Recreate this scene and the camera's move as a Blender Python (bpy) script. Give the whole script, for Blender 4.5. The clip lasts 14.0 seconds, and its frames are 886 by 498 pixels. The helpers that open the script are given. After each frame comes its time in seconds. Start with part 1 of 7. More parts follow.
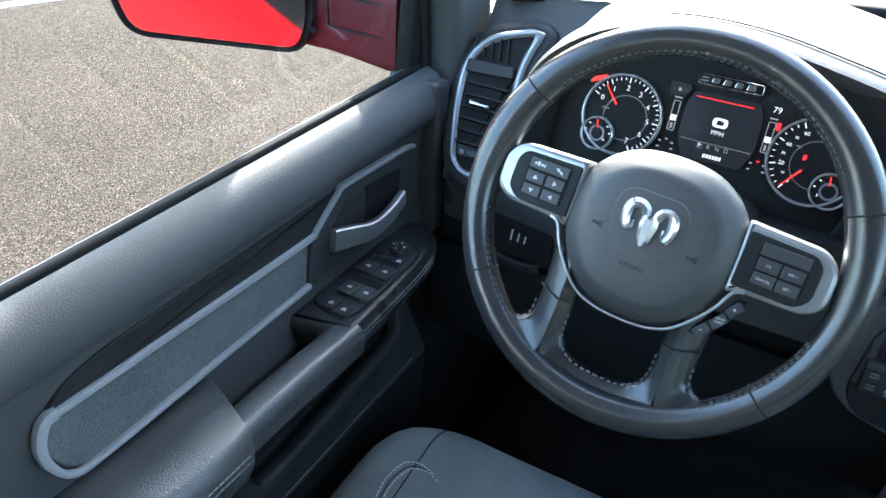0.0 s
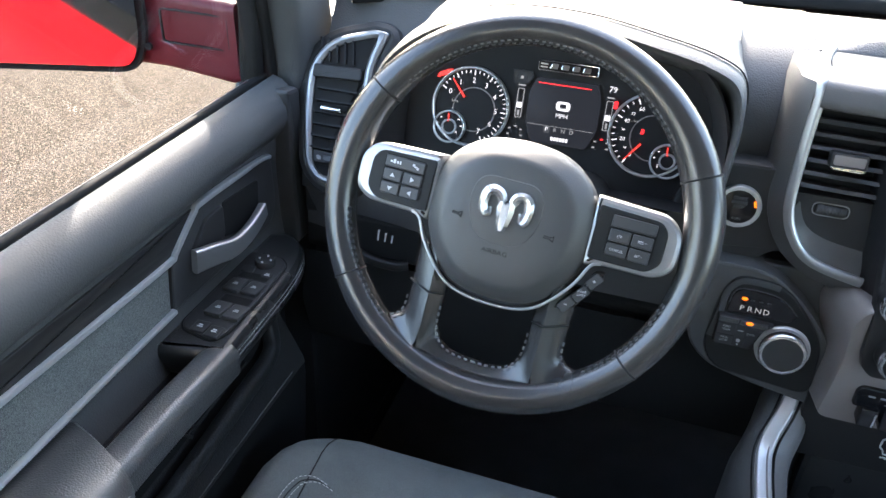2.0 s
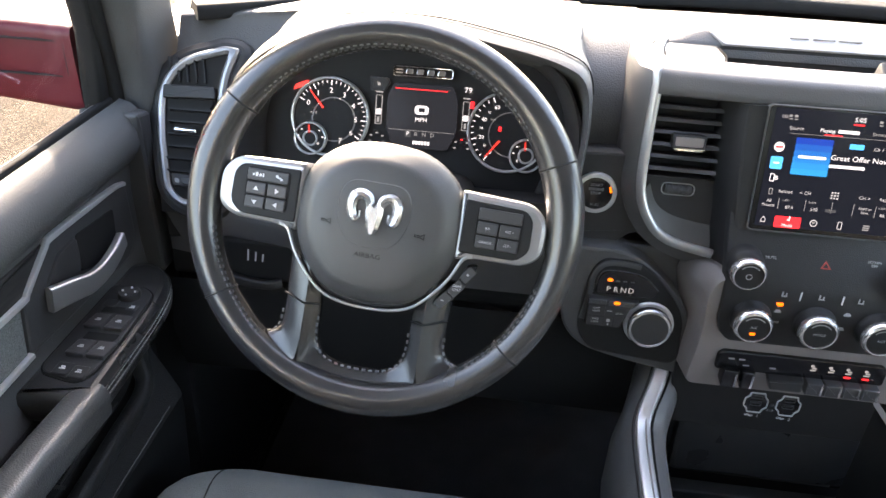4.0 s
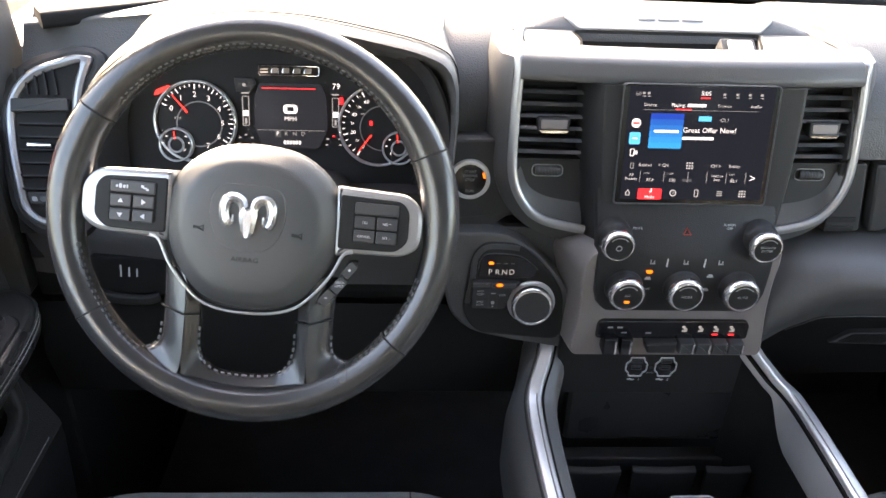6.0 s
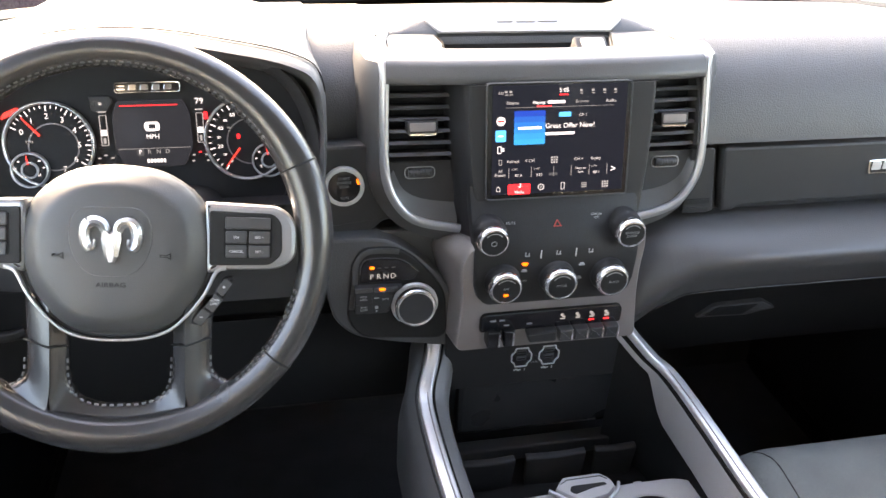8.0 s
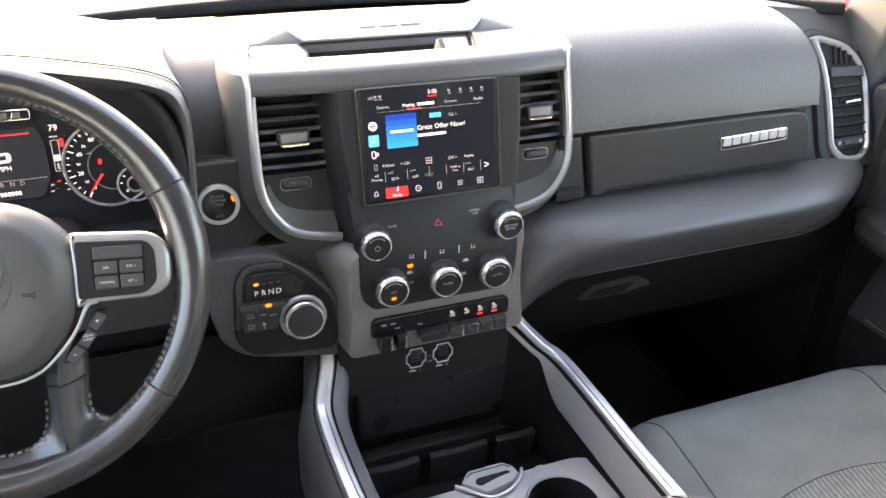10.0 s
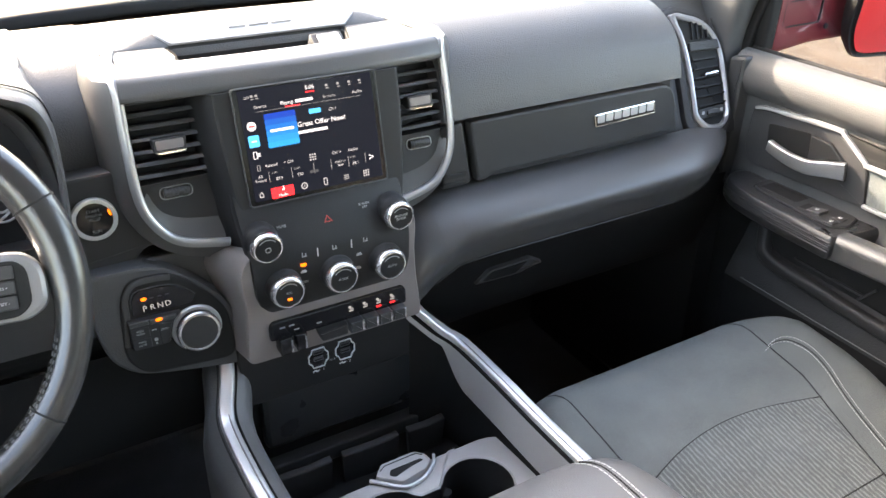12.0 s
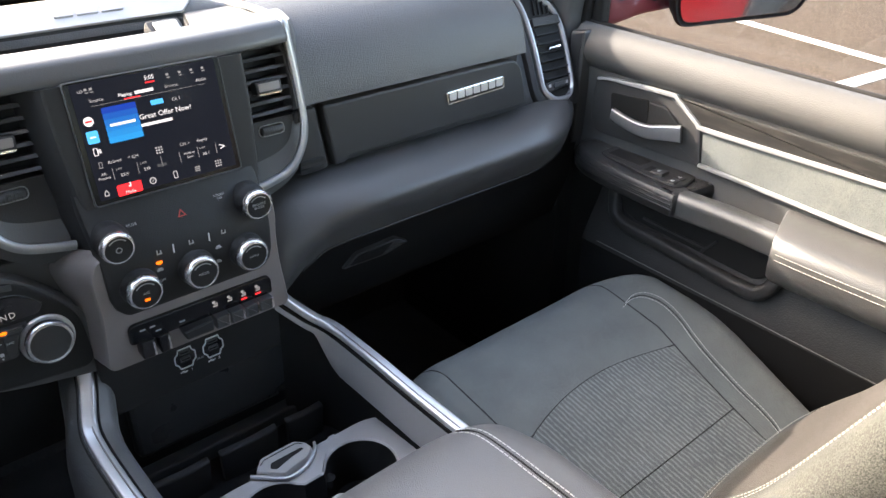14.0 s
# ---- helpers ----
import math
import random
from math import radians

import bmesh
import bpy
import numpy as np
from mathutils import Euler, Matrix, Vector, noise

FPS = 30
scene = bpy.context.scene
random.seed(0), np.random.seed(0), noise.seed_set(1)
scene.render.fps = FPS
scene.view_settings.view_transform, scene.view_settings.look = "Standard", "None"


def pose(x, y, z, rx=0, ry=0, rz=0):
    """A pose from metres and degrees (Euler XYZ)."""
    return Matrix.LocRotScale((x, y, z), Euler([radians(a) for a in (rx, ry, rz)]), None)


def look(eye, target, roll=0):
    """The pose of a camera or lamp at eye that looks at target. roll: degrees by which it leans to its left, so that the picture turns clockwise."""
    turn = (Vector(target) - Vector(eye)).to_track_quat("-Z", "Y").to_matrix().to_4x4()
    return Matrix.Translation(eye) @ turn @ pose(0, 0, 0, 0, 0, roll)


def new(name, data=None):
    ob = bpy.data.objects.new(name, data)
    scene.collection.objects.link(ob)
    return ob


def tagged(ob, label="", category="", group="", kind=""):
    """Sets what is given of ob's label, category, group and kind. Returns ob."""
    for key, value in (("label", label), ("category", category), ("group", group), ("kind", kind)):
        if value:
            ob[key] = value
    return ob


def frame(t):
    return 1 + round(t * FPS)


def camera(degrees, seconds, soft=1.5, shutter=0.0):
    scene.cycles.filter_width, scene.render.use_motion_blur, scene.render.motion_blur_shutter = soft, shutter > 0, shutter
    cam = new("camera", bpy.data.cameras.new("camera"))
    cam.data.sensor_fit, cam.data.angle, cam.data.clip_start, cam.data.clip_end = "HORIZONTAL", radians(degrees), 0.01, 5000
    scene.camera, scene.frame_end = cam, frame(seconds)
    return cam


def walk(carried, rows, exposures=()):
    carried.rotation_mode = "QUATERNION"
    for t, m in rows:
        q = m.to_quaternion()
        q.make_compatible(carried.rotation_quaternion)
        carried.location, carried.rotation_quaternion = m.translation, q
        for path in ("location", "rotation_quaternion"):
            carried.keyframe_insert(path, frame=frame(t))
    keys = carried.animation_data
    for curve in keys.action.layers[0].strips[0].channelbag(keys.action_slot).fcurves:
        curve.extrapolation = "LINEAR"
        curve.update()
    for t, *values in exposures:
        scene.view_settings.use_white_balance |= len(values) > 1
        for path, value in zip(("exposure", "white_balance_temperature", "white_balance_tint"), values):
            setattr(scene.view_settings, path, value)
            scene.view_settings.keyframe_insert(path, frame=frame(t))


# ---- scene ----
cam = camera(59.5, 14.0)
PATH = [
    (0, (-0.349, -0.739, 1.87), (-1.138, 0.738, 0.776), 3.0),
    (0.5, (-0.347, -0.738, 1.869), (-1.078, 0.772, 0.779), 2.6),
    (1, (-0.344, -0.737, 1.871), (-1.005, 0.803, 0.78), 2.1),
    (1.5, (-0.342, -0.739, 1.868), (-0.92, 0.843, 0.788), 2.2),
    (2, (-0.34, -0.739, 1.869), (-0.837, 0.873, 0.794), 2.3),
    (2.5, (-0.341, -0.743, 1.867), (-0.755, 0.901, 0.806), 2.5),
    (3, (-0.338, -0.745, 1.862), (-0.68, 0.93, 0.823), 2.5),
    (5.5, (-0.332, -0.75, 1.858), (-0.304, 0.968, 0.834), 2.3),
    (6, (-0.326, -0.752, 1.86), (-0.233, 0.962, 0.833), 2.3),
    (6.5, (-0.323, -0.755, 1.86), (-0.161, 0.957, 0.839), 2.3),
    (7, (-0.319, -0.757, 1.86), (-0.086, 0.95, 0.844), 2.5),
    (7.5, (-0.315, -0.759, 1.862), (-0.014, 0.94, 0.85), 2.6),
    (8, (-0.313, -0.76, 1.863), (0.059, 0.929, 0.858), 2.6),
    (10.5, (-0.305, -0.768, 1.866), (0.4, 0.825, 0.884), 1.6),
    (11, (-0.304, -0.772, 1.863), (0.462, 0.798, 0.888), 1.4),
    (11.5, (-0.305, -0.772, 1.862), (0.528, 0.76, 0.882), 1.2),
    (12, (-0.305, -0.773, 1.86), (0.578, 0.726, 0.873), 0.9),
    (12.5, (-0.305, -0.774, 1.857), (0.64, 0.677, 0.857), 0.8),
    (13, (-0.299, -0.781, 1.864), (0.708, 0.617, 0.848), 1.1),
    (13.5, (-0.299, -0.785, 1.858), (0.779, 0.562, 0.846), 1.3),
    (14, (-0.299, -0.788, 1.855), (0.839, 0.511, 0.846), 1.5),
]
walk(cam, [(t, look(eye, target, roll)) for t, eye, target, roll in PATH],
     exposures=[(0, 4.05, 5800, 3), (3, 4.38, 7300, 16), (6.5, 4.42, 8050, 18), (8, 4.64, 8150, 19), (10.5, 4.68, 8250, 17), (12.5, 4.5, 7650, 15), (14, 4.07, 7400, 15)])

# ---- light: low sun from ahead and to the driver's side, clear sky ----
SUN_AZ, SUN_EL = radians(-24), radians(30)
world = bpy.data.worlds.new("sky")
scene.world = world
world.use_nodes = True
wn = world.node_tree.nodes
sky = wn.new("ShaderNodeTexSky")
sky.sky_type, sky.sun_disc = "NISHITA", False
sky.sun_elevation, sky.sun_rotation = SUN_EL, SUN_AZ
sky.air_density, sky.dust_density, sky.ozone_density = 1.0, 3.0, 0.6       # a hazy, pale sky
world.node_tree.links.new(sky.outputs[0], wn["Background"].inputs[0])
wn["Background"].inputs[1].default_value = 0.15
sun = new("sun", bpy.data.lights.new("sun", "SUN"))
sun.data.energy, sun.data.angle, sun.data.color = 1.3, radians(0.6), (1.0, 0.95, 0.88)
sun_from = Vector((math.sin(SUN_AZ) * math.cos(SUN_EL), math.cos(SUN_AZ) * math.cos(SUN_EL), math.sin(SUN_EL)))
sun.matrix_world = look(sun_from * 30, (0, 0, 0))


# ---- materials ----
def material(name, color, rough=0.5, metal=0.0, spec=0.5, grain=0.0, scale=400.0, vary=0.15, coat=0.0):
    """A surface with fine relief (grain, at that many cells a metre) and broad wear in its colour and gloss."""
    m = bpy.data.materials.new(name)
    m.use_nodes = True
    n, link = m.node_tree.nodes, m.node_tree.links.new
    b = n["Principled BSDF"]
    b.inputs["Roughness"].default_value, b.inputs["Metallic"].default_value = rough, metal
    b.inputs["Specular IOR Level"].default_value, b.inputs["Coat Weight"].default_value = spec, coat
    where = n.new("ShaderNodeTexCoord")
    broad = n.new("ShaderNodeTexNoise")
    broad.inputs["Scale"].default_value, broad.inputs["Detail"].default_value = 9.0, 6.0
    link(where.outputs["Object"], broad.inputs["Vector"])
    mix = n.new("ShaderNodeMix")
    mix.data_type = "RGBA"
    mix.inputs[6].default_value = (*[c * (1 - vary) for c in color], 1)
    mix.inputs[7].default_value = (*[min(1, c * (1 + vary)) for c in color], 1)
    link(broad.outputs["Fac"], mix.inputs[0])
    link(mix.outputs[2], b.inputs["Base Color"])
    gloss = n.new("ShaderNodeMapRange")
    gloss.inputs[3].default_value, gloss.inputs[4].default_value = max(0.02, rough - 0.07), min(1, rough + 0.07)
    link(broad.outputs["Fac"], gloss.inputs[0])
    link(gloss.outputs[0], b.inputs["Roughness"])
    if grain:
        warp = n.new("ShaderNodeTexNoise")
        warp.inputs["Scale"].default_value, warp.inputs["Detail"].default_value = scale * 0.4, 2.0
        link(where.outputs["Object"], warp.inputs["Vector"])
        bend = n.new("ShaderNodeMix")
        bend.data_type = "VECTOR"
        bend.inputs[0].default_value = 0.45 / scale
        link(where.outputs["Object"], bend.inputs[4])
        link(warp.outputs["Color"], bend.inputs[5])
        cells = n.new("ShaderNodeTexVoronoi")
        cells.feature = "SMOOTH_F1"
        cells.inputs["Scale"].default_value, cells.inputs["Smoothness"].default_value = scale, 0.6
        link(bend.outputs[1], cells.inputs["Vector"])
        bump = n.new("ShaderNodeBump")
        bump.inputs["Strength"].default_value, bump.inputs["Distance"].default_value = grain, 0.0012
        bump.invert = True
        link(cells.outputs["Distance"], bump.inputs["Height"])
        link(bump.outputs[0], b.inputs["Normal"])
    return m


def glow(name, color, strength=1.0):
    m = bpy.data.materials.new(name)
    m.use_nodes = True
    b = m.node_tree.nodes["Principled BSDF"]
    b.inputs["Base Color"].default_value = (0.01, 0.01, 0.01, 1)
    b.inputs["Roughness"].default_value, b.inputs["Specular IOR Level"].default_value = 0.12, 0.05
    b.inputs["Emission Color"].default_value, b.inputs["Emission Strength"].default_value = (*color, 1), strength
    return m


def cloth(name, dark, light, scale, ribs=0.0):
    """Woven cloth: crossing threads, and broad ribs where asked for."""
    m = bpy.data.materials.new(name)
    m.use_nodes = True
    n, link = m.node_tree.nodes, m.node_tree.links.new
    b = n["Principled BSDF"]
    b.inputs["Roughness"].default_value, b.inputs["Specular IOR Level"].default_value = 0.95, 0.15
    b.inputs["Sheen Weight"].default_value = 0.06
    where = n.new("ShaderNodeTexCoord")
    fine = n.new("ShaderNodeTexNoise")
    fine.inputs["Scale"].default_value, fine.inputs["Detail"].default_value = scale, 3.0
    link(where.outputs["Object"], fine.inputs["Vector"])
    broad = n.new("ShaderNodeTexNoise")
    broad.inputs["Scale"].default_value, broad.inputs["Detail"].default_value = 14.0, 5.0
    link(where.outputs["Object"], broad.inputs["Vector"])
    both = n.new("ShaderNodeMath")
    both.operation = "MULTIPLY_ADD"
    both.inputs[1].default_value = 0.75
    link(fine.outputs["Fac"], both.inputs[0])
    quarter = n.new("ShaderNodeMath")
    quarter.operation, quarter.inputs[1].default_value = "MULTIPLY", 0.25
    link(broad.outputs["Fac"], quarter.inputs[0])
    link(quarter.outputs[0], both.inputs[2])
    height = both.outputs[0]
    ramp = n.new("ShaderNodeMapRange")
    ramp.inputs[1].default_value, ramp.inputs[2].default_value = 0.35, 0.65
    link(height, ramp.inputs[0])
    factor = ramp.outputs[0]
    if ribs:
        wave = n.new("ShaderNodeTexWave")
        wave.bands_direction = "X"
        wave.inputs["Scale"].default_value, wave.inputs["Distortion"].default_value = ribs, 2.2
        wave.inputs["Detail"].default_value, wave.inputs["Detail Scale"].default_value = 3.0, 2.2
        link(where.outputs["Object"], wave.inputs["Vector"])
        sharp = n.new("ShaderNodeMath")
        sharp.operation, sharp.inputs[1].default_value = "POWER", 2.5
        link(wave.outputs["Fac"], sharp.inputs[0])
        worn = n.new("ShaderNodeTexNoise")
        worn.inputs["Scale"].default_value, worn.inputs["Detail"].default_value = 110.0, 3.0
        link(where.outputs["Object"], worn.inputs["Vector"])
        patch = n.new("ShaderNodeMapRange")
        patch.inputs[1].default_value, patch.inputs[2].default_value = 0.2, 0.62
        link(worn.outputs["Fac"], patch.inputs[0])
        fade = n.new("ShaderNodeMath")
        fade.operation = "MULTIPLY"
        link(sharp.outputs[0], fade.inputs[0])
        link(patch.outputs[0], fade.inputs[1])
        add = n.new("ShaderNodeMath")
        add.operation, add.use_clamp = "ADD", True
        link(fade.outputs[0], add.inputs[0])
        half = n.new("ShaderNodeMath")
        half.operation, half.inputs[1].default_value = "MULTIPLY", 0.5
        link(factor, half.inputs[0])
        link(half.outputs[0], add.inputs[1])
        factor = add.outputs[0]
    mix = n.new("ShaderNodeMix")
    mix.data_type = "RGBA"
    mix.inputs[6].default_value, mix.inputs[7].default_value = (*dark, 1), (*light, 1)
    link(factor, mix.inputs[0])
    link(mix.outputs[2], b.inputs["Base Color"])
    bump = n.new("ShaderNodeBump")
    bump.inputs["Strength"].default_value, bump.inputs["Distance"].default_value = 0.5, 0.001
    link(factor, bump.inputs["Height"])
    link(bump.outputs[0], b.inputs["Normal"])
    return m


def speckle(name, stones, mortar, scale):
    """Coarse asphalt: stones of several tones in dark binder."""
    m = bpy.data.materials.new(name)
    m.use_nodes = True
    n, link = m.node_tree.nodes, m.node_tree.links.new
    b = n["Principled BSDF"]
    b.inputs["Roughness"].default_value, b.inputs["Specular IOR Level"].default_value = 0.95, 0.06
    where = n.new("ShaderNodeTexCoord")
    cells = n.new("ShaderNodeTexVoronoi")
    cells.inputs["Scale"].default_value = scale
    link(where.outputs["Object"], cells.inputs["Vector"])
    tone = n.new("ShaderNodeSeparateColor")
    link(cells.outputs["Color"], tone.inputs[0])
    ramp = n.new("ShaderNodeValToRGB")
    ramp.color_ramp.interpolation = "CONSTANT"
    for i, c in enumerate(stones):
        e = ramp.color_ramp.elements[i] if i < 2 else ramp.color_ramp.elements.new(i / len(stones))
        e.position, e.color = i / len(stones), (*c, 1)
    link(tone.outputs[0], ramp.inputs[0])
    broad = n.new("ShaderNodeTexNoise")
    broad.inputs["Scale"].default_value, broad.inputs["Detail"].default_value = 0.7, 8.0
    link(where.outputs["Object"], broad.inputs["Vector"])
    edge = n.new("ShaderNodeMapRange")
    edge.inputs[1].default_value, edge.inputs[2].default_value = 0.35, 0.75
    link(cells.outputs["Distance"], edge.inputs[0])
    mix = n.new("ShaderNodeMix")
    mix.data_type = "RGBA"
    link(ramp.outputs[0], mix.inputs[6])
    mix.inputs[7].default_value = (*mortar, 1)
    link(edge.outputs[0], mix.inputs[0])
    stain = n.new("ShaderNodeMix")
    stain.data_type, stain.blend_type = "RGBA", "MULTIPLY"
    stain.inputs[0].default_value = 0.35
    link(mix.outputs[2], stain.inputs[6])
    link(broad.outputs["Fac"], stain.inputs[7])
    link(stain.outputs[2], b.inputs["Base Color"])
    bump = n.new("ShaderNodeBump")
    bump.inputs["Strength"].default_value, bump.inputs["Distance"].default_value = 0.7, 0.006
    bump.invert = True
    link(cells.outputs["Distance"], bump.inputs["Height"])
    link(bump.outputs[0], b.inputs["Normal"])
    return m


def pane_glass(name, gloss=0.06, tint=(0.93, 0.95, 0.94)):
    """Thin flat glass: lets light straight through and mirrors a little of it."""
    m = bpy.data.materials.new(name)
    m.use_nodes = True
    n, link = m.node_tree.nodes, m.node_tree.links.new
    n.remove(n["Principled BSDF"])
    clear, shine, mix = n.new("ShaderNodeBsdfTransparent"), n.new("ShaderNodeBsdfGlossy"), n.new("ShaderNodeMixShader")
    clear.inputs[0].default_value = (*tint, 1)
    shine.inputs["Roughness"].default_value = 0.01
    mix.inputs[0].default_value = gloss
    link(clear.outputs[0], mix.inputs[1])
    link(shine.outputs[0], mix.inputs[2])
    link(mix.outputs[0], n["Material Output"].inputs[0])
    return m


def dark_wood(name):
    m = material(name, (0.02, 0.019, 0.018), 0.5, spec=0.3, vary=0.1)
    n, link = m.node_tree.nodes, m.node_tree.links.new
    where = n.new("ShaderNodeTexCoord")
    stretch = n.new("ShaderNodeMapping")
    stretch.inputs["Scale"].default_value = (1, 0.12, 1)
    link(where.outputs["Object"], stretch.inputs["Vector"])
    streak = n.new("ShaderNodeTexNoise")
    streak.inputs["Scale"].default_value, streak.inputs["Detail"].default_value = 150.0, 8.0
    link(stretch.outputs[0], streak.inputs["Vector"])
    ramp = n.new("ShaderNodeValToRGB")
    ramp.color_ramp.elements[0].position, ramp.color_ramp.elements[0].color = 0.45, (0.012, 0.012, 0.012, 1)
    ramp.color_ramp.elements[1].position, ramp.color_ramp.elements[1].color = 0.8, (0.04, 0.038, 0.035, 1)
    link(streak.outputs["Fac"], ramp.inputs[0])
    link(ramp.outputs[0], n["Principled BSDF"].inputs["Base Color"])
    return m


VINYL = material("grained_vinyl", (0.05, 0.0505, 0.051), 0.5, spec=0.42, grain=0.35, scale=560)
KNEE_VINYL = material("knee_pad_vinyl", (0.04, 0.039, 0.039), 0.42, spec=0.55, grain=0.15, scale=620)
VINYL_DOOR = material("door_vinyl", (0.062, 0.0635, 0.064), 0.64, spec=0.24, grain=0.25, scale=520)
PLASTIC = material("matt_black_plastic", (0.021, 0.021, 0.0215), 0.55, spec=0.32, grain=0.2, scale=900)
PLASTIC_DEEP = material("deep_black_plastic", (0.011, 0.011, 0.0112), 0.55, spec=0.25, grain=0.15, scale=900)
PIANO = material("gloss_black_plastic", (0.006, 0.006, 0.007), 0.12, vary=0.05)
LIP = material("smooth_soft_vinyl", (0.055, 0.055, 0.0545), 0.38, spec=0.5, grain=0.12, scale=700)
LEATHER = material("black_leather", (0.022, 0.0222, 0.0225), 0.29, spec=0.5, grain=0.2, scale=900)
SMOOTH_LEATHER = material("worn_leather", (0.0205, 0.0205, 0.021), 0.25, spec=0.8, grain=0.07, scale=800, vary=0.25)
PAD = material("airbag_cover", (0.05, 0.0505, 0.05), 0.42, spec=0.5, grain=0.16, scale=1300)
SILVER = material("satin_silver_paint", (0.5, 0.51, 0.515), 0.32, metal=0.6, vary=0.06)
SATIN = material("satin_grey_metal", (0.34, 0.345, 0.35), 0.34, metal=0.75, vary=0.06)
BRIGHT = material("bright_satin_metal", (0.6, 0.6, 0.6), 0.22, metal=0.9, vary=0.05)
MARK_RED = material("red_print", (0.3, 0.03, 0.02), 0.6)
EMBLEM = material("soft_chrome", (0.5, 0.51, 0.52), 0.24, metal=0.9, vary=0.04)
CHROME = material("chrome", (0.8, 0.8, 0.8), 0.08, metal=1.0, vary=0.04)
GUNMETAL = material("warm_grey_paint", (0.172, 0.154, 0.146), 0.45, metal=0.15, grain=0.08, scale=1500, vary=0.08)
CUP_GREY = material("satin_grey_paint", (0.33, 0.32, 0.315), 0.42, metal=0.15, grain=0.08, scale=1500, vary=0.08)
SEAM = material("dark_seam", (0.022, 0.022, 0.022), 0.9, spec=0.2)
THREAD = material("pale_thread", (0.34, 0.33, 0.3), 0.85)
THREAD_PALE = material("light_grey_thread", (0.5, 0.5, 0.48), 0.85)
THREAD_BLACK = material("black_thread", (0.045, 0.045, 0.045), 0.85)
DIAL_BLACK = material("dial_black", (0.011, 0.011, 0.012), 0.6, spec=0.2, grain=0.1, scale=900)
# Black with footwell shade in it, for undersides, lower panels and console walls
FOOT_SHADE_BLACK = material("shaded_foot_black", (0.009, 0.009, 0.009), 0.75, spec=0.1)
THREAD_DARK = material("grey_thread", (0.1, 0.1, 0.1), 0.85)
CLOTH = cloth("seat_cloth", (0.078, 0.086, 0.085), (0.162, 0.175, 0.172), 1300)
CLOTH_RIB = cloth("ribbed_seat_cloth", (0.066, 0.073, 0.072), (0.18, 0.192, 0.187), 1300, ribs=41)
CLOTH_DOOR = cloth("door_insert_cloth", (0.055, 0.063, 0.064), (0.17, 0.185, 0.18), 900)
WOOD = dark_wood("dark_streaked_trim")
# Black carpet with haze put into its colour, so lighter than black
CARPET = cloth("haze_lifted_carpet", (0.04, 0.038, 0.038), (0.1, 0.096, 0.095), 500)
ELBOW_LEATHER = material("elbow_leather", (0.052, 0.053, 0.053), 0.34, spec=0.65, grain=0.3, scale=600)
LID_LEATHER = material("grey_leather", (0.108, 0.108, 0.108), 0.38, spec=0.65, grain=0.35, scale=700)
# Seat cloth again, darkened to offset the strong sun on the backrest
BACK_CLOTH_DIM = cloth("dimmed_seat_cloth", (0.02, 0.021, 0.0195), (0.07, 0.073, 0.066), 620)
MESH = cloth("backrest_mesh_cloth", (0.022, 0.02, 0.018), (0.046, 0.042, 0.0375), 1500)
RED = material("red_car_paint", (0.32, 0.003, 0.008), 0.3, coat=0.25, spec=0.3, vary=0.05)
# Darker red than RED, for the mirror arms and pillar frames
MAROON = material("dark_red_outside", (0.09, 0.006, 0.012), 0.45, spec=0.3, vary=0.15)
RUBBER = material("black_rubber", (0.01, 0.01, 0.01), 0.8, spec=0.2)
GLASS = pane_glass("window_glass")
# Tint of the unseen rear panes, set to dim light from behind
TINTED = pane_glass("tinted_glass", 0.05, (0.22, 0.23, 0.23))
MIRROR = material("mirror_silver", (0.85, 0.85, 0.86), 0.02, metal=1.0, vary=0.02)
ASPHALT = speckle("coarse_asphalt", [(0.092, 0.067, 0.048), (0.043, 0.031, 0.0235), (0.175, 0.134, 0.103), (0.067, 0.048, 0.036), (0.09, 0.07, 0.055)], (0.022, 0.0165, 0.0125), 130)
LINE = material("white_road_paint", (0.33, 0.32, 0.3), 0.9, spec=0.1, grain=0.4, scale=120, vary=0.35)
HEADLINER = material("grey_headliner", (0.5, 0.49, 0.47), 0.95, grain=0.3, scale=500)
SCREEN = glow("screen_black", (0.006, 0.007, 0.016), 0.06)
# Grey glow stands in for the reflection on the cluster display
SHEEN_SCREEN = glow("cluster_display_reflection", (0.028, 0.031, 0.042), 0.045)
S_DIM = glow("screen_dim_grey", (0.12, 0.13, 0.15), 0.04)
S_WHITE = glow("screen_white", (0.9, 0.92, 1.0), 0.085)
S_MID = glow("screen_pale_grey", (0.75, 0.77, 0.84), 0.052)
S_GREY = glow("screen_grey", (0.5, 0.52, 0.56), 0.045)
S_RED = glow("screen_red", (1.0, 0.03, 0.04), 0.117)
S_CYAN = glow("screen_light_blue", (0.05, 0.42, 0.9), 0.104)
AMBER = glow("amber_lamp", (1.0, 0.16, 0.01), 0.16)
PRINT = material("white_print", (0.5, 0.5, 0.5), 0.7)
PRINT_DIM = material("grey_print", (0.28, 0.28, 0.28), 0.7)
KEY_PRINT = material("dim_key_print", (0.15, 0.15, 0.15), 0.7)
PANEL = material("control_panel_black", (0.013, 0.013, 0.0135), 0.5, spec=0.28, grain=0.2, scale=900)
KEY = material("grey_switch_plastic", (0.034, 0.0345, 0.0355), 0.45, grain=0.15, scale=900)
# Lower door panel and pocket lip, darkened by shade put in the colour
DOOR_LOW = material("shaded_lower_door", (0.018, 0.0182, 0.0185), 0.5, spec=0.25, grain=0.3, scale=450)
NEEDLE = glow("red_needle", (1.0, 0.05, 0.04), 0.104)


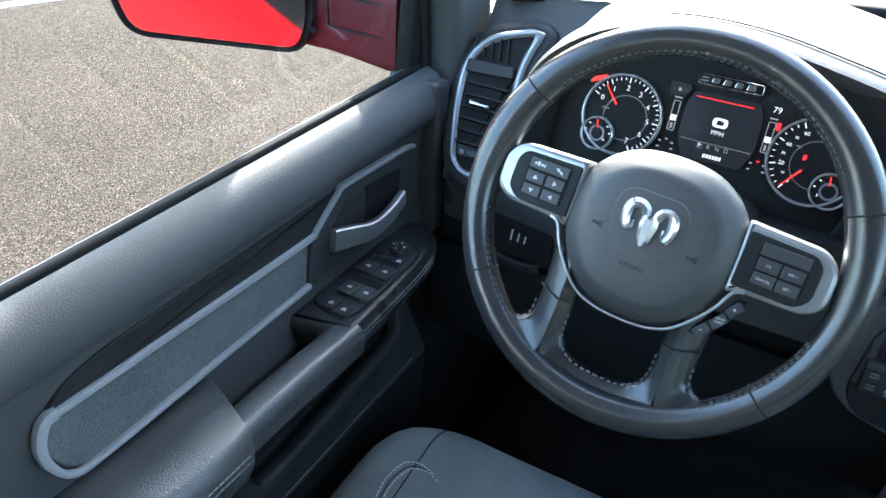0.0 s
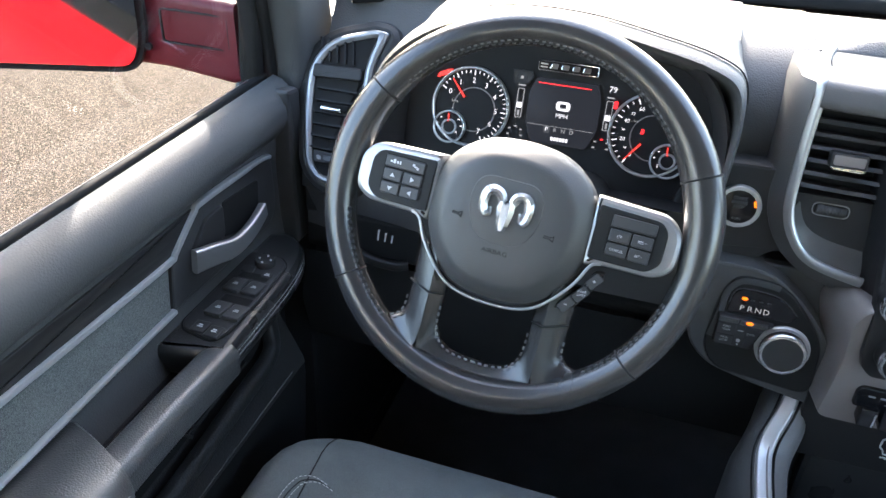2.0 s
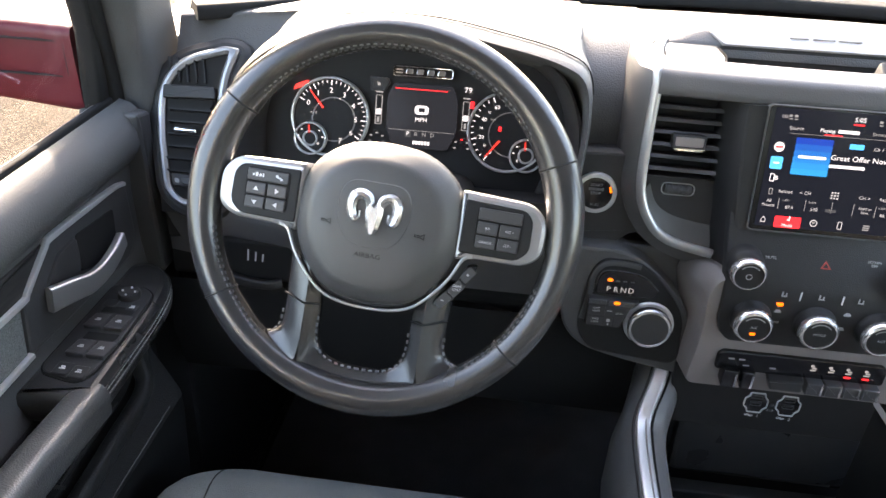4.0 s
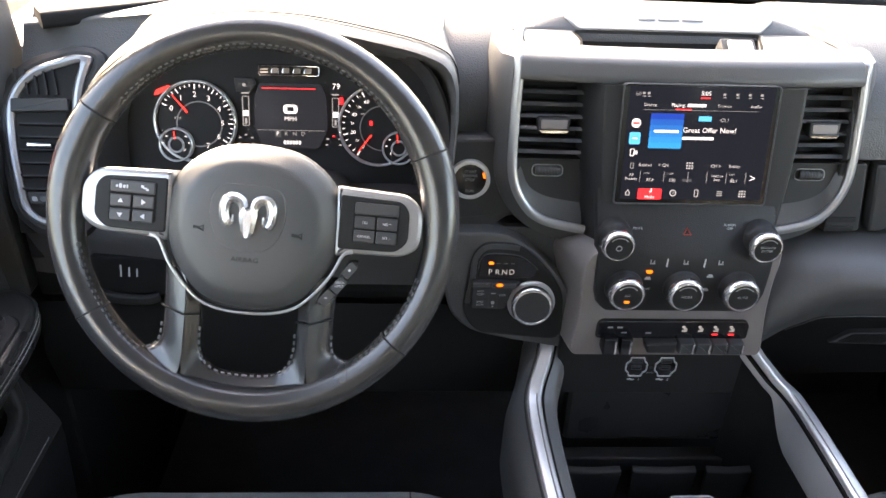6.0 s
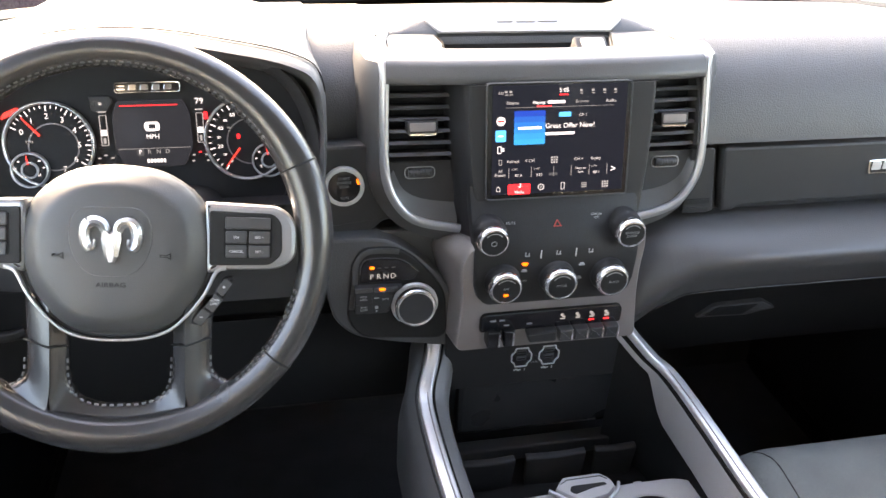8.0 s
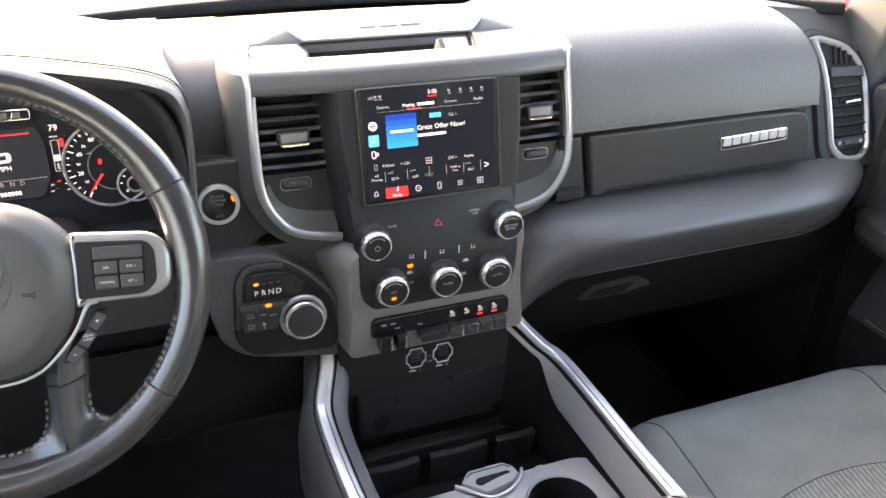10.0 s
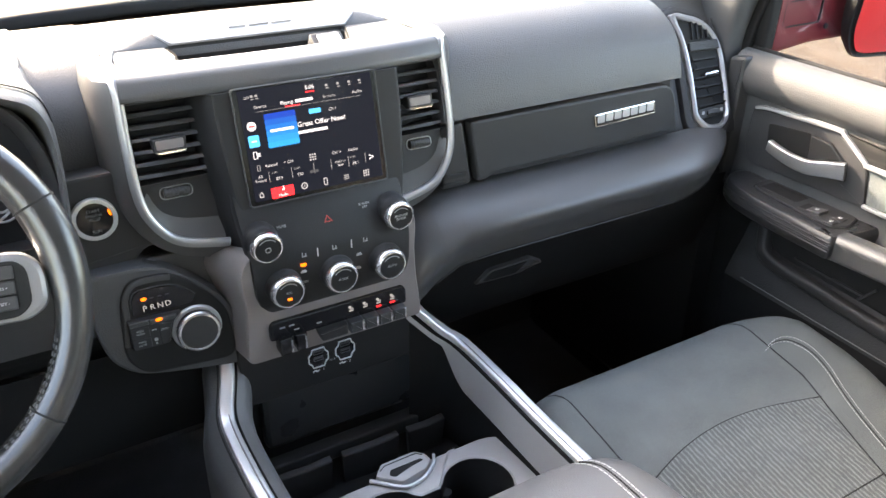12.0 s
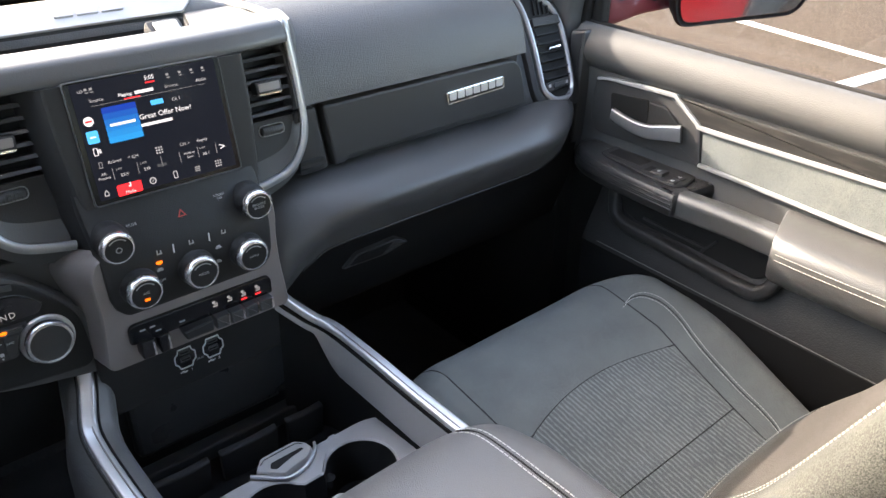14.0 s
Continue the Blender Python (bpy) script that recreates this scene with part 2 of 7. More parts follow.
# ---- building tools ----
def part(name, bm, mat, parent=None, label="", sharp=35):
    """Links a bmesh as one mesh object, under a thing or a part where given."""
    bmesh.ops.remove_doubles(bm, verts=bm.verts, dist=1e-6)
    bmesh.ops.recalc_face_normals(bm, faces=bm.faces)
    me = bpy.data.meshes.new(name)
    bm.to_mesh(me)
    bm.free()
    me.materials.append(mat)
    me.shade_smooth()
    me.set_sharp_from_angle(angle=radians(sharp))
    for p in me.polygons:                        # keep flat faces flat
        if p.loop_total > 4:
            for k in p.loop_indices:
                me.edges[me.loops[k].edge_index].use_edge_sharp = True
    ob = new(name, me)
    if parent:
        ob.parent = parent
    if label:
        ob["label"] = label
    return ob


def thing(name, label, category, group="", kind="", at=(0, 0, 0)):
    ob = tagged(new(name), label, category, group, kind)
    ob.empty_display_size = 0.02
    return ob


def basis(o, u, v):
    """A frame with its origin at o, x along u, y along v and z out of their plane."""
    u, v = Vector(u).normalized(), Vector(v).normalized()
    w = u.cross(v).normalized()
    return Matrix(((u.x, v.x, w.x, o[0]), (u.y, v.y, w.y, o[1]), (u.z, v.z, w.z, o[2]), (0, 0, 0, 1)))


def leaning(o, degrees, turn=0.0):
    """A frame that faces the back of the car, its top leaning forward by that many degrees."""
    a = radians(degrees)
    return basis(o, (1, 0, 0), (0, math.sin(a), math.cos(a))) @ Matrix.Rotation(radians(turn), 4, "Z")


ONE = Matrix.Identity(4)


def rounded(pts, r, n=4):
    """A polygon with its corners rounded: r is one radius or one for each corner."""
    out, k = [], len(pts)
    for i in range(k):
        p, a, b = Vector(pts[i]), Vector(pts[i - 1]), Vector(pts[(i + 1) % k])
        q = min(r[i] if isinstance(r, (list, tuple)) else r, (a - p).length * 0.49, (b - p).length * 0.49)
        if q < 1e-5:
            out.append((p.x, p.y))
            continue
        s, e = p + (a - p).normalized() * q, p + (b - p).normalized() * q
        for j in range(n + 1):
            f = j / n
            v = s * (1 - f) ** 2 + p * 2 * f * (1 - f) + e * f ** 2
            out.append((v.x, v.y))
    return out


def rect(cx, cy, w, h, r=0.002, n=3):
    return rounded([(cx - w / 2, cy - h / 2), (cx + w / 2, cy - h / 2), (cx + w / 2, cy + h / 2), (cx - w / 2, cy + h / 2)], r, n)


def disc(cx, cy, r, n=40):
    return [(cx + r * math.cos(2 * math.pi * i / n), cy + r * math.sin(2 * math.pi * i / n)) for i in range(n)]


def inset(pts, d):
    """The polygon moved inwards by d (outwards where negative)."""
    area = sum(pts[i - 1][0] * pts[i][1] - pts[i][0] * pts[i - 1][1] for i in range(len(pts)))
    s, out, k = (1 if area > 0 else -1), [], len(pts)
    for i in range(k):
        p, a, b = Vector(pts[i]), Vector(pts[i - 1]), Vector(pts[(i + 1) % k])
        n1 = Vector((-(p - a).y, (p - a).x)).normalized() * s
        n2 = Vector((-(b - p).y, (b - p).x)).normalized() * s
        m = (n1 + n2)
        m = m.normalized() if m.length > 1e-6 else n1
        out.append(tuple(p + m * d / max(0.5, m.dot(n1))))
    return out


def loft(bm, rings, closed=True, caps=(True, True)):
    """Skins rings of equally many points in space."""
    rows = [[bm.verts.new(p) for p in ring] for ring in rings]
    k = len(rows[0])
    for a, b in zip(rows, rows[1:]):
        for i in range(k if closed else k - 1):
            j = (i + 1) % k
            bm.faces.new((a[i], a[j], b[j], b[i]))
    if closed and caps[0]:
        bm.faces.new(rows[0])
    if closed and caps[1]:
        bm.faces.new(rows[-1])
    return bm


def slab(bm, pts, w0, w1, m=ONE, soft=0.0015):
    """A plate with that outline, from depth w0 to w1 of the frame m, its front edge rounded."""
    if len(bm.verts) > 4000:
        raise ValueError("split this mesh")
    s = 1 if w1 > w0 else -1
    rings = [(pts, w0), (pts, w1 - s * soft), (inset(pts, soft * 0.3), w1 - s * soft * 0.3), (inset(pts, soft), w1)] if soft else [(pts, w0), (pts, w1)]
    return loft(bm, [[m @ Vector((x, y, w)) for x, y in ring] for ring, w in rings])


def band(bm, outer, inner, w0, w1, m=ONE, soft=0.001):
    """A flat frame between two outlines with equally many points."""
    rings = [(outer, w0), (outer, w1 - soft), (inset(outer, soft), w1), (inset(inner, -soft), w1), (inner, w1 - soft), (inner, w0)]
    rings.append(rings[0])
    return loft(bm, [[m @ Vector((x, y, w)) for x, y in ring] for ring, w in rings], caps=(False, False))


def turned(bm, profile, m=ONE, n=40):
    """A body of revolution about the frame's z axis: profile of (radius, height)."""
    rings = [[m @ Vector((r * math.cos(2 * math.pi * i / n), r * math.sin(2 * math.pi * i / n), h)) for i in range(n)] for r, h in profile]
    return loft(bm, rings)


def curve(pts, n=8, closed=False):
    """A smooth line through the points (Catmull-Rom)."""
    pts = [Vector(p) for p in pts]
    k, out = len(pts), []
    for i in range(k if closed else k - 1):
        a, b, c, d = (pts[(i + j) % k] if closed else pts[max(0, min(k - 1, i + j))] for j in (-1, 0, 1, 2))
        for s in range(n):
            t = s / n
            out.append(0.5 * (2 * b + (c - a) * t + (2 * a - 5 * b + 4 * c - d) * t * t + (3 * b - a - 3 * c + d) * t ** 3))
    if not closed:
        out.append(pts[-1])
    return out


def sweep(bm, path, section, up=(0, 0, 1), closed=False):
    """Draws a section (points across and up) along a path."""
    path, rings, k = [Vector(p) for p in path], [], len(path)
    up = Vector(up)
    for i, p in enumerate(path):
        a, b = (path[i - 1], path[(i + 1) % k]) if closed else (path[max(0, i - 1)], path[min(k - 1, i + 1)])
        t = (b - a).normalized()
        s = t.cross(up).normalized()
        v = s.cross(t)
        sec = section(i / (k - 1)) if callable(section) else section
        rings.append([p + s * x + v * y for x, y in sec])
    if closed:
        rings.append(rings[0])
    return loft(bm, rings, caps=(not closed, not closed))


def oval(a, b=None, n=10):
    b = b or a
    return [(a * math.cos(2 * math.pi * i / n), b * math.sin(2 * math.pi * i / n)) for i in range(n)]


def stitches(bm, path, length=0.0035, gap=0.0025, thick=0.0007, up=(0, 0, 1)):
    """Short threads one after the other along a path."""
    path, d, nxt = [Vector(p) for p in path], 0.0, 0.0
    for a, b in zip(path, path[1:]):
        seg = (b - a).length
        while nxt < d + seg and seg > 0:
            p, t = a + (b - a) * ((nxt - d) / seg), (b - a).normalized()
            s = t.cross(Vector(up)).normalized() * thick
            v = s.cross(t).normalized() * thick
            q = p + t * length
            loft(bm, [[p + s, p + v, p - s, p - v], [q + s, q + v, q - s, q - v]])
            nxt += length + gap
        d += seg
    return bm


def words(name, text, size, x, y, m, mat, parent, w=0.0008, align="CENTER", wide=1.0):
    """Flat lettering in the built-in font at (x, y) of the frame m."""
    c = bpy.data.curves.new(name, "FONT")
    c.body, c.size, c.align_x, c.align_y = text, size, align, "CENTER"
    c.extrude, c.resolution_u = 0.0001, 2
    tmp = bpy.data.objects.new(name, c)
    me = bpy.data.meshes.new_from_object(tmp)
    bpy.data.objects.remove(tmp)
    me.transform(m @ Matrix.Translation((x, y, w)) @ Matrix.Diagonal((wide, 1, 1, 1)))
    me.materials.clear()
    me.materials.append(mat)
    ob = new(name, me)
    ob.parent = parent
    return ob


def mark_at(x, y, w, h, m, lift, mat, parent, name="mark"):
    """One small printed or lit mark on a panel."""
    bm = bmesh.new()
    slab(bm, rect(x, y, w, h, min(w, h) * 0.2, 1), lift - 0.0008, lift, m, 0)
    return part(name, bm, mat, parent)


def bars(bm, x, y, w, h, n, m, depth=0.0008, fill=0.7):
    """Writing that cannot be read: n plain bars in a row, centred."""
    step = w / n
    for i in range(n):
        slab(bm, rect(x - w / 2 + step * (i + 0.5), y, step * fill, h, h * 0.1, 1), depth - 0.0006, depth, m, 0)
    return bm


# ---- ground and the cab's shell ----
MID = -0.008          # the car's centre line
HALF = 0.83           # from there to the face of a door's trim

bm = bmesh.new()
loft(bm, [[(-400, -400, 0), (400, -400, 0)], [(-400, 400, 0), (400, 400, 0)]], closed=False)
tagged(part("ground", bm, ASPHALT), "coarse brown-grey asphalt of a parking lot", "asphalt", kind="structure")


def road_line(a, b, width):
    a, b = Vector((*a, 0)), Vector((*b, 0))
    t = (b - a).normalized()
    m = basis(a, t, (-t.y, t.x, 0))
    bm = bmesh.new()
    slab(bm, rect((b - a).length / 2, 0, (b - a).length, width, 0.02), 0.0, 0.005, m, 0.001)
    return tagged(part("parking_line", bm, LINE), "worn white painted parking line on asphalt", "road marking", "parking lines", "structure")


road_line((7.5, 6.2), (6.4, -0.6), 0.14)
road_line((5.55, 1.62), (9.0, 1.25), 0.14)
road_line((-7.6, -0.5), (-5.9, 3.9), 0.14)


def shell_sheet(name, rows, mat, label, thick=0.02, category="car body"):
    """A curved sheet of the cab with some thickness."""
    bm = bmesh.new()
    rows = [[Vector(p) for p in r] for r in rows]
    n = len(rows[0])
    up = []
    for i, r in enumerate(rows):
        line = []
        for j, p in enumerate(r):
            du = rows[min(i + 1, len(rows) - 1)][j] - rows[max(i - 1, 0)][j]
            dv = r[min(j + 1, n - 1)] - r[max(j - 1, 0)]
            line.append(p + du.cross(dv).normalized() * thick)
        up.append(line)
    loft(bm, [r + list(reversed(u)) for r, u in zip(rows, up)])
    return tagged(part(name, bm, mat), label, category, kind="structure")


ROOF_Z, BACK_Y, HEAD_Y = 2.08, -2.1, -0.12
xs = [-0.72 + 1.44 * i / 8 for i in range(9)]
shell_sheet("ceiling", [[(x, y, ROOF_Z - 0.05 * (x / 0.72) ** 2) for x in xs] for y in (HEAD_Y, -0.6, -1.2, BACK_Y)], HEADLINER, "pale grey headliner of the cab", -0.04, "headliner")
shell_sheet("cab_floor", [[(x, y, 0.62) for x in (-0.86, 0, 0.86)] for y in (0.75, -0.6, BACK_Y)], CARPET, "black carpeted cab floor", 0.03, "car floor")
shell_sheet("firewall", [[(x, 0.62 + 0.02 * k, z) for x in (-0.86, 0, 0.86)] for k, z in ((0, 0.62), (1, 1.1), (2, 1.56))], CARPET, "black carpeted footwell front", 0.03, "firewall")
shell_sheet("cab_back", [[(x, BACK_Y, z) for x in (-0.86, 0, 0.86)] for z in (0.62, 1.0, 1.47)], VINYL, "dark rear wall of the cab below the window", -0.03, "car body")
shell_sheet("rear_header", [[(x, BACK_Y, z) for x in (-0.86, 0, 0.86)] for z in (1.95, 2.0, 2.06)], HEADLINER, "grey trimmed strip over the rear window", -0.03, "car body")
# rear window added out of view; its tint dims the light from behind
rear_pane = shell_sheet("rear_window", [[(x, BACK_Y, z) for x in (-0.8, 0, 0.8)] for z in (1.47, 1.7, 1.95)], TINTED, "unseen rear window, tinted to dim light from behind", -0.004, "window")
rear_pane.visible_shadow = False
for s in (-1, 1):
    bm = bmesh.new()
    slab(bm, [(0.1, 0.6), (0.72, 0.6), (0.72, 1.56), (0.3, 1.54), (0.235, 1.47), (0.18, 1.4), (0.16, 1.3), (0.12, 1.2)], 0, 0.1, basis((MID + s * 0.805 - (0.0 if s > 0 else 0.1), 0, 0), (0, 1, 0), (0, 0, 1)), 0.01)
    tagged(part("kick_panel", bm, PLASTIC_DEEP), "black panel at the side of the footwell", "trim panel", kind="structure")
    bm = bmesh.new()
    slab(bm, rounded([(-0.97, 0.6), (0.6, 0.6), (0.6, 0.7), (-0.97, 0.7)], 0.01), 0, 0.12, basis((MID + s * 0.80 - (0.0 if s > 0 else 0.12), 0, 0), (0, 1, 0), (0, 0, 1)), 0.01)
    tagged(part("door_sill", bm, PLASTIC_DEEP), "black sill along the foot of the door", "door sill", kind="structure")
    # rear flank behind the front doors; added window above the sill tinted against light
    bm = bmesh.new()
    slab(bm, [(-2.1, 0.6), (-0.95, 0.6), (-0.95, 1.49), (-2.1, 1.49)], 0, 0.1, basis((MID + s * 0.86, 0, 0), (0, 1, 0), (0, 0, 1)), 0.01)
    tagged(part("rear_flank", bm, VINYL), "dark lower side of the cab behind the door", "car body", kind="structure")
    bm = bmesh.new()
    slab(bm, [(-2.09, 1.49), (-1.03, 1.49), (-1.05, 2.0), (-2.09, 2.0)], 0, 0.004, basis((MID + s * 0.85, 0, 0), (0, 1, 0), (0, 0, 1)), 0)
    side_pane = tagged(part("rear_side_window", bm, TINTED), "unseen rear side window, tinted to dim light from behind", "window", kind="structure")
    side_pane.visible_shadow = False
    bm = bmesh.new()
    sweep(bm, [(MID + s * 0.88, -1.0, 1.45), (MID + s * 0.82, -1.02, 1.75), (MID + s * 0.72, -1.04, 2.06)], rect(0, 0, 0.12, 0.06, 0.02), (0, 1, 0))
    tagged(part("door_pillar", bm, HEADLINER), "grey trimmed pillar behind the front door", "pillar", kind="structure")
    bm = bmesh.new()
    sweep(bm, [(MID + s * 0.74, HEAD_Y - 0.04, 2.02), (MID + s * 0.735, -1.1, 2.03), (MID + s * 0.73, BACK_Y, 2.0)], rect(0, 0, 0.06, 0.08, 0.02), (0, 0, 1))
    tagged(part("roof_rail", bm, HEADLINER), "grey trimmed rail along the roof edge", "roof rail", kind="structure")
    # windscreen pillar: soft trim inside, black seal and red paint outside
    pillar = thing("windscreen_pillar", "windscreen pillar with grey trim, black seal and red painted outside", "pillar", "windscreen pillars", "structure")
    line = curve([(MID + s * 0.838, 0.2, 1.46), (MID + s * 0.832, 0.178, 1.58), (MID + s * 0.785, 0.06, 1.82), (MID + s * 0.73, HEAD_Y, 2.05)], 6)
    bm = bmesh.new()
    sweep(bm, line, lambda f: rounded([(-0.028, -0.062 + 0.025 * f), (0.028, -0.062 + 0.025 * f), (0.034, 0.06 - 0.02 * f), (-0.034, 0.06 - 0.02 * f)], 0.02), (0, 1, 0.6))
    part("inner_trim", bm, VINYL_DOOR, pillar)
    bm = bmesh.new()
    sweep(bm, [p + Vector((s * 0.022, -0.058, 0)) for p in line], rect(0, 0, 0.035, 0.03, 0.006), (0, 1, 0.6))
    part("seal", bm, RUBBER, pillar)
    bm = bmesh.new()
    sweep(bm, [p + Vector((s * 0.055, 0.0, 0)) for p in line], rect(0, 0, 0.03, 0.05, 0.008), (0, 1, 0.6))
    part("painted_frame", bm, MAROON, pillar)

# windscreen, its dark border at the foot, and the bonnet outside
def screen_foot(x):
    return 0.47 - 0.44 * x * x


xs = [-0.78 + 1.56 * i / 12 for i in range(13)]
w = shell_sheet("windscreen", [[(x * (1 - 0.1 * f), screen_foot(x) * (1 - f) + (HEAD_Y + 0.03 - 0.03 * x * x) * f + 0.03, 1.60 * (1 - f) + 2.07 * f) for x in xs] for f in (0, 0.33, 0.66, 1)], GLASS, "clear curved windscreen", 0.004, "windscreen")
w.visible_shadow = False
bm = bmesh.new()
sweep(bm, [(x, screen_foot(x) + 0.02, 1.60) for x in xs], rect(0, 0, 0.05, 0.02, 0.006), (0, 0, 1))
tagged(part("windscreen_seal", bm, RUBBER), "black border along the foot of the windscreen", "seal", kind="structure")
bm = bmesh.new()
loft(bm, [[(x, screen_foot(x) + 0.05 + d, z - 0.05 * (x / 0.8) ** 2) for x in xs] for d, z in ((0, 1.585), (0.25, 1.57), (0.7, 1.55), (1.2, 1.47), (1.35, 1.3))], closed=False)
tagged(part("bonnet", bm, RED), "red painted bonnet ahead of the windscreen", "car body", kind="structure")


# ---- dashboard ----
def dash_rise(x):
    """The underside of the dashboard climbs towards the doors."""
    return min(0.03, max(0.0, abs(x - MID) - 0.2) * 0.16)


def dash_profile(x):
    r, b = dash_rise(x), max(0.0, abs(x) - 0.55) * 0.25
    rows = [(screen_foot(x) - 0.005, 1.585), (0.36 - b - 0.3 * x * x * 0.3, 1.612 - b * 0.3), (0.24 - b * 0.5, 1.617 - b * 0.4), (0.17, 1.608 - b * 0.4),
            (0.125, 1.588 - b * 0.3), (0.094, 1.556), (0.078, 1.52), (0.072, 1.497)], [(0.092, 1.495), (0.092, 1.43), (0.085, 1.399), (0.092, 1.37)], \
           [(0.088, 1.396), (0.062, 1.397), (0.03, 1.391), (0.004, 1.379), (-0.007, 1.361), (0.022, 1.307), (0.045, 1.297), (0.075, 1.287), (0.12, 1.27), (0.3, 1.21 + r)]
    rows = list(rows)
    if -0.66 < x < -0.284:                       # room for the instruments
        rows = [[(max(y, 0.17 + 0.003 * i), z) for i, (y, z) in enumerate(rows[0])], [(max(y, 0.2), z) for y, z in rows[1]], rows[2]]
    if -0.2835 < x < MID - 0.2:                  # and beside the stack
        rows[0] = [(screen_foot(x) - 0.005, 1.585), (0.34, 1.612), (0.255, 1.617), (0.2, 1.606), (0.163, 1.586), (0.14, 1.559), (0.129, 1.528), (0.13, 1.5)]
        rows[1] = [(y + 0.05, z) for y, z in rows[1]]
    if abs(x - MID) > 0.632:                     # the ends lie back round the side vents
        rows[:2] = [[(max(y, 0.093 + 0.65 * (z - 1.39)), z) for y, z in part_row] for part_row in rows[:2]]
    if x < -0.2615:
        rows[2] = [(0.075 + 0.25 * y, z) for y, z in rows[2]]
    if abs(x - MID) < 0.2:                       # room for the centre stack
        rows = [[(max(y, 0.13 + 0.004 * i), z - (0.07 if y < 0.235 else 0.02 if y < 0.3 else 0.006)) for i, (y, z) in enumerate(r)] for r in rows[:2]] + [rows[2]]
    if -0.262 < x < MID + 0.118:                 # room for the lower panel and the gear selector
        rows = [rows[0], rows[1], [(max(y, 0.075), z) for y, z in rows[2]]]
    else:
        near = max(0.0, 1 - (abs(x - MID) - 0.118) / 0.12) if x > 0 else 0.0
        rows = [rows[0], rows[1], [(y + 0.02 * near, z - 0.09 * near ** 2 * min(1.0, k / 4)) for k, (y, z) in enumerate(rows[2])]]
    back = 0.095 * max(0.0, (abs(x) - 0.58) / 0.2) ** 2        # the knee pad rounds back at the doors
    return rows[:2] + [[(y + back * max(0.0, min(1.0, 1 - y / 0.1)), z) for y, z in rows[2]]]


def dash_part(x, k):
    if k < 2:
        return dash_profile(x)[k]
    low = dash_profile(x)[2]
    return low[:6] if k in (2, 5) else low[5:]


dashboard = thing("dashboard", "dark grey soft dashboard with padded top and knee pad", "dashboard")
stations = sorted([MID - 0.6325, MID - 0.6315, MID + 0.6315, MID + 0.6325] + [-0.80 + 1.60 * i / 40 for i in range(41)] + [-0.661, -0.659, -0.285, -0.283, MID - 0.2005, MID - 0.1995, -0.2625, -0.2615, MID + 0.1175, MID + 0.1185, MID + 0.14, MID + 0.17, MID + 0.1995, MID + 0.2005])
# the _foot pieces carry the shade under the dashboard in their colour
for name, k, mat, x0, x1 in (("upper_pad", 0, VINYL, -1, 1), ("recess_panel", 1, PLASTIC, -1, 1), ("knee_pad", 2, KNEE_VINYL, -0.263, 1), ("knee_pad_foot", 3, FOOT_SHADE_BLACK, -0.263, 1), ("column_panel", 5, KNEE_VINYL, -1, -0.2615), ("column_panel_foot", 6, FOOT_SHADE_BLACK, -1, -0.2615)):
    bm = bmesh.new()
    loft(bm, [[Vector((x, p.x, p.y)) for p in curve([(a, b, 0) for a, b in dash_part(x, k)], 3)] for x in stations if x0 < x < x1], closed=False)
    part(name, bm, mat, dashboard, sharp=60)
# end panels in deep black: the shade of the gap beside the door
for s in (-1, 1):
    bm = bmesh.new()
    outline = [(0.42, 1.58), (0.26, 1.6), (0.235, 1.58), (0.18, 1.5), (0.115, 1.4), (0.105, 1.37), (0.1, 1.33), (0.12, 1.3), (0.3, 1.25), (0.42, 1.25)]
    slab(bm, outline, 0, 0.02, basis((s * 0.80 - (0.02 if s > 0 else 0), 0, 0), (0, 1, 0), (0, 0, 1)), 0.002)
    part("end_panel", bm, PLASTIC_DEEP, dashboard)
# lower panels painted black for the shade in the footwell
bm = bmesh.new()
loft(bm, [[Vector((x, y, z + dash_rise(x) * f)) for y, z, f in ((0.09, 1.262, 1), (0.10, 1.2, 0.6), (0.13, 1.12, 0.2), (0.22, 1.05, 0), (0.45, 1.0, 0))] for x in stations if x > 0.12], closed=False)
part("lower_panel", bm, FOOT_SHADE_BLACK, dashboard)
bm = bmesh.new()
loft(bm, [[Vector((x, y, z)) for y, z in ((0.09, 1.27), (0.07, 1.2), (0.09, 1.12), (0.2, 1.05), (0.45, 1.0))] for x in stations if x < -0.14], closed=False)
part("lower_panel", bm, FOOT_SHADE_BLACK, dashboard)

bm = bmesh.new()
sweep(bm, [Vector((x, dash_part(x, 2)[5][0] - 0.0012, dash_part(x, 2)[5][1] - 0.001)) for x in stations if 0.15 < x < 0.76], oval(0.0009, 0.0008, 6), (0, 0, 1))
part("knee_seam", bm, KEY, dashboard)
# glove box lid with its badge, and the small pull under the knee pad
G = basis((0, 0.086, 1.45), (1, 0, 0), (0, 0.05, 1))
glove = thing("glove_box", "dark grey glove box lid with a silver framed name badge", "glove box")
bm = bmesh.new()
slab(bm, rounded([(0.246, -0.05), (0.262, -0.05), (0.27, -0.043), (0.63, -0.04), (0.612, 0.04), (0.232, 0.04)], [0.004, 0.004, 0.01, 0.01, 0.03, 0.006]), 0.0, 0.016, G, 0.004)
part("lid", bm, PLASTIC, glove)
bm = bmesh.new()
slab(bm, rounded([(0.19, -0.052), (0.236, -0.05), (0.222, 0.04), (0.19, 0.04)], 0.005), 0.0, 0.014, G, 0.003)
part("side_panel", bm, PLASTIC, glove)
bm = bmesh.new()
for dz in (0, 0.012):
    slab(bm, rect(0.208, -0.034 - dz, 0.038, 0.007, 0.002), 0.014, 0.0165, G, 0.001)
